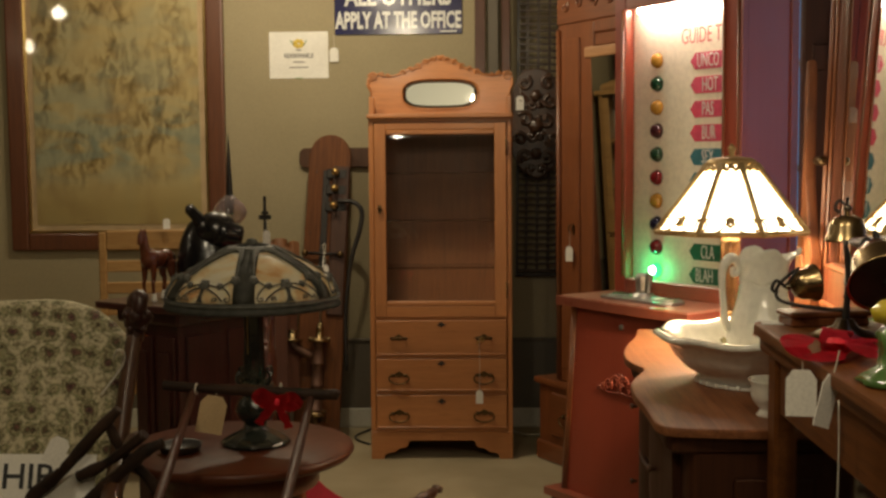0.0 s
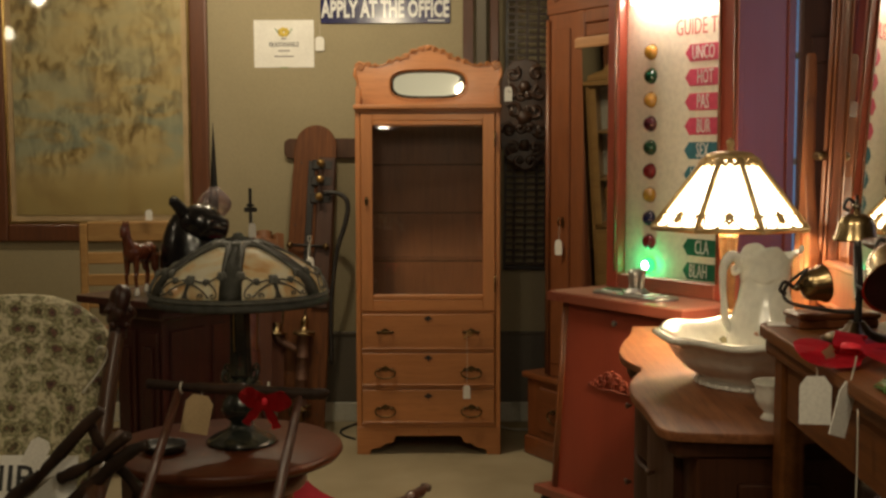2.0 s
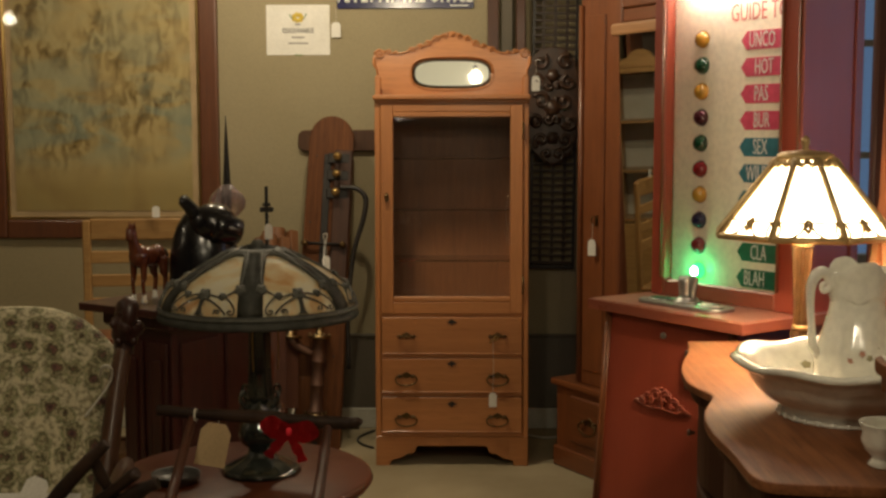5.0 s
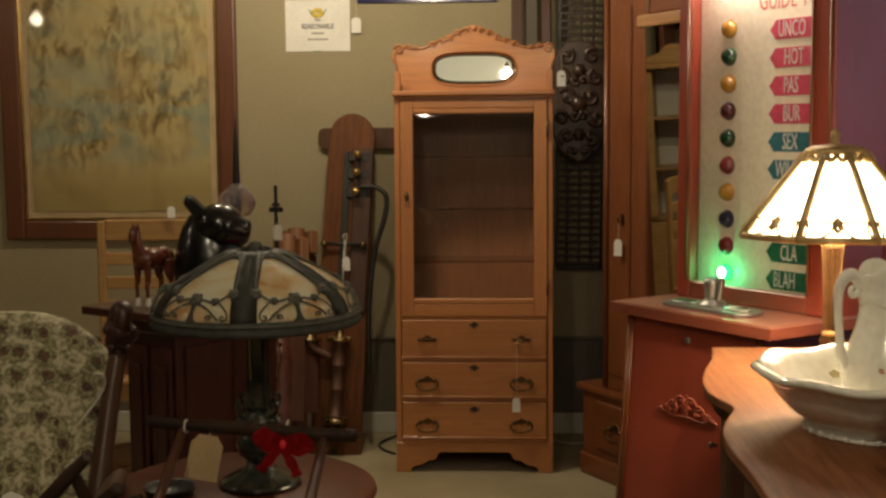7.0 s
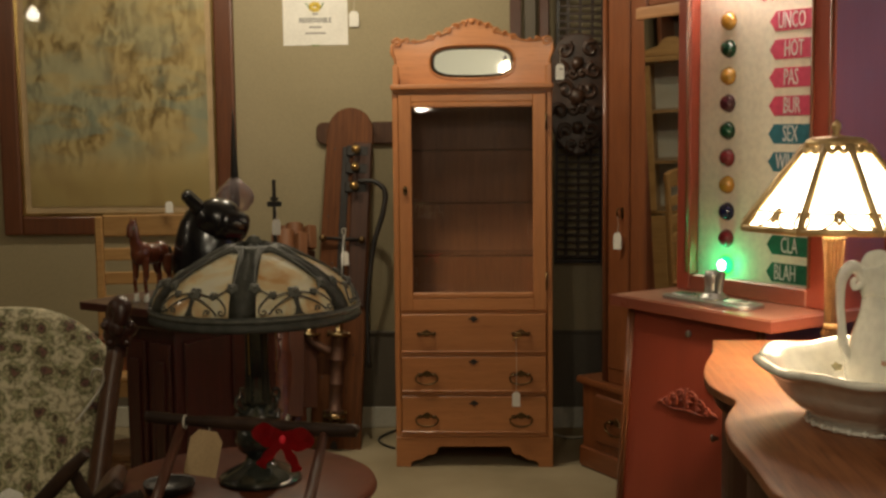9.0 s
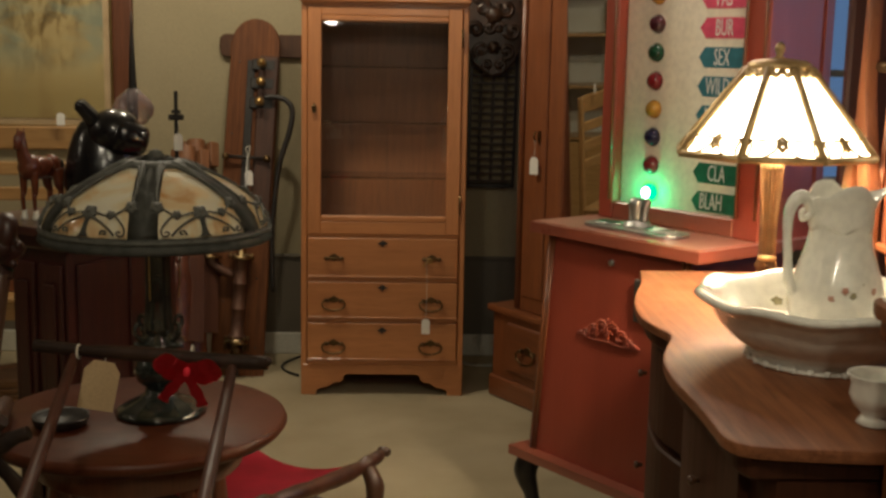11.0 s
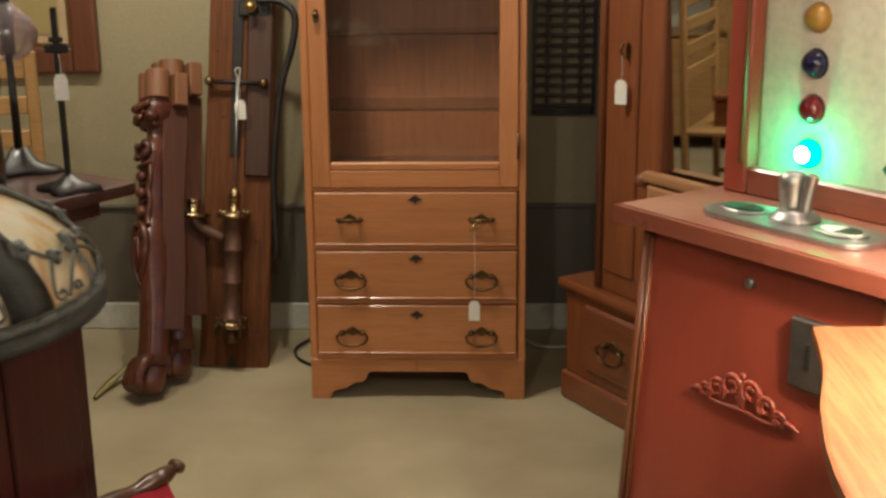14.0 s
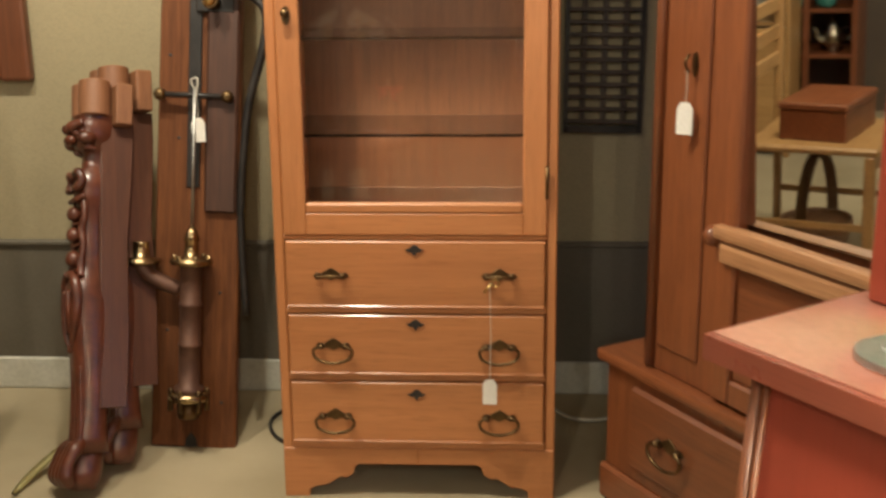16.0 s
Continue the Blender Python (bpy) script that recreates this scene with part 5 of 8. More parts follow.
def panel_lamp():
    t = thing("table_lamp", pose(0.803, 2.415, DZ, 0, 0, 10), "lit table lamp with an opal glass panel shade and gilt ribs", "table lamp")
    part("base", lathe([(0.075, 0), (0.08, 0.006), (0.072, 0.018), (0.05, 0.026), (0.024, 0.04), (0.018, 0.06)], 32), BRASS, t, "gilt lamp base")
    part("column", lathe([(0.014, 0.055), (0.019, 0.07), (0.0135, 0.085), (0.0145, 0.15), (0.0165, 0.22), (0.0195, 0.270), (0.021, 0.288), (0.017, 0.304), (0.012, 0.315), (0.012, 0.34)], 128, None, None, 16, 0.24), REED, t, "reeded gilt column")
    for z, r in ((0.085, 0.018), (0.272, 0.0235)):
        part("column_ring", lathe([(r - 0.004, z - 0.007), (r, z - 0.003), (r, z + 0.003), (r - 0.004, z + 0.007)], 24), GILT, t)
    part("bulb", lathe([(0.012, 0.33), (0.018, 0.345), (0.03, 0.37), (0.028, 0.395), (0.012, 0.41), (0.001, 0.412)], 16), BULB, t, "lit bulb").visible_shadow = False
    n, rb, rt, zb, zt = 8, 0.196, 0.062, 0.292, 0.462
    sh = part("shade", lathe([(0.062, 0.458), (0.066, 0.462), (0.064, 0.472), (0.05, 0.478), (0.012, 0.482)], 8), GILT, t, "gilt shade cap")
    for k in range(n):
        a0, a1 = 2 * math.pi * k / n, 2 * math.pi * (k + 1) / n
        pts = []
        for r, z in ((rb, zb + 0.004), (rt, zt)):
            pts.append([(r * math.cos(a), r * math.sin(a), z) for a in (a0, a1)])
        bm = bmesh.new()
        vs = [bm.verts.new(p) for p in (pts[0][0], pts[0][1], pts[1][1], pts[1][0])]
        bm.faces.new(vs)
        part("glass_panel", bm, SHADE_LIT, sh, "lit opal glass panel")
        part("rib", tube([pts[0][0], pts[1][0]], 0.0085, 6, None, 0), GILT, sh)
        mid = [((p + q) / 2) for p, q in zip(Vector(pts[0][0]), Vector(pts[0][1]))]
        P0, P1, T0, T1 = Vector(pts[0][0]), Vector(pts[0][1]), Vector(pts[1][0]), Vector(pts[1][1])
        part("rim_bar", tube([P0, P1], [0.008, 0.009, 0.008], 6, None, 0), GILT, sh)
        out = Vector((math.cos((a0 + a1) / 2), math.sin((a0 + a1) / 2), 0.6)) * 0.004
        def on(u, v):
            return (P0.lerp(P1, u)).lerp(T0.lerp(T1, u), v) + out
        fil = bmesh.new()
        tube([on(0.0, 0.2), on(0.5, 0.195), on(1.0, 0.2)], 0.0026, 5, fil, 4)
        tube([on(0.5, 0.24), on(0.455, 0.2), on(0.45, 0.15), on(0.5, 0.08), on(0.55, 0.15), on(0.545, 0.2), on(0.5, 0.24)], [0.003, 0.0045, 0.004, 0.003], 6, fil, 3)
        lathe([(0.001, -0.003), (0.0075, 0), (0.001, 0.003)], 10, Matrix.Translation(on(0.5, 0.17)) @ Euler((0, radians(45), (a0 + a1) / 2)).to_matrix().to_4x4(), fil, 5, 0.15)
        for s in (-1, 1):
            tube([on(0.5 + s * 0.05, 0.17), on(0.5 + s * 0.10, 0.09), on(0.5 + s * 0.2, 0.03), on(0.5 + s * 0.3, 0.0)], [0.003, 0.0026], 5, fil, 4)
            tube([on(0.5 + s * 0.44, 0.2), on(0.5 + s * 0.40, 0.1), on(0.5 + s * 0.43, 0.02)], 0.0028, 5, fil, 4)
        tube([on(0.1, 0.98), on(0.3, 0.9), on(0.5, 0.96), on(0.7, 0.9), on(0.9, 0.98)], 0.006, 6, fil, 4)
        tagged(part("filigree", fil, GILT, sh, "gilt filigree"), kind="stuff")
    part("finial", lathe([(0.012, 0.48), (0.006, 0.488), (0.010, 0.498), (0.009, 0.506), (0.001, 0.514)], 12), GILT, sh)


REED = mottled("brown_gilt_reeding", (0.085, 0.038, 0.016), (0.19, 0.10, 0.042), 30, 0.45, 0.1, 0, 0.3, 160)
GILT = mottled("gilt_metal", (0.40, 0.27, 0.12), (0.58, 0.42, 0.20), 25, 0.4, 0.5, 0, 0.2, 120)
panel_lamp()

# tall dark board beside the window
DARKBOARD = wood("dark_red_brown_board", (0.05, 0.014, 0.008), (0.025, 0.008, 0.005), "z", 0.45, 0.2)
pc = thing("tall_board", pose(0, 0, 0), "tall very dark wooden board standing beside the window", "board")
part("board", box(1.066, 1.36, 2.745, 2.78, 0.0, 2.4, 0.006), DARKBOARD, pc)
part("batten", box(1.09, 1.35, 2.7335, 2.744, 1.55, 1.62, 0.003), DARKBOARD, pc)

# ---------------------------------------------------------------- tall case with odds and ends on its top
CZ = 1.022
def tall_case():
    c = thing("display_case", pose(0, 0, 0), "brown wooden case with a moulded top and a dark glazed front", "display case")
    part("top", slab([(0.632, 0.35), (1.20, 0.35), (1.20, 1.53), (0.668, 1.53), (0.655, 1.515), (0.648, 1.49)], CZ - 0.02, CZ, "z", 0.006, None, 2), WALNUT_Y, c, "moulded brown top")
    part("top_moulding", box(0.662, 1.19, 0.37, 1.513, CZ - 0.052, CZ - 0.0205, 0.010, None, 2), WALNUT_Y, c)
    part("back", box(1.14, 1.17, 0.38, 1.50, 0.0, CZ - 0.0525), WALNUT, c)
    part("floor_board", box(0.69, 1.14, 0.40, 1.49, 0.06, 0.09), WALNUT, c)
    part("end_panel", box(0.72, 1.14, 1.475, 1.49, 0.09, CZ - 0.0525), WALNUT, c)
    part("end_panel", box(0.72, 1.14, 0.40, 0.415, 0.09, CZ - 0.0525), WALNUT, c)
    for y in (1.44, 0.40):
        part("corner_post", box(0.675, 0.72, y, y + 0.055, 0, CZ - 0.0525, 0.006), WALNUT_Y, c, "square corner post")
    part("front_rail", box(0.682, 0.712, 0.455, 1.44, 0.87, CZ - 0.0525, 0.004), WALNUT_Y, c)
    part("front_rail", box(0.682, 0.712, 0.455, 1.44, 0.06, 0.14, 0.004), WALNUT_Y, c)
    part("shelf", box(0.715, 1.139, 0.416, 1.474, 0.56, 0.58), WALNUT, c)
    part("pane", box(0.694, 0.698, 0.455, 1.44, 0.14, 0.87), PANE, c, "glass front").visible_shadow = False
    return c


tall_case()
bx = thing("card_box", pose(0.86, 0.98, 0.58, 0, 0, 12), "small tan cardboard box inside the display case", "box")
part("carton", box(-0.08, 0.08, -0.1, 0.1, 0, 0.12, 0.002), TAN_CARD, bx)
part("carton_lid", box(-0.083, 0.083, -0.103, 0.103, 0.12, 0.128, 0.002), TAN_CARD, bx)


def ribbon_bow(m, s, label, tails=True):
    b = thing("ribbon_bow", m, label, "bow", "red ribbon bows")
    def strip(pts, w, name, tw=0.0):
        own = bmesh.new()
        P = spline(pts, 6)
        prev = None
        for i, p in enumerate(P):
            d = (P[min(i + 1, len(P) - 1)] - P[max(i - 1, 0)]).normalized()
            side = Vector((0, -1, 0)).cross(d).normalized()
            ww = w * (1 + 0.15 * math.sin(i * 0.9))
            a, c = own.verts.new(p + side * ww / 2), own.verts.new(p - side * ww / 2)
            if prev:
                own.faces.new((prev[0], prev[1], c, a)).smooth = True
            prev = (a, c)
        bmesh.ops.solidify(own, geom=own.faces[:], thickness=0.0015)
        part(name, own, RIBBON, b)
    for q in (-1, 1):
        strip([(0, 0, 0), (q * 0.35 * s, -0.12 * s, 0.22 * s), (q * 0.62 * s, -0.05 * s, 0.2 * s), (q * 0.64 * s, 0.06 * s, -0.02 * s), (q * 0.34 * s, 0.05 * s, -0.1 * s), (0, 0.01 * s, 0)], 0.34 * s, "loop")
        if tails:
            strip([(0, -0.03 * s, 0), (q * 0.2 * s, -0.1 * s, -0.3 * s), (q * 0.42 * s, -0.06 * s, -0.62 * s), (q * 0.5 * s, -0.08 * s, -0.8 * s)], 0.26 * s, "tail")
    part("knot", lathe([(0.001, -0.14 * s), (0.09 * s, -0.1 * s), (0.1 * s, 0), (0.09 * s, 0.1 * s), (0.001, 0.14 * s)], 10), RIBBON, b)
    return b


ribbon_bow(pose(0.688, 1.14, CZ + 0.016, -86, 0, 46), 0.125, "red velvet bow lying on the edge of the case")
price_tag((0.618, 1.07, CZ + 0.006), 0.012, "large white price tag hanging from the case edge", (0.042, 0.066), -8, PAPER, 0)
price_tag((0.655, 1.02, CZ + 0.03), 0.035, "white price tag on a long string over the case edge", (0.03, 0.072), 30, PAPER, 0).rotation_euler.y = radians(18)
price_tag((0.628, 0.93, CZ - 0.02), 0.14, "white price tag hanging low on the case", (0.036, 0.07), 20, PAPER, 0)
price_tag((0.765, 1.10, CZ + 0.10), 0.012, "white price tag tied to the bell stand", (0.045, 0.07), -25)


def bell_stand():
    t = thing("bell_stand", pose(BS[0], BS[1], CZ), "wrought stand of scrolled arms with three tarnished brass bells", "bell stand")
    part("foot", lathe([(0.045, 0), (0.05, 0.005), (0.036, 0.014), (0.018, 0.022), (0.010, 0.036)], 30, None, None, 3, 0.3), DARK_BRASS, t, "dark cast leaf foot")
    part("stem", tube([(0, 0, 0.02), (0.004, 0, 0.10), (0, 0.004, 0.16)], [0.007, 0.0045, 0.0045], 10, None, 4), IRON, t)
    bell = [(0.001, 0.0), (0.012, -0.001), (0.024, -0.008), (0.029, -0.022), (0.031, -0.040), (0.036, -0.050), (0.037, -0.054), (0.034, -0.052), (0.027, -0.040), (0.024, -0.022), (0.001, -0.008)]
    for k, (q, turn, size) in enumerate(BELLS):
        q = Vector(q)
        side = Vector((q.x, q.y, 0))
        hook = q + turn.to_matrix() @ Vector((0, 0, 0.014))
        ring = [Vector((0, 0, 0.05 + 0.02 * k)), side * 0.5 + Vector((0, 0, 0.045 + 0.02 * k)), side * 1.25 + Vector((0, 0, q.z * 0.62)), side * 1.3 + Vector((0, 0, q.z * 0.95)), side * 0.9 + Vector((0, 0, q.z + 0.03)), hook]
        part("arm", tube(ring, [0.0036, 0.003, 0.0026], 8), IRON, t, "curved iron arm")
        part("curl", tube([hook, hook + Vector((-0.015, 0, 0.01)), hook + Vector((-0.022, 0, -0.004)), hook + Vector((-0.012, 0, -0.010))], 0.003, 7), IRON, t)
        b = part("bell", lathe(bell, 28), AGED_BELL, t, "tarnished brass bell", m=Matrix.Translation(q) @ turn.to_matrix().to_4x4() @ Matrix.Diagonal((size * 1.15, size * 1.15, size * 0.95, 1)))
        part("bell_inside", lathe([(0.0335, -0.0528), (0.0265, -0.0408), (0.0235, -0.0228), (0.001, -0.0092)], 24), IRON, b, "dark lining inside the bell")
        part("crown", lathe([(0.004, -0.002), (0.005, 0.006), (0.008, 0.012), (0.004, 0.02), (0.001, 0.022)], 12), SILVER, b)
        part("clapper", lathe([(0.002, -0.02), (0.003, -0.046), (0.007, -0.052), (0.001, -0.057)], 10), IRON, b)
    return t


BS = (0.745, 1.29)
BELLS = (((-0.052, 0.115, 0.076), Euler((0, radians(-96), radians(12))), 0.76), ((0.066, 0.21, 0.190), Euler((0, 0, 0)), 0.92), ((0.016, -0.10, 0.150), Euler((radians(-52), radians(4), 0)), 1.35))
AGED_BELL = mottled("aged_bell_brass", (0.26, 0.18, 0.09), (0.46, 0.34, 0.18), 12, 0.25, 1.0, 0, 0.08, 80)
bell_stand()
tray = thing("round_tray", pose(0.86, 1.24, CZ), "dark round wooden pedestal dish on the case", "dish")
part("pedestal", lathe([(0.05, 0), (0.054, 0.006), (0.02, 0.02), (0.016, 0.12), (0.03, 0.14)], 24), WALNUT, tray)
part("plate", lathe([(0.001, 0.14), (0.10, 0.145), (0.12, 0.155), (0.122, 0.162), (0.115, 0.160), (0.001, 0.150)], 36), WALNUT, tray)
bk = thing("wooden_box", pose(0.765, 1.475, CZ, 0, 0, 8), "flat reddish-brown wooden box lying on the case", "box")
part("body", box(-0.07, 0.07, -0.03, 0.03, 0, 0.016, 0.003), CHERRY_X, bk)
part("lid", box(-0.073, 0.073, -0.033, 0.033, 0.016, 0.026, 0.003), CHERRY_X, bk)
card = thing("paper_card", pose(0.685, 1.495, CZ, 0, 0, 80), "small white paper card lying on the case corner", "card")
part("sheet", box(-0.020, 0.020, -0.022, 0.022, 0, 0.0015), PAPER, card)
vase = thing("ceramic_figurine", pose(0.712, 0.93, CZ) @ Matrix.Diagonal((1.2, 1.2, 0.78, 1)), "green and yellow glazed ceramic figurine on the case", "figurine")
part("figure", lathe([(0.045, 0), (0.05, 0.006), (0.042, 0.016), (0.028, 0.03), (0.025, 0.06), (0.03, 0.085), (0.02, 0.1)], 20, None, None, 7, 0.08), GREEN_CER, vase)
part("flower", lathe([(0.012, 0.095), (0.03, 0.105), (0.034, 0.125), (0.024, 0.14), (0.001, 0.145)], 16, None, None, 6, 0.14), YELLOW_CER, vase)

# ---------------------------------------------------------------- round table with the slag glass lamp
TZ, TC = 0.582, (-0.455, 2.40)
def round_table():
    t = thing("round_table", pose(TC[0], TC[1], 0), "round dark mahogany lamp table on a splayed base", "table")
    part("tabletop", lathe([(0.275, TZ - 0.03), (0.287, TZ - 0.026), (0.296, TZ - 0.014), (0.293, TZ - 0.004), (0.286, TZ), (0.001, TZ)], 64), TABLE, t, "round polished mahogany top")
    part("apron", lathe([(0.2, TZ - 0.1), (0.205, TZ - 0.095), (0.205, TZ - 0.031), (0.001, TZ - 0.031)], 40), MAHOG, t)
    for k in range(4):
        a = radians(45 + 90 * k)
        c, s = math.cos(a), math.sin(a)
        part("leg", tube([(0.17 * c, 0.17 * s, TZ - 0.06), (0.19 * c, 0.19 * s, 0.35), (0.21 * c, 0.21 * s, 0.15), (0.24 * c, 0.24 * s, 0.012)], [0.024, 0.022, 0.018, 0.016], 8), MAHOG, t)
    part("lower_shelf", lathe([(0.17, 0.17), (0.178, 0.178), (0.17, 0.188), (0.001, 0.188)], 40), MAHOG, t)


round_table()


def slag_lamp():
    t = thing("slag_glass_lamp", pose(-0.415, 2.42, TZ, 0, 0, 35), "unlit table lamp with a caramel slag glass shade and bronze filigree", "table lamp")
    part("base", lathe([(0.088, 0), (0.09, 0.006), (0.082, 0.014), (0.06, 0.026), (0.042, 0.034), (0.03, 0.044), (0.028, 0.056)], 40, None, None, 12, 0.02), GREEN_BLACK, t, "black-green glazed base")
    part("bulge", lathe([(0.028, 0.055), (0.046, 0.07), (0.052, 0.09), (0.046, 0.112), (0.03, 0.128), (0.026, 0.14)], 32), GREEN_BLACK, t)
    part("leaf_collar", lathe([(0.026, 0.135), (0.05, 0.142), (0.045, 0.152), (0.03, 0.16), (0.026, 0.17)], 24, None, None, 6, 0.2), GREEN_BLACK, t)
    part("column", lathe([(0.028, 0.165), (0.03, 0.18), (0.026, 0.25), (0.025, 0.34), (0.028, 0.355), (0.015, 0.37), (0.008, 0.40), (0.008, 0.5)], 32, None, None, 8, 0.06), GREEN_BLACK, t, "black fluted column")
    for k in range(4):
        a = k * math.pi / 2 + 0.3
        c, q = math.cos(a), math.sin(a)
        part("leaf_scroll", tube([(r * c, r * q, z) for r, z in ((0.028, 0.150), (0.046, 0.158), (0.060, 0.176), (0.056, 0.192), (0.044, 0.190), (0.042, 0.178))], [0.006, 0.005, 0.004, 0.003], 7), GREEN_BLACK, t, "small curled leaf")
    for s in (-1, 1):
        part("socket", lathe([(0.016, 0.0), (0.018, 0.02), (0.016, 0.045), (0.01, 0.05)], 12, pose(s * 0.05, 0, 0.40, 0, s * 60)), DARK_BRASS, t)
        part("pull_chain", tube([(s * 0.03, -0.03, 0.40), (s * 0.032, -0.032, 0.30), (s * 0.03, -0.03, 0.24)], 0.0015, 5, None, 3), BRASS, t)
    # six curved glass panels in a filigree cage
    n, R, zb, zt = 6, 0.218, 0.378, 0.518
    def prof(v):
        return (0.022 + (R - 0.022) * (1 - v ** 2.1), zb + (zt - zb) * v)
    sh = part("shade", lathe([(0.064, zt - 0.020), (0.070, zt - 0.016), (0.066, zt - 0.008), (0.05, zt - 0.004), (0.035, zt - 0.004), (0.006, zt - 0.003)], 48, None, None, 24, 0.012), BRONZE, t, "bronze shade cap")
    part("finial", lathe([(0.016, zt), (0.019, zt + 0.004), (0.012, zt + 0.009), (0.014, zt + 0.012), (0.001, zt + 0.016)], 12), BRONZE, sh)
    rim = shell([(R - 0.005, zb + 0.004), (R + 0.002, zb), (R + 0.007, zb - 0.010), (R + 0.008, zb - 0.016), (R + 0.005, zb - 0.019), (R - 0.002, zb - 0.016)], 64)
    bmesh.ops.solidify(rim, geom=rim.faces[:], thickness=0.002)
    part("rim", rim, BRONZE, sh, "bronze rim band")
    part("rim_bead", tube([((R + 0.002) * math.cos(q), (R + 0.002) * math.sin(q), zb + 0.004) for q in [j * math.pi / 32 for j in range(65)]], 0.0055, 6, None, 0), BRONZE, sh)
    band = shell([(prof(0.07)[0] + 0.005, prof(0.07)[1] + 0.003), (prof(0.04)[0] + 0.005, prof(0.04)[1] + 0.001), (R + 0.004, zb), (R + 0.003, zb - 0.004)], 96, 48, 0.006)
    bmesh.ops.solidify(band, geom=band.faces[:], thickness=0.002)
    part("rim_band", band, BRONZE, sh, "beaded bronze band")
    for k in range(n):
        a0, da = 2 * math.pi * k / n, 2 * math.pi / n
        def on(u, v, off=0.0):
            r, z = prof(v)
            a = a0 + da * u
            return Vector(((r + off) * math.cos(a), (r + off) * math.sin(a), z + off * 0.5))
        bm = bmesh.new()
        grid = [[bm.verts.new(on(i / 7, j / 8 * 0.96)) for i in range(8)] for j in range(9)]
        for j in range(8):
            for i in range(7):
                bm.faces.new((grid[j][i], grid[j][i + 1], grid[j + 1][i + 1], grid[j + 1][i])).smooth = True
        bmesh.ops.solidify(bm, geom=bm.faces[:], thickness=0.003)
        gp = part("glass_panel", bm, SLAG, sh, "caramel slag glass panel")
        fil = bmesh.new()
        # wide strap between the panels
        st = bmesh.new()
        cols = []
        for j in range(9):
            w = (0.023 + 0.004 * (1 - j / 8)) / (prof(j / 8)[0] * da)
            cols.append([st.verts.new(on(-w, j / 8, 0.003)), st.verts.new(on(0, j / 8, 0.006)), st.verts.new(on(w, j / 8, 0.003))])
        for p, q in zip(cols, cols[1:]):
            for i in range(2):
                st.faces.new((p[i], p[i + 1], q[i + 1], q[i])).smooth = True
        bmesh.ops.solidify(st, geom=st.faces[:], thickness=0.002)
        part("strap", st, BRONZE, sh, "stippled bronze strap")
        def rosette(u, v, r):
            m = Matrix.Translation(on(u, v, 0.004)) @ Euler((0, radians(55), a0 + da * u)).to_matrix().to_4x4()
            lathe([(r, -0.001), (r * 0.92, 0.003), (r * 0.5, 0.0055), (0.001, 0.006)], 20, m, fil, 5, 0.13)
            lathe([(r * 0.3, 0.005), (r * 0.26, 0.008), (0.001, 0.009)], 8, m, fil)
        c = 0.5
        for s in (-1, 1):
            # vine from the strap to the flower in the middle
            tube([on(c + s * w, v, 0.005) for w, v in ((0.40, 0.47), (0.33, 0.43), (0.25, 0.365), (0.16, 0.355), (0.08, 0.375), (0.0, 0.36))], [0.0022, 0.0019, 0.0019], 6, fil, 4)
            # arch that drops from it to the rim and ends in a curl
            tube([on(c + s * w, v, 0.005) for w, v in ((0.02, 0.34), (0.10, 0.30), (0.17, 0.25), (0.24, 0.17), (0.275, 0.11))], [0.0026, 0.0020, 0.0020], 6, fil, 4)
            tube([on(c + s * w, v, 0.005) for w, v in ((0.23, 0.37), (0.30, 0.30), (0.35, 0.21), (0.355, 0.13), (0.32, 0.105), (0.295, 0.14), (0.312, 0.165), (0.33, 0.15))], [0.0020, 0.0017, 0.0017], 6, fil, 4)
            tube([on(c + s * w, v, 0.005) for w, v in ((0.16, 0.115), (0.17, 0.165), (0.205, 0.165), (0.205, 0.13), (0.185, 0.13))], 0.0019, 5, fil, 4)
            # rounded shoulder of the glass under the cap
            tube([on(c + s * w, v, 0.004) for w, v in ((0.385, 0.50), (0.375, 0.66), (0.32, 0.80), (0.21, 0.875), (0.09, 0.895), (0.0, 0.90))], [0.0024, 0.003, 0.004, 0.0045], 6, fil, 4)
            tube([on(c + s * w, v, 0.004) for w, v in ((0.38, 0.70), (0.33, 0.84), (0.20, 0.93))], [0.002, 0.006, 0.007], 6, fil, 3)
            rosette(c + s * 0.215, 0.36, 0.0085)
            rosette(c + s * 0.385, 0.45, 0.0125)
        rosette(c, 0.375, 0.0145)
        # tapered post under the flower
        post = bmesh.new()
        ws = [(0.022, 0.36), (0.026, 0.29), (0.022, 0.20), (0.034, 0.12), (0.060, 0.085)]
        cols_ = [[post.verts.new(on(c - w, v, 0.003)), post.verts.new(on(c, v, 0.006)), post.verts.new(on(c + w, v, 0.003))] for w, v in ws]
        for p, q in zip(cols_, cols_[1:]):
            for i in range(2):
                post.faces.new((p[i], p[i + 1], q[i + 1], q[i])).smooth = True
        bmesh.ops.solidify(post, geom=post.faces[:], thickness=0.002)
        joined(fil, post)
        tagged(part("filigree", fil, BRONZE, gp, "bronze scrollwork"), kind="stuff")


slag_lamp()
hat = thing("small_black_bowl", pose(-0.59, 2.33, TZ), "small round black dish lying on the table", "dish")
part("dish_body", lathe([(0.038, 0), (0.05, 0.006), (0.054, 0.018), (0.055, 0.022), (0.051, 0.020), (0.045, 0.01), (0.001, 0.007)], 28), IRON, hat)

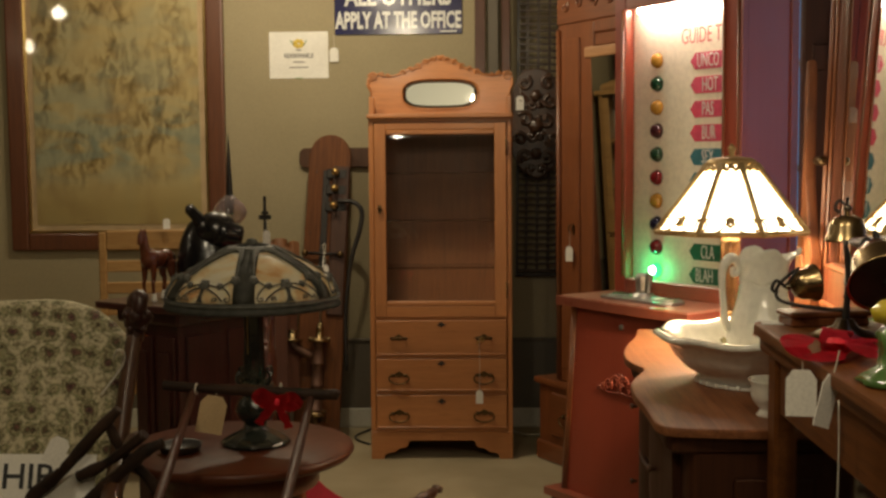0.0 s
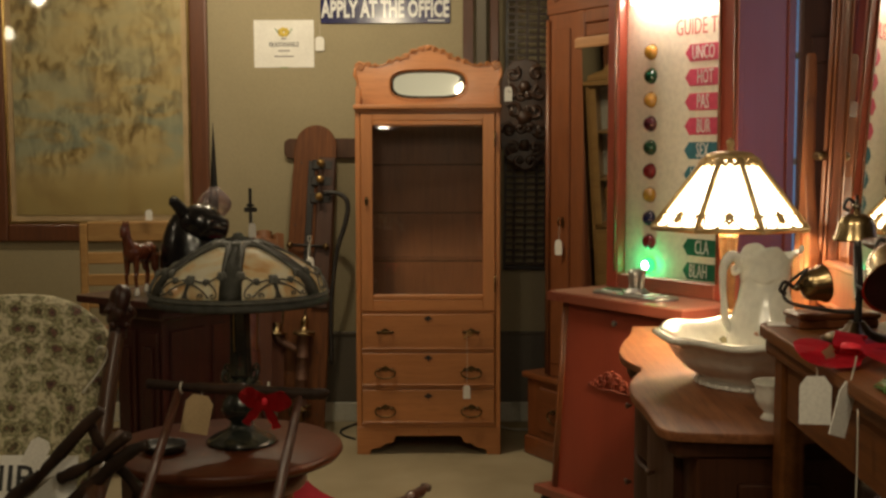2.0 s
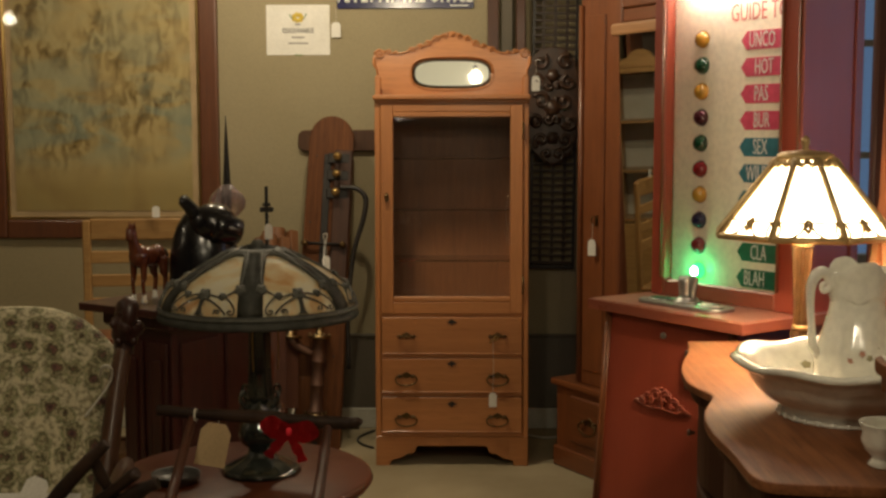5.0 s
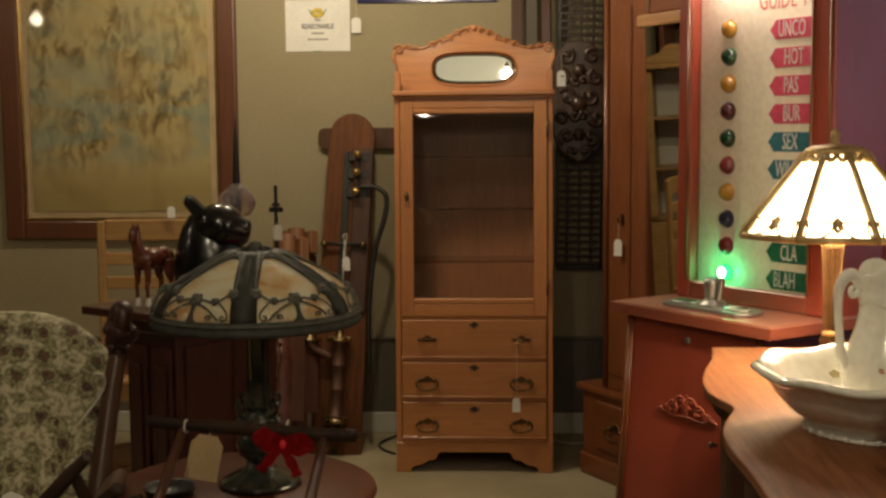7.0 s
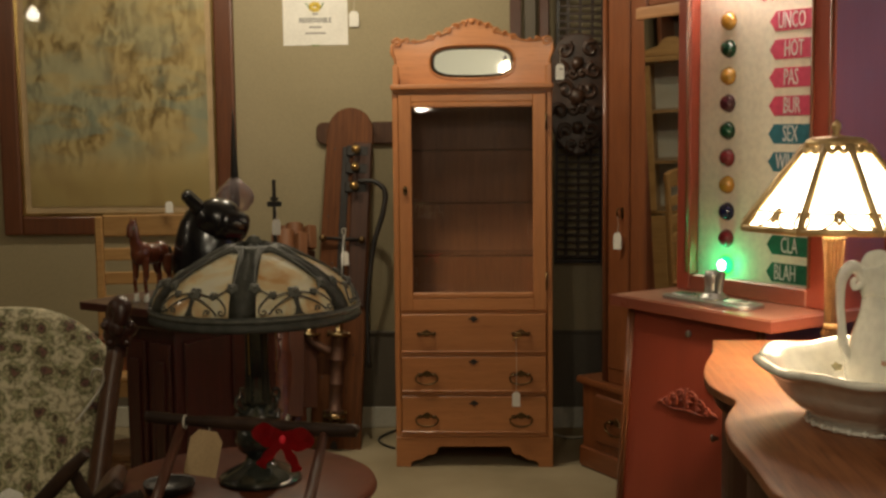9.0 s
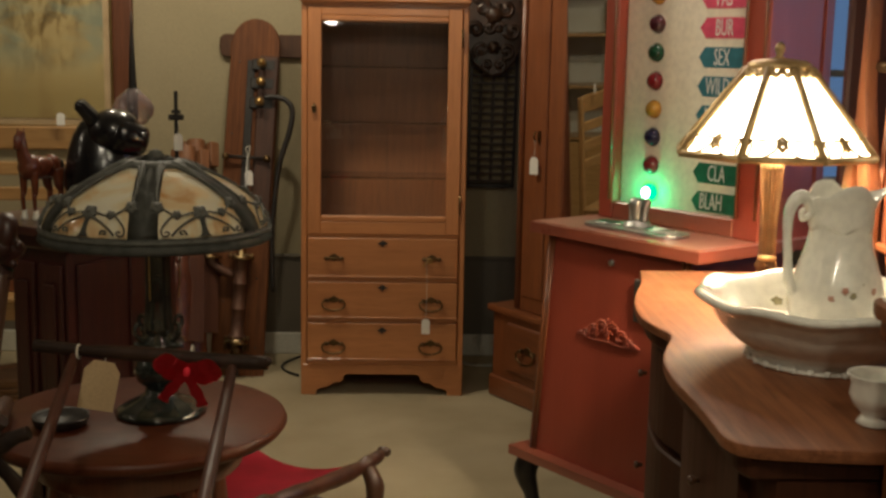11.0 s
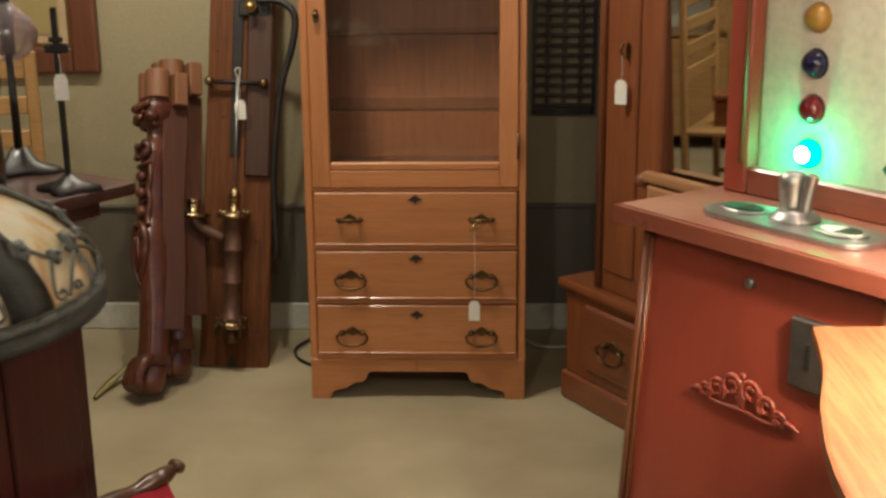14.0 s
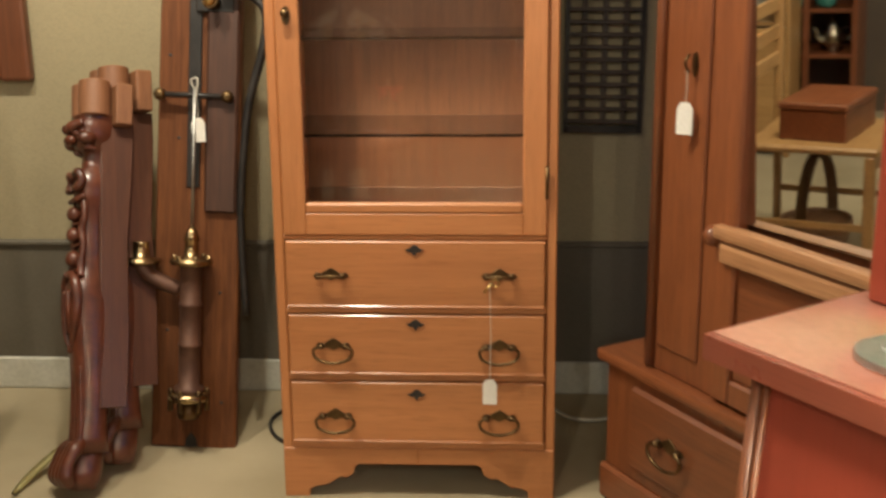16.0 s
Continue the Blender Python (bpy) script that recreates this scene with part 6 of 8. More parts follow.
# ---------------------------------------------------------------- rustic pull cart handle in front of the table
def pull_handle():
    c = thing("rustic_sled_handle", pose(0, 0, 0), "old sled handle of bent shafts with a bark-covered twig crossbar", "sled handle")
    part("crossbar", tube([(-0.585, 2.172, 0.783), (-0.48, 2.155, 0.778), (-0.36, 2.135, 0.777), (-0.25, 2.115, 0.773), (-0.162, 2.104, 0.773)], [0.013, 0.0115, 0.013, 0.0125, 0.014, 0.011], 10, None, 6, 0.25), TWIG, c, "bark-covered twig crossbar")
    part("twig_stub", tube([(-0.185, 2.106, 0.772), (-0.165, 2.095, 0.775), (-0.158, 2.09, 0.783)], [0.010, 0.006], 7, None, 3, 0.2), TWIG, c)
    for a, b in ((SHAFT_L[0], SHAFT_L[1]), (SHAFT_R[0], SHAFT_R[1])):
        A, B = Vector(a), Vector(b)
        d = B - A
        low = B + d * 0.75 + Vector((0, 0, -0.02))
        end = Vector((low.x - 0.01, low.y - 0.34, 0.02))
        part("shaft", tube([A, A.lerp(B, 0.5), B, low, low.lerp(end, 0.55) + Vector((0, -0.07, 0.06)), end], [0.009, 0.0105, 0.011, 0.011, 0.011], 10), BENT, c, "bent wooden shaft")
    for x in (-0.50, -0.30):
        part("lashing", tube([(x, 2.145 + 0.013 * math.cos(q), 0.779 + 0.013 * math.sin(q)) for q in [j * math.pi / 6 for j in range(13)]], 0.002, 5, None, 0), STRING, c)


SHAFT_L = ((-0.51, 2.165, 0.772), (-0.455, 1.62, 0.655))
SHAFT_R = ((-0.225, 2.112, 0.765), (-0.196, 1.62, 0.70))
pull_handle()
ribbon_bow(pose(-0.302, 2.098, 0.757, 0, 8, 0), 0.07, "red velvet bow tied to the twig crossbar")
price_tag((-0.452, 2.14, 0.775), 0.012, "large blank tan card tag on the twig crossbar", (0.062, 0.09), 10, TAN_CARD).rotation_euler.y = radians(12)

# ---------------------------------------------------------------- low sling stool in crimson velvet
RAILWOOD = mottled("worn_carved_rail", (0.045, 0.016, 0.008), (0.088, 0.032, 0.015), 20, 0.3, 0, 0.4, 0.3, 70)


def sling_stool():
    s = thing("sling_stool", pose(0, 0, 0), "low curule stool with a crimson velvet sling and scrolled rails", "stool")
    A, B, C, D = Vector((0.03, 3.07, 0.275)), Vector((-0.425, 3.47, 0.275)), Vector((-0.29, 2.70, 0.275)), Vector((-0.745, 3.10, 0.275))
    for p, q in ((A, C), (B, D)):
        dd = (q - p)
        pts = [p + Vector((0, 0, 0.0)), p + dd * 0.08 + Vector((0, 0, -0.012)), p + dd * 0.3 + Vector((0, 0, -0.025)), p + dd * 0.7 + Vector((0, 0, -0.025)), p + dd * 0.92 + Vector((0, 0, -0.012)), q]
        part("rail", tube(pts, [0.008, 0.012, 0.016, 0.021, 0.017, 0.023, 0.019, 0.023, 0.017, 0.021, 0.016, 0.012, 0.008], 12, None, 8, 0.25), RAILWOOD, s, "carved lumpy wooden rail")
        for e in (p, q):
            part("scroll", lathe([(0.001, -0.018), (0.011, -0.015), (0.014, 0), (0.011, 0.015), (0.001, 0.018)], 14, Matrix.Translation(e) @ Vector((B - A)).to_track_quat("Z", "Y").to_matrix().to_4x4()), WALNUT, s)
    n = 12
    bm = bmesh.new()
    rows = []
    for i in range(n + 1):
        u = i / n
        row = []
        for j in range(7):
            v = 0.06 + 0.88 * j / 6
            p = A.lerp(C, v).lerp(B.lerp(D, v), u)
            sag = -0.075 * (1 - (2 * u - 1) ** 2) - 0.012
            pinch = 0.05 * (1 - (2 * u - 1) ** 2) * (1 - 2 * v)
            row.append(bm.verts.new(p + (C - A).normalized() * pinch + Vector((0, 0, sag))))
        rows.append(row)
    for p, q in zip(rows, rows[1:]):
        for j in range(6):
            bm.faces.new((p[j], p[j + 1], q[j + 1], q[j])).smooth = True
    bmesh.ops.solidify(bm, geom=bm.faces[:], thickness=0.012)
    part("sling", bm, VELVET, s, "crimson velvet sling seat")
    for p, q in ((A.lerp(C, 0.14), B.lerp(D, 0.14)), (A.lerp(C, 0.86), B.lerp(D, 0.86))):
        for a, b in ((p, q), (q, p)):
            out = (a - b).normalized() * 0.035
            part("leg", tube([a + Vector((0, 0, -0.02)), a + out * 0.9 + Vector((0, 0, -0.07)), a + out * 0.6 + Vector((0, 0, -0.14)), Vector((a.x - out.x * 0.4, a.y - out.y * 0.4, 0.06)), Vector((a.x + out.x * 0.8, a.y + out.y * 0.8, 0.02))], [0.018, 0.025, 0.021, 0.016, 0.02], 10), WALNUT, s, "dark curved leg")
        low = p.lerp(q, 0.5)
        part("stretcher", tube([Vector((p.x, p.y, 0.10)), Vector((low.x, low.y, 0.12)), Vector((q.x, q.y, 0.10))], 0.011, 8), WALNUT, s)


sling_stool()

# ---------------------------------------------------------------- dark red corner cabinet with curios
UX, VX = Vector((-0.85, 0.527, 0)), Vector((-0.527, -0.85, 0))
RC = Vector((-0.445, 3.44, 0))
def red_cabinet():
    c = thing("red_cabinet", pose(RC.x, RC.y, 0, 0, 0, math.degrees(math.atan2(UX.y, UX.x))), "dark red panelled wooden cabinet with a moulded top", "cabinet")
    W, D = 0.38, 0.58
    part("top", slab(rounded(-0.0, W, 0.0, D, 0.02), 0.845, 0.868, "z", 0.006, None, 2), RED_CAB, c, "moulded red top")
    part("body", box(0.09, W - 0.09, 0.09, D - 0.09, 0.0, 0.80, 0.003), RED_CAB, c)
    part("neck_moulding", box(0.05, W - 0.05, 0.05, D - 0.05, 0.80, 0.8445, 0.008), RED_CAB, c)
    part("plinth", box(0.075, W - 0.075, 0.075, D - 0.075, 0, 0.08, 0.006), RED_CAB, c)
    for y0, y1 in ((0.12, 0.275), (0.305, 0.46)):
        part("side_panel", box(0.082, 0.09, y0, y1, 0.12, 0.76, 0.004), RED_CAB, c)
    for x0, x1 in ((0.10, 0.18), (0.20, 0.28)):
        dd = part("door_panel", box(x0, x1, D - 0.09, D - 0.080, 0.12, 0.76, 0.004), RED_CAB, c)
        part("raised_field", box(x0 + 0.018, x1 - 0.018, D - 0.080, D - 0.074, 0.17, 0.71, 0.005), RED_CAB, dd)


red_cabinet()
CT = 0.868
def horse():
    h = thing("horse_figurine", pose(-0.868, 3.18, CT, 0, 0, 160) @ Matrix.Scale(0.96, 4), "glossy brown toy horse figurine with white socks", "figurine")
    bm = bmesh.new()
    def ball(x, y, z, rx, ry, rz):
        own = bmesh.new()
        bmesh.ops.create_uvsphere(own, u_segments=16, v_segments=10, radius=1)
        for v in own.verts:
            v.co = Vector((x + v.co.x * rx, y + v.co.y * ry, z + v.co.z * rz))
        joined(bm, own)
    ball(0, 0.0, 0.135, 0.028, 0.062, 0.032)
    ball(0, 0.045, 0.140, 0.03, 0.034, 0.036)
    ball(0, -0.045, 0.135, 0.026, 0.03, 0.034)
    tube([(0, 0.055, 0.145), (0, 0.072, 0.182), (0, 0.076, 0.222)], [0.024, 0.016, 0.012], 10, bm)
    tube([(0, 0.074, 0.230), (0, 0.088, 0.218), (0, 0.096, 0.190)], [0.012, 0.012, 0.008], 10, bm)
    for s in (-1, 1):
        tube([(s * 0.008, 0.078, 0.228), (s * 0.010, 0.076, 0.246)], [0.005, 0.001], 6, bm, 0)
        tube([(s * 0.017, 0.05, 0.13), (s * 0.018, 0.05, 0.075), (s * 0.018, 0.055, 0.06), (s * 0.018, 0.05, 0.012)], [0.013, 0.008, 0.0058, 0.005], 8, bm)
        tube([(s * 0.017, -0.05, 0.13), (s * 0.018, -0.052, 0.085), (s * 0.018, -0.062, 0.065), (s * 0.018, -0.055, 0.012)], [0.019, 0.012, 0.008, 0.006], 8, bm)
    part("horse_body", bm, HORSE, h, "", True)
    for s in (-1, 1):
        for y in (0.05, -0.055):
            part("sock", lathe([(0.010, 0), (0.009, 0.008), (0.0068, 0.014), (0.0065, 0.026)], 10, pose(s * 0.018, y, 0)), CERAMIC, h, "white painted sock")
    part("tail", tube([(0, -0.07, 0.15), (0, -0.09, 0.135), (0, -0.092, 0.08), (0, -0.086, 0.05)], [0.008, 0.010, 0.003], 8), IRON, h, "black tail")
    part("mane", tube([(0, 0.062, 0.175), (0, 0.07, 0.205), (0, 0.082, 0.225)], [0.010, 0.009, 0.004], 8), IRON, h, "black mane")


HORSE = mottled("glossy_bay_brown", (0.09, 0.022, 0.010), (0.15, 0.04, 0.018), 20, 0.22, 0, 0.4, 0.05, 80)
horse()


def animal_bust():
    bm = bmesh.new()
    def ball(x, y, z, rx, ry, rz, tilt=0.0):
        own = bmesh.new()
        bmesh.ops.create_uvsphere(own, u_segments=24, v_segments=16, radius=1)
        bmesh.ops.transform(own, matrix=Matrix.Translation((x, y, z)) @ pose(0, 0, 0, 0, tilt, 0) @ Matrix.Diagonal((rx, ry, rz, 1)), verts=own.verts)
        joined(bm, own)
    # hunched back and shoulders, sloping up to the neck
    loft([(0.0, 0.098, -0.082, 0.082), (0.06, 0.102, -0.086, 0.086), (0.12, 0.100, -0.084, 0.086), (0.175, 0.092, -0.074, 0.082), (0.215, 0.078, -0.060, 0.074), (0.245, 0.060, -0.044, 0.060), (0.262, 0.040, -0.026, 0.044), (0.270, 0.012, -0.004, 0.016)], 30, 0.92, pose(0.0, 0, 0), bm)
    # lowered head: skull, cheeks, tapering muzzle and brow
    ball(0.030, -0.030, 0.222, 0.070, 0.062, 0.062, 10)
    loft([(0.0, 0.058, -0.055, 0.055), (0.030, 0.050, -0.052, 0.050), (0.050, 0.042, -0.044, 0.042), (0.066, 0.038, -0.038, 0.038), (0.078, 0.034, -0.034, 0.034), (0.084, 0.022, -0.022, 0.022), (0.086, 0.004, -0.004, 0.004)], 24, 0.9, pose(0.030, -0.040, 0.218, 0, 104), bm)
    ball(0.050, -0.062, 0.246, 0.022, 0.018, 0.013, 18)
    ball(0.100, -0.070, 0.216, 0.014, 0.012, 0.009, 20)
    for e in (-1, 1):
        tube([(-0.022, e * 0.036 - 0.008, 0.252), (-0.042, e * 0.042 - 0.008, 0.276), (-0.058, e * 0.046 - 0.008, 0.294), (-0.060, e * 0.046 - 0.008, 0.296)], [0.021, 0.017, 0.015, 0.006], 12, bm)
    me = bpy.data.meshes.new("animal_head_bust")
    for f in bm.faces:
        f.smooth = True
    bm.to_mesh(me)
    bm.free()
    me.materials.append(BLACK_GLOSS)
    ob = tagged(new("animal_head_bust", me), "glossy black glazed animal-head bust with pricked ears", "bust")
    ob.matrix_world = pose(-0.712, 3.215, CT, 0, 0, 12)


animal_bust()


def lightning_rod():
    r = thing("lightning_rod", pose(-0.705, 3.53, CT), "iron lightning rod with a lilac glass ball on a stand", "lightning rod")
    part("foot", lathe([(0.065, 0), (0.06, 0.01), (0.03, 0.02), (0.012, 0.05)], 20, None, None, 3, 0.35), IRON, r)
    part("rod", tube([(0, 0, 0.03), (0, 0, 0.24)], [0.009, 0.007], 8, None, 0), IRON, r)
    part("glass_ball", lathe([(0.012, 0.215), (0.035, 0.225), (0.055, 0.25), (0.058, 0.27), (0.048, 0.292), (0.026, 0.312), (0.014, 0.325)], 28, None, None, 8, 0.03), BALL_GLASS, r, "lilac glass ball")
    part("spike", tube([(0, 0, 0.24), (0, 0, 0.33), (0, 0, 0.44), (0, 0, 0.54)], [0.011, 0.012, 0.007, 0.001], 8, None, 0), IRON, r, "iron spike")


lightning_rod()


def cross_stand():
    c = thing("iron_cross_stand", pose(-0.552, 3.365, CT), "slim black iron cross on a small cast base", "iron stand")
    part("foot", lathe([(0.05, 0), (0.046, 0.01), (0.02, 0.018), (0.006, 0.03)], 16, None, None, 4, 0.25), IRON, c)
    part("upright", box(-0.005, 0.005, -0.004, 0.004, 0.02, 0.325, 0.001), IRON, c)
    part("crossbar", box(-0.021, 0.021, -0.006, 0.006, 0.246, 0.262, 0.003), IRON, c)
    part("small_bar", box(-0.012, 0.012, -0.005, 0.005, 0.264, 0.274, 0.002), IRON, c)


cross_stand()
price_tag((-0.545, 3.352, CT + 0.245), 0.035, "small white price tag hanging from the iron cross", (0.024, 0.046), 10)
# ---------------------------------------------------------------- slat-back oak chair
def slat_chair():
    c = thing("slat_back_chair", pose(-1.27, 4.53, 0, 0, 0, 6), "yellow oak slat-back chair with a plank seat", "chair")
    for s in (-1, 1):
        part("back_post", box(s * 0.205 - 0.016, s * 0.205 + 0.016, -0.012, 0.014, 0.0, 1.005, 0.005), YELLOW, c)
        part("front_leg", box(s * 0.205 - 0.017, s * 0.205 + 0.017, -0.42, -0.386, 0.0, 0.43, 0.004), YELLOW, c)
        part("side_stretcher", box(s * 0.205 - 0.008, s * 0.205 + 0.008, -0.386, -0.012, 0.18, 0.2), YELLOW, c)
    part("top_rail", box(-0.19, 0.19, -0.008, 0.010, 0.925, 1.012, 0.006), YELLOW, c, "broad top rail")
    for z in (0.83, 0.735, 0.64):
        part("slat", box(-0.19, 0.19, -0.006, 0.006, z, z + 0.05, 0.004), YELLOW, c)
    part("seat", box(-0.22, 0.22, -0.43, 0.0, 0.43, 0.455, 0.008), YELLOW, c)
    part("seat_rail", box(-0.19, 0.19, -0.41, -0.395, 0.37, 0.43), YELLOW, c)


slat_chair()
price_tag((-1.19, 4.508, 1.012), -0.05, "small white tag tucked on the chair's top rail", (0.03, 0.045))

wb = thing("wooden_box", pose(-1.25, 4.31, 0.455, 0, 0, 12), "brown lidded wooden box on the slat-back chair's seat", "box")
part("body", box(-0.15, 0.15, -0.11, 0.11, 0, 0.10, 0.004), CHERRY_X, wb)
part("lid", box(-0.155, 0.155, -0.115, 0.115, 0.102, 0.125, 0.005), CHERRY_X, wb)

def hutch():
    h = thing("open_hutch", pose(-3.2, 4.74, 0, 0, 0, 90), "tall brown wooden open hutch with curios on its shelves", "hutch")
    HW = 0.31
    part("back", box(-HW, HW, 0.28, 0.30, 0.05, 1.9), LOW_BOUNCE, h)
    for s in (-1, 1):
        part("side", box(s * HW - 0.014, s * HW + 0.014, -0.1, 0.279, 0.0, 1.9, 0.003), CHERRY, h)
    part("middle_post", box(-0.10, -0.072, -0.1, -0.075, 0.0, 1.88, 0.003), CHERRY, h)
    for z in (0.1, 0.36, 0.578, 0.80, 1.05, 1.30, 1.60, 1.88):
        part("shelf", box(-HW + 0.015, HW - 0.015, -0.072, 0.279, z, z + 0.018, 0.002), CHERRY, h)
    part("crest", slab([(-0.33, 1.901), (0.33, 1.901), (0.31, 1.95), (0.2, 1.98), (0.0, 2.04), (-0.2, 1.98), (-0.31, 1.95)], -0.1, -0.07, "y", 0.004), CHERRY, h)


hutch()
TEAL = mottled("teal_glaze", (0.03, 0.16, 0.13), (0.06, 0.26, 0.21), 14, 0.2, 0, 0.5)
sv = thing("silver_teapot", pose(-3.22, 4.54, 0.378, 0, 0, 60), "small bright silver teapot on the hutch shelf", "teapot")
part("pot", lathe([(0.03, 0), (0.034, 0.005), (0.026, 0.014), (0.05, 0.04), (0.06, 0.07), (0.052, 0.10), (0.034, 0.118), (0.036, 0.124), (0.02, 0.14), (0.006, 0.148), (0.009, 0.158), (0.001, 0.165)], 28, None, None, 10, 0.04), SILVER, sv)
part("spout", tube([(0.05, 0, 0.055), (0.08, 0, 0.075), (0.088, 0, 0.11), (0.102, 0, 0.122)], [0.014, 0.010, 0.008, 0.006], 10), SILVER, sv)
part("handle", tube([(-0.045, 0, 0.105), (-0.085, 0, 0.11), (-0.092, 0, 0.07), (-0.055, 0, 0.045)], 0.006, 8), SILVER, sv)
for y, w in ((4.72, 0.045), (4.575, 0.05)):
    jr = thing("teal_jar", pose(-3.2, y, 0.596), "squat teal glazed jar on the hutch shelf", "jar", "teal jars")
    part("jar_body", lathe([(w * 0.7, 0), (w, 0.02), (w * 1.05, 0.07), (w * 0.8, 0.12), (w * 0.55, 0.135), (w * 0.62, 0.15), (w * 0.5, 0.15)], 24), TEAL, jr)


def splint_basket():
    b = thing("splint_basket", pose(-1.33, 4.35, 0, 0, 0, 20), "round woven splint basket with a broad hoop handle", "basket")
    for k in range(5):
        r, z = 0.088 + 0.0055 * k, 0.008 + 0.021 * k
        part("weaver", lathe([(r, z), (r + 0.006, z + 0.002), (r + 0.009, z + 0.017), (r + 0.002, z + 0.019)], 36, None, None, 18, 0.02), SPLINT, b)
    part("floor", lathe([(0.001, 0.004), (0.09, 0.004), (0.092, 0.010), (0.001, 0.010)], 28), SPLINT, b)
    rim = shell([(0.112, 0.108), (0.121, 0.108), (0.122, 0.126), (0.112, 0.126), (0.112, 0.108)], 40)
    part("rim", rim, SPLINT, b, "pale hoop rim")
    hb = bmesh.new()
    prev = None
    for k in range(25):
        a = math.pi * k / 24
        x, z = 0.116 * math.cos(a), 0.11 + 0.25 * math.sin(a)
        now = [hb.verts.new((x, e * 0.022, z)) for e in (-1, 1)]
        if prev:
            hb.faces.new((prev[0], prev[1], now[1], now[0])).smooth = True
        prev = now
    bmesh.ops.solidify(hb, geom=hb.faces[:], thickness=0.004)
    part("handle", hb, SPLINT, b, "broad bent hoop handle")


SPLINT = wood("tan_splint", (0.34, 0.19, 0.09), (0.20, 0.10, 0.045), "x", 0.55, 0.05)
splint_basket()


def crested_cupboard():
    c = thing("crested_cupboard", pose(-2.75, 4.86, 0, 0, 0, 90), "narrow yellow oak cupboard with a glazed door and an arched crest", "cupboard")
    for s in (-1, 1):
        part("side", box(s * 0.2 - 0.011, s * 0.2 + 0.011, -0.15, 0.16, 0.0, 1.56, 0.003), YELLOW, c)
        part("door_stile", box(s * 0.165 - 0.023, s * 0.165 + 0.023, -0.16, -0.14, 0.62, 1.54, 0.003), YELLOW, c)
    part("back", box(-0.188, 0.188, 0.14, 0.16, 0.05, 1.55), OFFWHITE, c)
    part("cornice", box(-0.235, 0.235, -0.18, 0.16, 1.561, 1.592, 0.008, None, 2), YELLOW, c)
    part("crest", slab([(-0.2, 1.593), (0.2, 1.593), (0.19, 1.63), (0.12, 1.65)] + arc(0, 1.64, 0.09, 15, 165, 8, 0.07) + [(-0.12, 1.65), (-0.19, 1.63)], -0.15, -0.125, "y", 0.004), YELLOW, c, "arched crest board")
    for z in (0.60, 0.92, 1.24):
        part("shelf", box(-0.188, 0.188, -0.138, 0.139, z, z + 0.016), YELLOW, c)
    part("lower_door", box(-0.188, 0.188, -0.16, -0.14, 0.08, 0.59, 0.004), YELLOW, c)
    part("pane", box(-0.142, 0.142, -0.152, -0.148, 0.63, 1.53), PANE, c, "glass pane").visible_shadow = False


crested_cupboard()

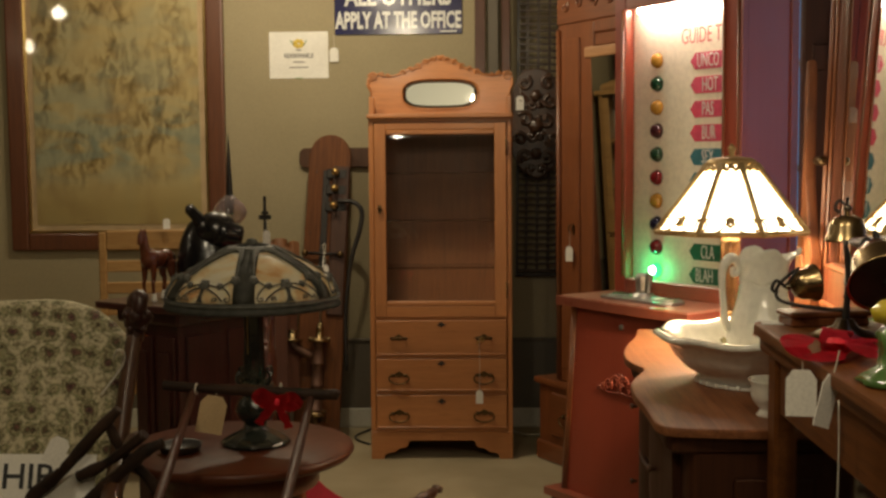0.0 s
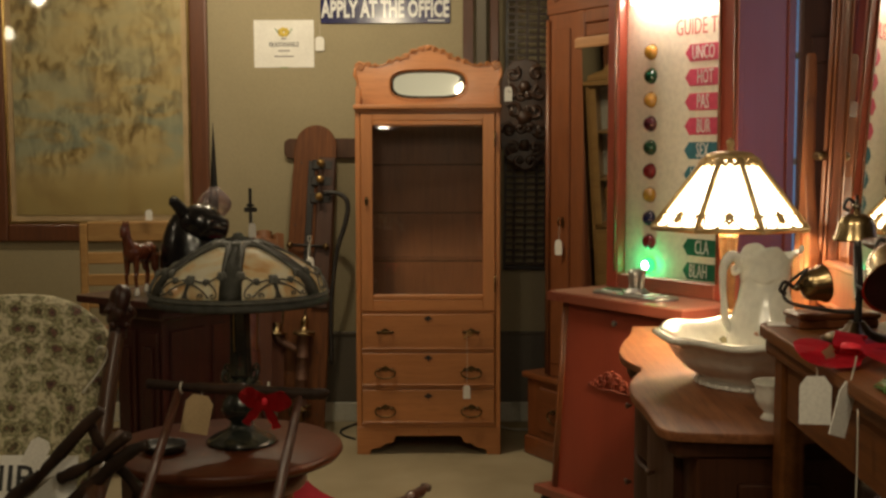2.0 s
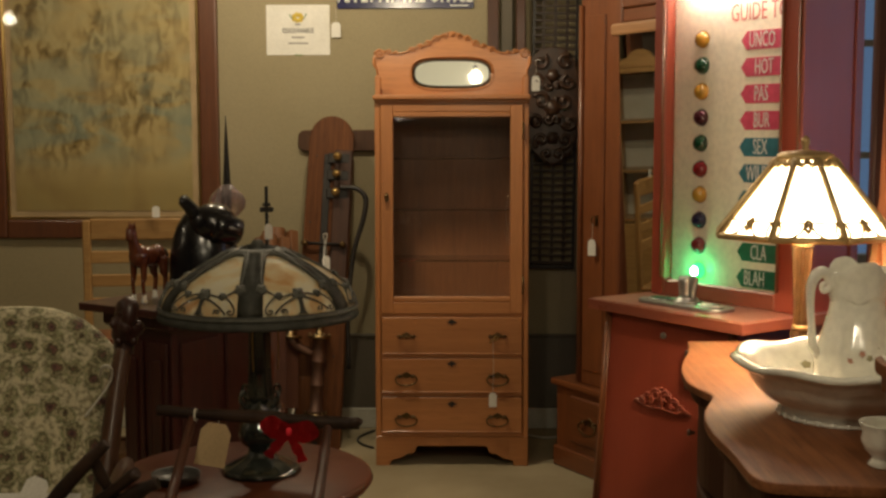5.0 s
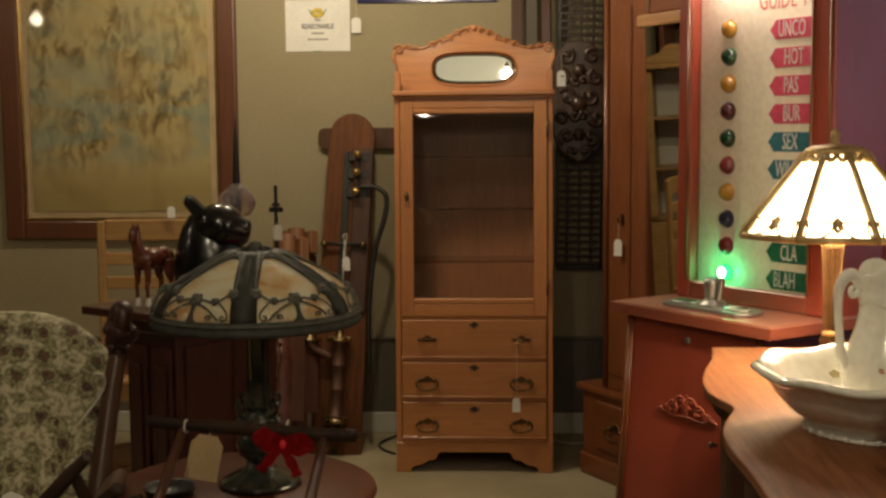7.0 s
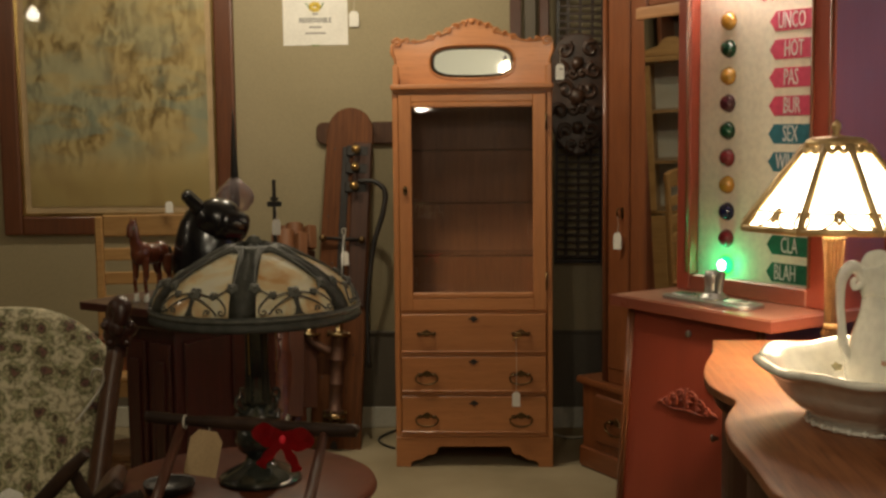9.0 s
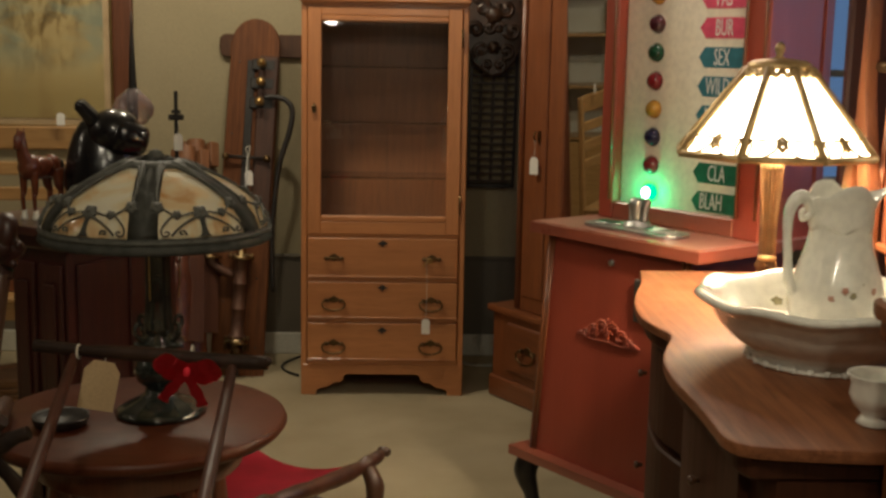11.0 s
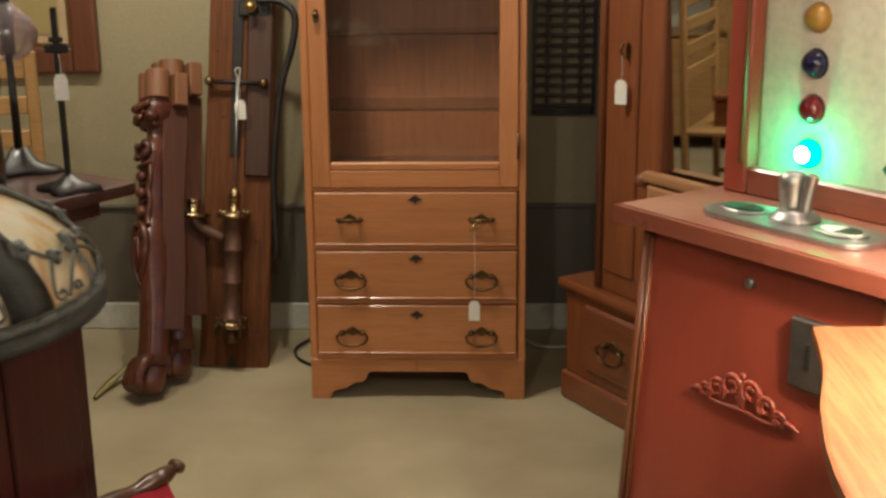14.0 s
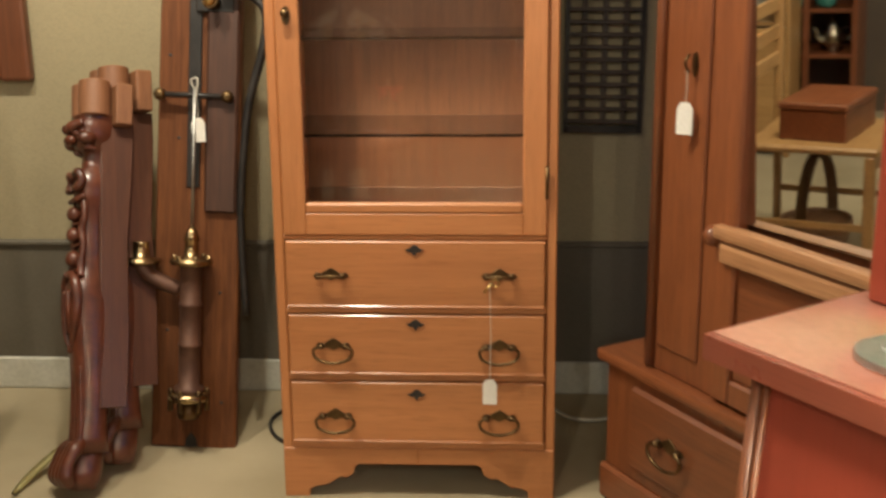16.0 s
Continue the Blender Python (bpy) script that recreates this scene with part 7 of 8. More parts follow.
# ---------------------------------------------------------------- floral armchair
def armchair():
    c = thing("floral_armchair", pose(-1.06, 2.50, 0, 0, 0, 8), "old wooden armchair upholstered in faded floral tapestry", "armchair")
    bm = bmesh.new()
    half = 0.285
    nx, nz = 16, 18
    def height(u):
        return 0.955 - 0.125 * abs(u) ** 3.2 - 0.008 * math.cos(3 * u)
    front, back = [], []
    for j in range(nz + 1):
        v = j / nz
        for lst, yy in ((front, -1), (back, 1)):
            row = []
            for i in range(nx + 1):
                u = -1 + 2 * i / nx
                z = 0.34 + (height(u) - 0.34) * v
                puff = 0.045 * (1 - abs(u) ** 3) * (1 - abs(2 * v - 1) ** 3) + 0.02
                row.append(bm.verts.new((u * half * (0.80 + 0.20 * v ** 0.7), yy * puff + 0.12 * (v - 1) * -1 * -1 + (-0.10 * (1 - v)), z)))
            lst.append(row)
    for lst, flip in ((front, False), (back, True)):
        for p, q in zip(lst, lst[1:]):
            for i in range(nx):
                f = (p[i], p[i + 1], q[i + 1], q[i])
                bm.faces.new(f[::-1] if flip else f).smooth = True
    for i in range(nx):
        bm.faces.new((front[-1][i], front[-1][i + 1], back[-1][i + 1], back[-1][i])).smooth = True
        bm.faces.new((front[0][i + 1], front[0][i], back[0][i], back[0][i + 1]))
    for j in range(nz):
        bm.faces.new((front[j][0], front[j + 1][0], back[j + 1][0], back[j][0])).smooth = True
        bm.faces.new((front[j + 1][nx], front[j][nx], back[j][nx], back[j + 1][nx])).smooth = True
    bmesh.ops.recalc_face_normals(bm, faces=bm.faces)
    part("backrest", bm, FLORAL, c, "floral tapestry back")
    part("seat", box(-0.28, 0.28, -0.72, -0.22, 0.32, 0.44, 0.04, None, 3), FLORAL, c, "floral tapestry seat")
    for s in (-1, 1):
        part("stile", tube([(s * 0.245, -0.30, 0.02), (s * 0.255, -0.22, 0.35), (s * 0.292, -0.1, 0.72), (s * 0.312, -0.06, 0.86)], [0.022, 0.026, 0.022, 0.02], 8), WALNUT, c, "dark wooden stile")
        fin = bmesh.new()
        tube([(s * 0.312, -0.06, 0.84), (s * 0.315, -0.055, 0.90), (s * 0.322, -0.065, 0.95), (s * 0.332, -0.09, 0.955), (s * 0.33, -0.10, 0.93), (s * 0.322, -0.09, 0.918)], [0.022, 0.028, 0.024, 0.018, 0.014], 8, fin)
        lathe([(0.001, -0.030), (0.030, -0.020), (0.038, 0), (0.030, 0.018), (0.001, 0.026)], 20, pose(s * 0.322, -0.075, 0.905, 90), fin, 5, 0.12)
        blob(fin, (s * 0.322, -0.10, 0.912), (0.018, 0.014, 0.020))
        for q in range(5):
            blob(fin, (s * 0.322 + 0.030 * math.cos(q * 1.257 + 0.3), -0.088, 0.905 + 0.034 * math.sin(q * 1.257 + 0.3)), (0.010, 0.010, 0.010), (0, 0, 0), 1.0, 8, 6)
        part("finial", fin, DARKBOARD, c, "carved dark finial")
        part("arm", tube([(s * 0.322, -0.14, 0.60), (s * 0.34, -0.35, 0.63), (s * 0.34, -0.62, 0.60), (s * 0.34, -0.70, 0.56)], [0.018, 0.022, 0.024, 0.02], 8), WALNUT, c)
        part("arm_post", tube([(s * 0.335, -0.64, 0.59), (s * 0.32, -0.62, 0.44), (s * 0.3, -0.66, 0.2), (s * 0.31, -0.68, 0.02)], [0.016, 0.02, 0.018, 0.016], 8), WALNUT, c)
    part("seat_rail", box(-0.29, 0.29, -0.74, -0.20, 0.26, 0.32, 0.006), WALNUT, c)
    return c


armchair()
tie = thing("straw_tie", pose(-0.785, 2.43, 0.80), "thin straw cord tied round the chair finial", "cord")
part("loop", tube([(0.0, 0, 0.0), (0.02, -0.03, 0.03), (0.035, -0.02, 0.02), (0.02, 0.0, -0.02), (-0.03, -0.02, -0.09)], 0.003, 6), STRING, tie)


def twig_frame():
    t = thing("twig_chair", pose(0, 0, 0), "rustic twig chair of bark-covered branches", "chair")
    def br(pts, r, label=""):
        part("branch", tube(pts, r, 9, None, 6, 0.3), TWIG, t, label)
    br([(-0.86, 1.96, 0.55), (-0.76, 1.94, 0.63), (-0.66, 1.92, 0.735), (-0.615, 1.92, 0.78)], [0.016, 0.015, 0.013, 0.010])
    br([(-0.72, 1.96, 0.62), (-0.645, 1.94, 0.66), (-0.56, 1.92, 0.725)], [0.014, 0.012, 0.012])
    br([(-0.80, 1.97, 0.48), (-0.68, 1.94, 0.58), (-0.57, 1.92, 0.68), (-0.52, 1.92, 0.705)], [0.016, 0.016, 0.014, 0.012])
    br([(-0.645, 1.93, 0.75), (-0.62, 1.95, 0.68), (-0.56, 1.97, 0.60), (-0.52, 2.0, 0.5)], [0.010, 0.012, 0.012])
    br([(-0.86, 2.02, 0.52), (-0.88, 2.03, 0.3), (-0.90, 2.05, 0.012)], [0.018, 0.017, 0.018])
    br([(-0.53, 1.99, 0.52), (-0.545, 2.0, 0.3), (-0.56, 2.01, 0.012)], [0.015, 0.016, 0.017])
    br([(-0.83, 2.02, 0.44), (-0.84, 1.75, 0.42), (-0.86, 1.62, 0.2), (-0.86, 1.6, 0.012)], [0.016, 0.017, 0.017])
    br([(-0.545, 2.0, 0.44), (-0.55, 1.78, 0.42), (-0.56, 1.64, 0.2), (-0.56, 1.62, 0.012)], [0.015, 0.016, 0.016])
    br([(-0.87, 1.98, 0.42), (-0.7, 1.98, 0.425), (-0.54, 1.98, 0.42)], 0.014)
    br([(-0.86, 1.72, 0.415), (-0.7, 1.72, 0.42), (-0.55, 1.72, 0.415)], 0.014)
    for k in range(6):
        x = -0.84 + 0.055 * k
        br([(x, 2.0, 0.44), (x + 0.005, 1.85, 0.445), (x, 1.69, 0.44)], 0.011)


twig_frame()
price_tag((-0.722, 1.87, 0.728), 0.0, "white card tag tied to the twig chair", (0.042, 0.062), 10).rotation_euler.y = radians(28)
sg = thing("card_sign", pose(-0.845, 1.93, 0.545, -20, 3, 10), "white card sign with black hand-drawn capitals on the twig chair", "sign")
part("board", box(-0.155, 0.155, 0, 0.004, 0, 0.13), PAPER, sg)
letters("HIP", 0.078, pose(0.008, -0.0008, 0.078, 90), INK, sg, stretch=0.95)

# ---------------------------------------------------------------- old pump on its plank, newel legs, planks
def pump_board():
    lean = -math.degrees(math.atan2(5.0 - 4.76, 1.42))
    p = thing("plank_pump", pose(-0.592, 4.745, 0, lean, 2.7, 0), "old brass hand pump mounted on a tall round-topped plank", "hand pump")
    L = 1.445
    out = [(-0.108, 0), (0.108, 0), (0.103, 0.7), (0.095, L - 0.09)] + arc(0.0, L - 0.09, 0.095, 0, 180, 14) + [(-0.098, L - 0.09), (-0.104, 0.7)]
    part("plank", slab(out, 0, 0.032, "y", 0.004), PLANK, p, "round-topped worn plank")
    part("groove_board", box(-0.028, 0.004, -0.006, 0.0, 0.66, 1.28, 0.002), IRON, p, "dark slot in the plank")
    part("batten", box(0.018, 0.098, -0.016, -0.0005, 0.60, 1.30, 0.006), PLANK_DARK, p, "second narrow dark board")
    part("foot_notch", slab([(-0.022, 0.002), (0.012, 0.002), (0.006, 0.028), (-0.006, 0.040), (-0.016, 0.026)], -0.0015, 0.0015), IRON, p, "dark notch at the plank's foot")
    for x, z in ((-0.06, 1.27), (-0.075, 0.98), (-0.05, 0.78), (0.06, 0.40), (-0.07, 0.30), (0.07, 0.12)):
        part("nail_hole", lathe([(0.005, -0.001), (0.004, 0.001), (0.001, 0.0015)], 8, pose(x, 0.0, z, 90)), IRON, p)
    cy = part("cylinder", lathe([(0.03, 0.18), (0.036, 0.185), (0.036, 0.20), (0.026, 0.205), (0.026, 0.30), (0.029, 0.303), (0.029, 0.31), (0.026, 0.313), (0.026, 0.40), (0.029, 0.403), (0.029, 0.41), (0.026, 0.413), (0.026, 0.50), (0.036, 0.505)], 24, pose(0.0, -0.05, -0.03)), COPPER, p, "copper pump barrel")
    part("flange", lathe([(0.05, 0.505), (0.052, 0.51), (0.052, 0.518), (0.02, 0.522), (0.016, 0.56), (0.02, 0.565), (0.014, 0.585), (0.005, 0.60)], 24, pose(0.0, -0.05, -0.03)), AGED_BELL, cy, "brass flange")
    for k in range(6):
        a = k * math.pi / 3
        part("bolt", lathe([(0.006, 0.515), (0.006, 0.527), (0.001, 0.529)], 6, pose(0.042 * math.cos(a), -0.05 + 0.042 * math.sin(a), -0.03)), AGED_BELL, cy)
    part("foot_flange", lathe([(0.045, 0.165), (0.05, 0.17), (0.05, 0.183), (0.03, 0.188)], 24, pose(0, -0.05, -0.03)), AGED_BELL, cy)
    for k in range(6):
        a = k * math.pi / 3 + 0.3
        part("bolt", lathe([(0.006, 0.14), (0.007, 0.146), (0.007, 0.192), (0.005, 0.197)], 6, pose(0.044 * math.cos(a), -0.05 + 0.044 * math.sin(a), -0.03)), DARK_BRASS, cy)
    part("outlet", lathe([(0.022, 0.12), (0.026, 0.125), (0.02, 0.165)], 16, pose(0.0, -0.05, -0.03)), DARK_BRASS, cy)
    part("piston_rod", tube([(0.0, -0.05, 0.55), (0.0, -0.05, 0.90)], 0.004, 8, None, 0), CHROME, p, "steel piston rod")
    part("side_cup", lathe([(0.04, 0.50), (0.05, 0.505), (0.05, 0.513), (0.022, 0.517), (0.02, 0.55), (0.023, 0.556)], 20, pose(-0.125, -0.05, -0.03)), AGED_BELL, p, "brass side flange")
    part("side_arm", tube([(-0.125, -0.05, 0.47), (-0.1, -0.05, 0.44), (-0.03, -0.04, 0.41)], [0.022, 0.02, 0.018], 10), COPPER, p)
    part("cross_pin", tube([(-0.09, -0.03, 0.885), (0.075, -0.03, 0.885)], 0.007, 8, None, 0), IRON, p)
    for x in (-0.09, 0.075):
        part("pin_nut", lathe([(0.014, -0.01), (0.016, 0), (0.014, 0.01), (0.005, 0.014)], 8, pose(x, -0.03, 0.885, 90)), DARK_BRASS, p)
    for z in (1.11, 1.19, 1.265):
        part("roller", lathe([(0.018, -0.03), (0.02, -0.024), (0.014, -0.012), (0.014, 0.012), (0.02, 0.024), (0.018, 0.03)], 14, pose(0.035, -0.035, z, 90)), DARK_BRASS, p, "tarnished brass roller")
        part("roller_end", lathe([(0.013, 0), (0.014, 0.006), (0.009, 0.012), (0.001, 0.014)], 14, pose(0.035, -0.064, z, 90)), BRASS, p, "bright brass roller end")
        part("roller_block", box(-0.01, 0.085, -0.018, 0.0, z - 0.025, z + 0.02, 0.004), IRON, p)
    part("lever", tube([(0.05, -0.04, 1.13), (0.12, -0.045, 1.13), (0.165, -0.045, 1.09), (0.16, -0.04, 1.0), (0.125, -0.03, 0.85), (0.112, -0.02, 0.6), (0.13, -0.01, 0.35)], [0.010, 0.011, 0.011, 0.010, 0.009], 8), IRON, p, "curved iron lever")
    part("tag_hook", tube([(0, -0.052, 0.90), (-0.008, -0.056, 0.92), (0.008, -0.058, 0.925), (0.004, -0.055, 0.88)], 0.002, 5), STRING, p)
    return p


pump = pump_board()
price_tag(tuple(pump.matrix_world @ Vector((0.006, -0.06, 0.885))), 0.055, "white price tag hanging on the pump rod", (0.032, 0.058), 10)
bar = thing("wall_bar", pose(-0.53, Y1 - 0.03, 1.32), "dark rounded wooden bar on the wall behind the pump", "wall bar")
part("bar_board", slab(rounded(-0.165, 0.2, -0.047, 0.047, 0.03), 0.0, 0.028, "y", 0.003), WALNUT, bar)


def carved_leg(m, label):
    c = thing("carved_bed_leg", m, label, "carved leg", "carved legs")
    blk = bmesh.new()
    slab(arc(-0.028, -0.03, 0.036, 90, 340, 28) + arc(0.03, -0.025, 0.040, 200, 450, 28), 0.955, 1.05, "z", 0.003, blk)
    part("block", blk, RAWBLOCK, c, "raw rounded block")
    part("rear_block", box(-0.02, 0.085, 0.016, 0.06, 0.93, 1.04, 0.004), RAWBLOCK, c)
    b = loft([(0.09, 0.047, -0.076, 0.024), (0.13, 0.045, -0.070, 0.020), (0.17, 0.044, -0.066, 0.018), (0.24, 0.046, -0.066, 0.020), (0.32, 0.049, -0.070, 0.020), (0.40, 0.051, -0.076, 0.020), (0.47, 0.051, -0.082, 0.020), (0.52, 0.045, -0.080, 0.020), (0.545, 0.034, -0.066, 0.018), (0.57, 0.032, -0.056, 0.018), (0.72, 0.033, -0.054, 0.018), (0.735, 0.042, -0.064, 0.020), (0.775, 0.043, -0.066, 0.020), (0.812, 0.040, -0.062, 0.020), (0.822, 0.030, -0.046, 0.018), (0.862, 0.030, -0.044, 0.018), (0.875, 0.044, -0.062, 0.022), (0.905, 0.055, -0.072, 0.028), (0.935, 0.058, -0.070, 0.03), (0.950, 0.052, -0.064, 0.028), (0.958, 0.06, -0.07, 0.03)], 28, 0.7)
    part("shaft", b, LEGWOOD, c, "carved glossy shaft")
    k = bmesh.new()
    # grotesque head: brow, jaw and side volutes
    tube([(-0.05, -0.058, 0.935), (-0.02, -0.080, 0.925), (0, -0.070, 0.918), (0.02, -0.080, 0.925), (0.05, -0.058, 0.935)], [0.010, 0.015, 0.009, 0.015, 0.010], 8, k)
    blob(k, (0, -0.078, 0.893), (0.026, 0.016, 0.015))
    for s in (-1, 1):
        blob(k, (s * 0.052, -0.052, 0.893), (0.020, 0.026, 0.018))
        blob(k, (s * 0.024, -0.070, 0.908), (0.010, 0.009, 0.008))
        tube([(s * 0.03, -0.05, 0.868), (s * 0.045, -0.045, 0.872), (s * 0.05, -0.03, 0.865)], [0.009, 0.011, 0.006], 8, k)
        # squared scroll block
        tube([(s * 0.006, -0.070, 0.80), (s * 0.034, -0.068, 0.806), (s * 0.044, -0.060, 0.785), (s * 0.034, -0.070, 0.764), (s * 0.012, -0.072, 0.768)], [0.008, 0.012, 0.012, 0.007], 8, k)
        tube([(s * 0.042, -0.052, 0.745), (s * 0.030, -0.066, 0.736), (0, -0.070, 0.733)], 0.008, 8, k)
        # leaf edges beside the beads
        tube([(s * 0.030, -0.050, 0.735), (s * 0.040, -0.052, 0.69), (s * 0.030, -0.056, 0.655), (s * 0.040, -0.054, 0.615), (s * 0.032, -0.058, 0.57), (s * 0.042, -0.06, 0.535)], [0.010, 0.008, 0.011, 0.008, 0.011, 0.009], 8, k)
        # acanthus on the knee, ending in a tip
        tube([(s * 0.008, -0.078, 0.545), (s * 0.034, -0.074, 0.525), (s * 0.046, -0.070, 0.475), (s * 0.038, -0.074, 0.42), (s * 0.020, -0.074, 0.375), (s * 0.004, -0.066, 0.345)], [0.010, 0.014, 0.013, 0.009, 0.005], 8, k)
        tube([(s * 0.012, -0.084, 0.50), (s * 0.020, -0.084, 0.45), (s * 0.010, -0.078, 0.39)], [0.007, 0.008, 0.003], 8, k)
        for q in (0.007, 0.023, 0.038):
            tube([(s * q * 0.95, -0.068 + q * 0.25, 0.31), (s * q * 0.92, -0.065 + q * 0.25, 0.22), (s * q, -0.068 + q * 0.25, 0.13), (s * q * 1.15, -0.076 + q * 0.25, 0.09)], [0.003, 0.006, 0.0065, 0.007], 7, k)
    blob(k, (0, -0.074, 0.352), (0.012, 0.007, 0.012))
    for z, r in ((0.700, 0.0205), (0.645, 0.0215), (0.583, 0.0235)):
        blob(k, (-0.002, -0.066, z), (r, r * 0.9, r * 0.95))
        tube([(-0.026, -0.058, z - r - 0.004), (0, -0.066, z - r - 0.008), (0.026, -0.058, z - r - 0.004)], 0.005, 6, k)
    tagged(part("carving", k, LEGWOOD, c, "carved mask, beads and acanthus"), kind="stuff")
    part("rear_spine", slab([(-0.012, 0.20), (0.060, 0.20), (0.066, 0.40), (0.060, 0.62), (0.074, 0.86), (0.074, 0.93), (-0.012, 0.93)], 0.033, 0.047, "x", 0.003), WALNUT_V, c, "flat back board of the leg")
    f = bmesh.new()
    for s in (-1.5, -0.5, 0.5, 1.5):
        tube([(s * 0.018, -0.045, 0.125), (s * 0.027, -0.070, 0.10), (s * 0.030, -0.090, 0.066), (s * 0.029, -0.094, 0.036), (s * 0.026, -0.082, 0.013)], [0.012, 0.020, 0.016, 0.021, 0.012], 10, f)
        blob(f, (s * 0.029, -0.092, 0.062), (0.017, 0.014, 0.012))
    loft([(0.0, 0.036, -0.075, -0.008), (0.02, 0.046, -0.085, 0.004), (0.05, 0.047, -0.085, 0.008), (0.08, 0.043, -0.078, 0.012), (0.115, 0.036, -0.066, 0.018)], 20, 0.8, None, f)
    part("claw_foot", f, LEGWOOD, c, "carved claw foot")


WALNUT_V = wood("walnut_board", (0.105, 0.037, 0.017), (0.05, 0.017, 0.008), "z", 0.5, 0.1)
RAWBLOCK = wood("raw_block_wood", (0.26, 0.115, 0.05), (0.16, 0.062, 0.027), "z", 0.5, 0.1)
LEGWOOD = mottled("glossy_red_brown_carving", (0.05, 0.014, 0.007), (0.125, 0.034, 0.015), 22, 0.34, 0, 0.2, 0.3, 70)
carved_leg(pose(-0.752, 4.50, 0.012, -23, -2.5, 0) @ pose(0, 0, 0, 0, 0, -52) @ Matrix.Scale(0.92, 4), "carved mahogany claw-foot leg leaning against the wall")
carved_leg(pose(-0.712, 4.64, 0.012, -18.5, -3.5, 0) @ pose(0, 0, 0, 0, 0, -48) @ Matrix.Scale(0.92, 4), "second carved mahogany leg leaning behind the first")


def tall_planks():
    for k, (x, y, w, h) in enumerate(((0.178, 5.06, 0.05, 2.45), (0.24, 5.075, 0.05, 2.4), (0.30, 5.06, 0.04, 2.42))):
        t = thing("tall_board", pose(x, y - 0.02, 0, -0.6, 0, 0), "tall narrow dark board standing against the wall" if k != 1 else "tall narrow grey board standing against the wall", "board", "tall boards")
        part("board", box(-w / 2, w / 2, 0, 0.022, 0, h, 0.003), WALNUT_V if k != 1 else DADO, t)


tall_planks()


LATH = mottled("dark_brown_lath", (0.022, 0.013, 0.009), (0.055, 0.032, 0.02), 20, 0.5, 0, 0.1, 0.3, 120)


def lattice():
    t = thing("lattice_panel", pose(0.436, 5.09, 0.012, 0, 0.6, 0), "tall dark woven lattice panel leaning on the wall", "lattice panel")
    z0, z1, hw = 0.76, 2.5, 0.095
    for s in (-1, 1):
        part("side_bar", box(s * hw - 0.006, s * hw + 0.006, -0.004, 0.016, z0 - 0.03, z1), IRON, t)
    for x in (-0.052, 0.0, 0.052):
        part("upright_strip", box(x - 0.0072, x + 0.0072, 0.002, 0.008, z0, z1, 0.002), LATH, t)
    n = 56
    for k in range(n):
        z = z0 + (z1 - z0) * k / (n - 1)
        part("cross_strip", box(-hw, hw, -0.003, 0.002, z - 0.0055, z + 0.0055, 0.002), LATH, t)
    part("foot_bar", box(-hw, hw, -0.004, 0.016, z0 - 0.03, z0 - 0.012), IRON, t)
    part("hook", tube([(0, 0.016, z1 - 0.02), (0, 0.03, z1), (0, 0.055, z1)], 0.003, 6, None, 3), IRON, t)


lattice()


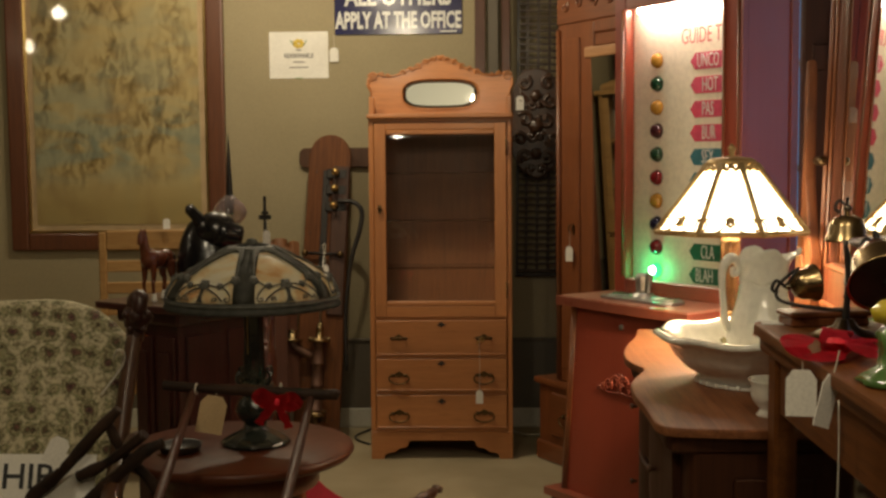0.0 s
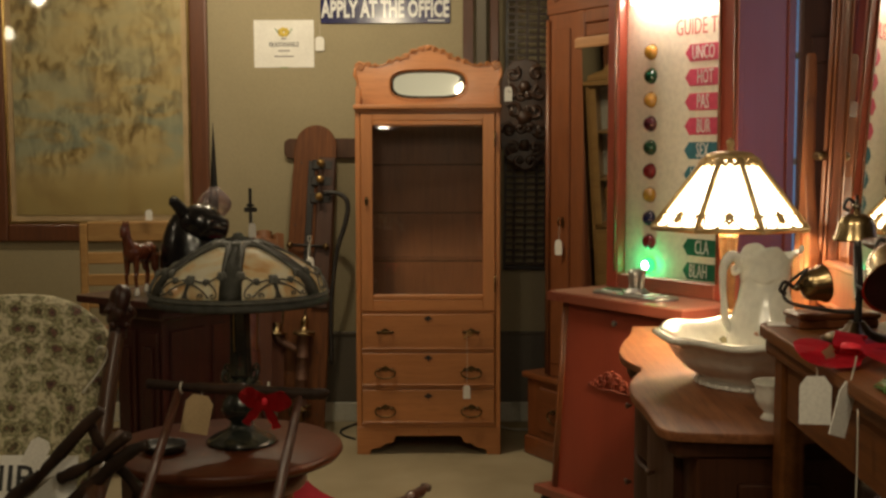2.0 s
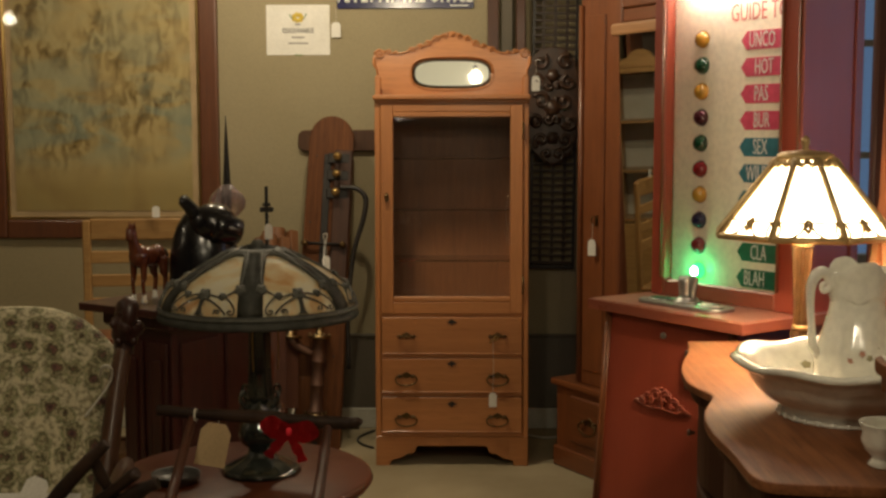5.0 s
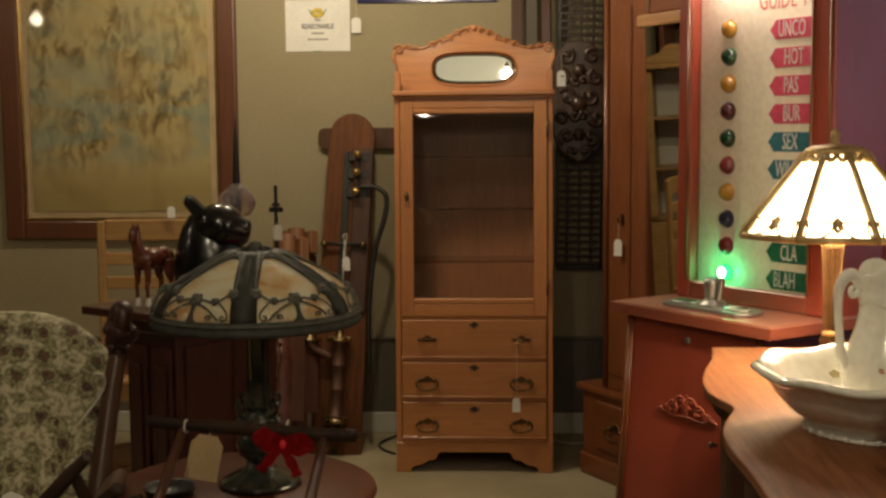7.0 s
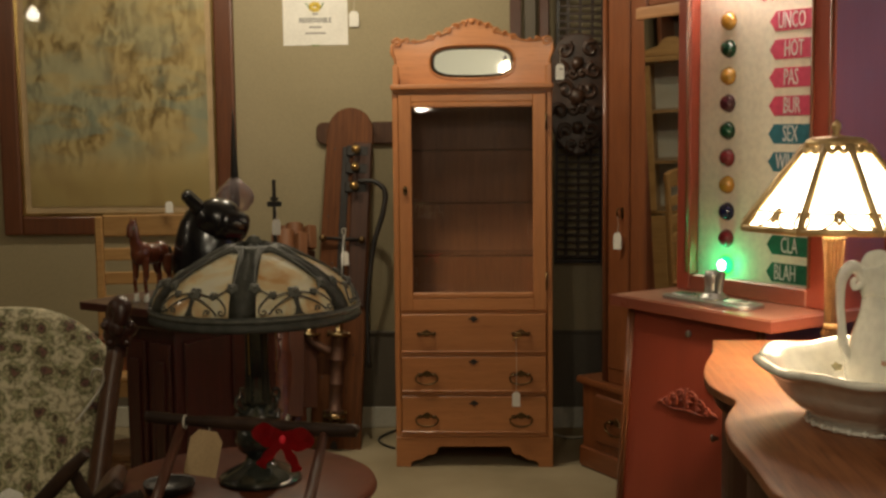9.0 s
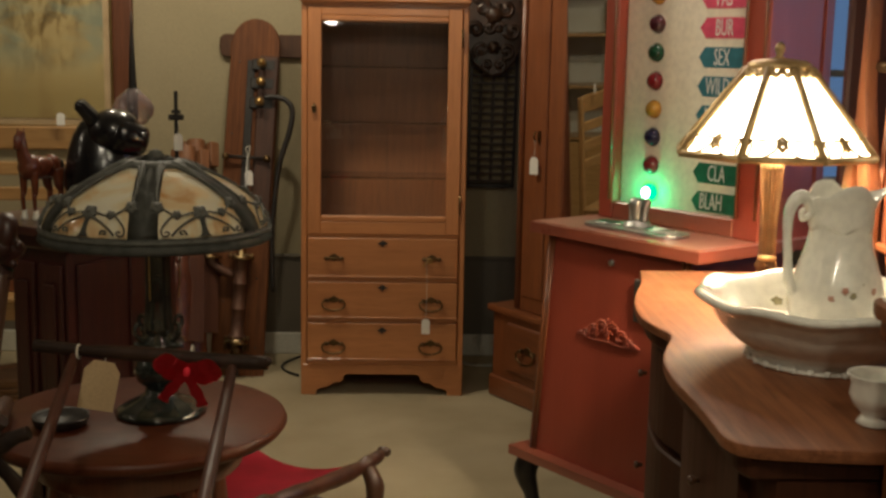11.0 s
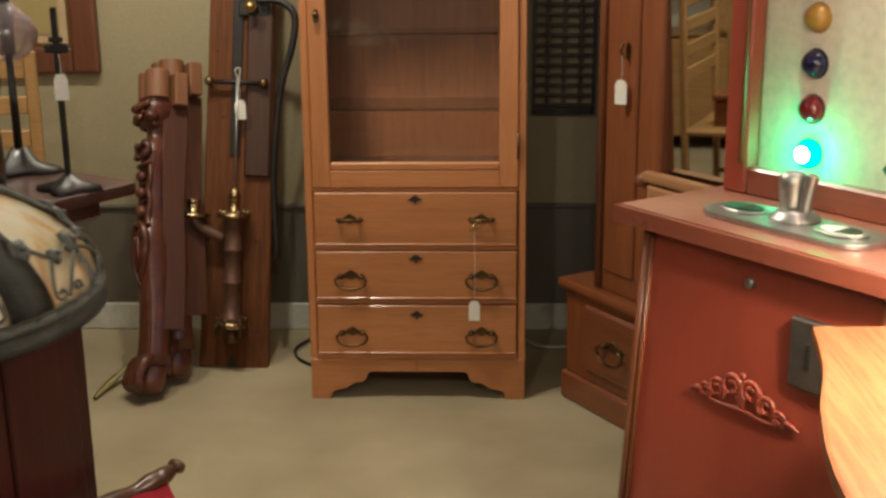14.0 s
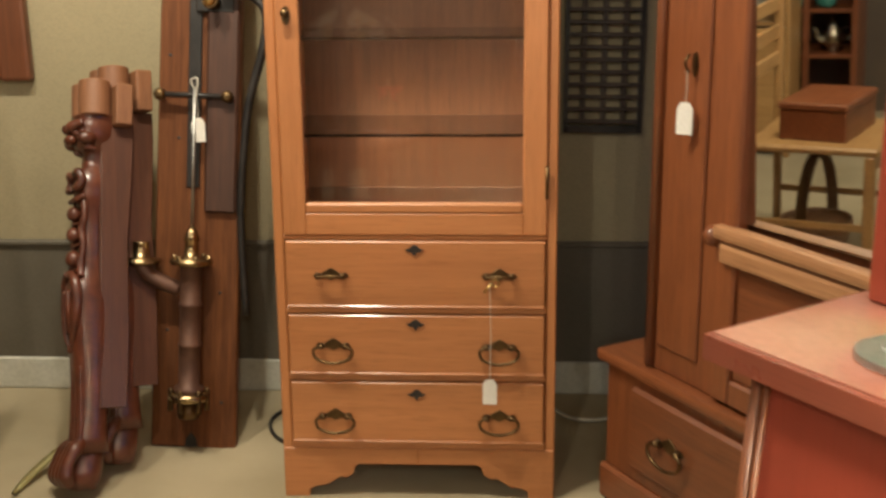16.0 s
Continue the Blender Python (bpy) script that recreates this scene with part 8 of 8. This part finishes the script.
def carved_plaque():
    bm = bmesh.new()
    out = [(0.0, 0.27), (0.05, 0.262), (0.09, 0.22), (0.115, 0.15), (0.11, 0.06), (0.12, -0.03), (0.115, -0.12), (0.085, -0.19), (0.04, -0.235), (0.0, -0.245)]
    out = out + [(-a, b) for a, b in out[-2:0:-1]]
    pl = thing("carved_plaque", pose(0.438, 5.0, 1.46), "dark carved wooden plaque hanging in front of the lattice", "plaque")
    part("board", slab(out, 0, 0.03, "y", 0.008, bm, 2), CARVED, pl)
    cv = bmesh.new()
    for s in (-1, 1):
        for k, (x, z, q) in enumerate(((0.055, 0.2, 0.035), (0.07, 0.11, 0.035), (0.05, 0.03, 0.04), (0.075, -0.06, 0.036), (0.05, -0.14, 0.035), (0.025, -0.2, 0.025), (0.02, 0.1, 0.02), (0.02, -0.05, 0.022))):
            carve([(s * x, -0.004, z, q, 0.8 * k + 1, s)], 0.012, cv)
    for z, r in ((0.14, 0.03), (0.0, 0.038), (-0.13, 0.028)):
        lathe([(r, 0), (r * 0.9, 0.012), (r * 0.5, 0.022), (0.001, 0.024)], 14, pose(0, 0, z, 90), cv, 6, 0.15)
    tagged(part("carving", cv, CARVED, pl, "deeply carved scrolls and flowers"), kind="stuff")
    part("hanging_wire", tube([(0, 0.03, 0.25), (0, 0.06, 0.28), (0, 0.10, 0.29)], 0.002, 6, None, 3), IRON, pl)


CARVED = mottled("dark_carved_wood", (0.026, 0.013, 0.008), (0.075, 0.034, 0.018), 25, 0.35, 0, 0.3, 0.3, 80)
carved_plaque()
price_tag((0.362, 4.985, 1.66), 0.06, "small grey-white tag hanging on the carved plaque", (0.036, 0.066))
cord = thing("floor_cord", pose(0, 0, 0), "thin white electric cord lying on the carpet", "cord")
part("cable", tube([(0.30, 5.05, 0.006), (0.36, 4.95, 0.006), (0.43, 4.93, 0.006), (0.5, 4.96, 0.006)], 0.005, 6), OFFWHITE, cord)
cord2 = thing("floor_cord", pose(0, 0, 0), "thin dark electric cord lying behind the cabinet", "cord")
part("cable", tube([(-0.34, 4.75, 0.006), (-0.4, 4.82, 0.006), (-0.42, 4.92, 0.006), (-0.36, 5.05, 0.006)], 0.005, 6), IRON, cord2)
straw = thing("palm_leaf_strip", pose(-0.93, 4.47, 0.0), "pale yellow dried leaf strip lying on the carpet", "leaf strip")
strip = bmesh.new()
edge = []
for k in range(13):
    q = k / 12
    c, w = Vector((-0.012 + 0.075 * q * q, 0.22 * q, 0.006 + 0.05 * q * q)), 0.003 + 0.010 * math.sin(math.pi * min(1.0, q * 0.8 + 0.1))
    edge.append([strip.verts.new(c + Vector((-w, 0, 0.004))), strip.verts.new(c), strip.verts.new(c + Vector((w, 0, 0.003)))])
for p, q in zip(edge, edge[1:]):
    for k in range(2):
        strip.faces.new((p[k], p[k + 1], q[k + 1], q[k])).smooth = True
bmesh.ops.solidify(strip, geom=strip.faces[:], thickness=0.0015)
part("blade", strip, mottled("dry_straw", (0.46, 0.40, 0.16), (0.58, 0.52, 0.24), 30, 0.6, 0, 0, 0.2, 200), straw)
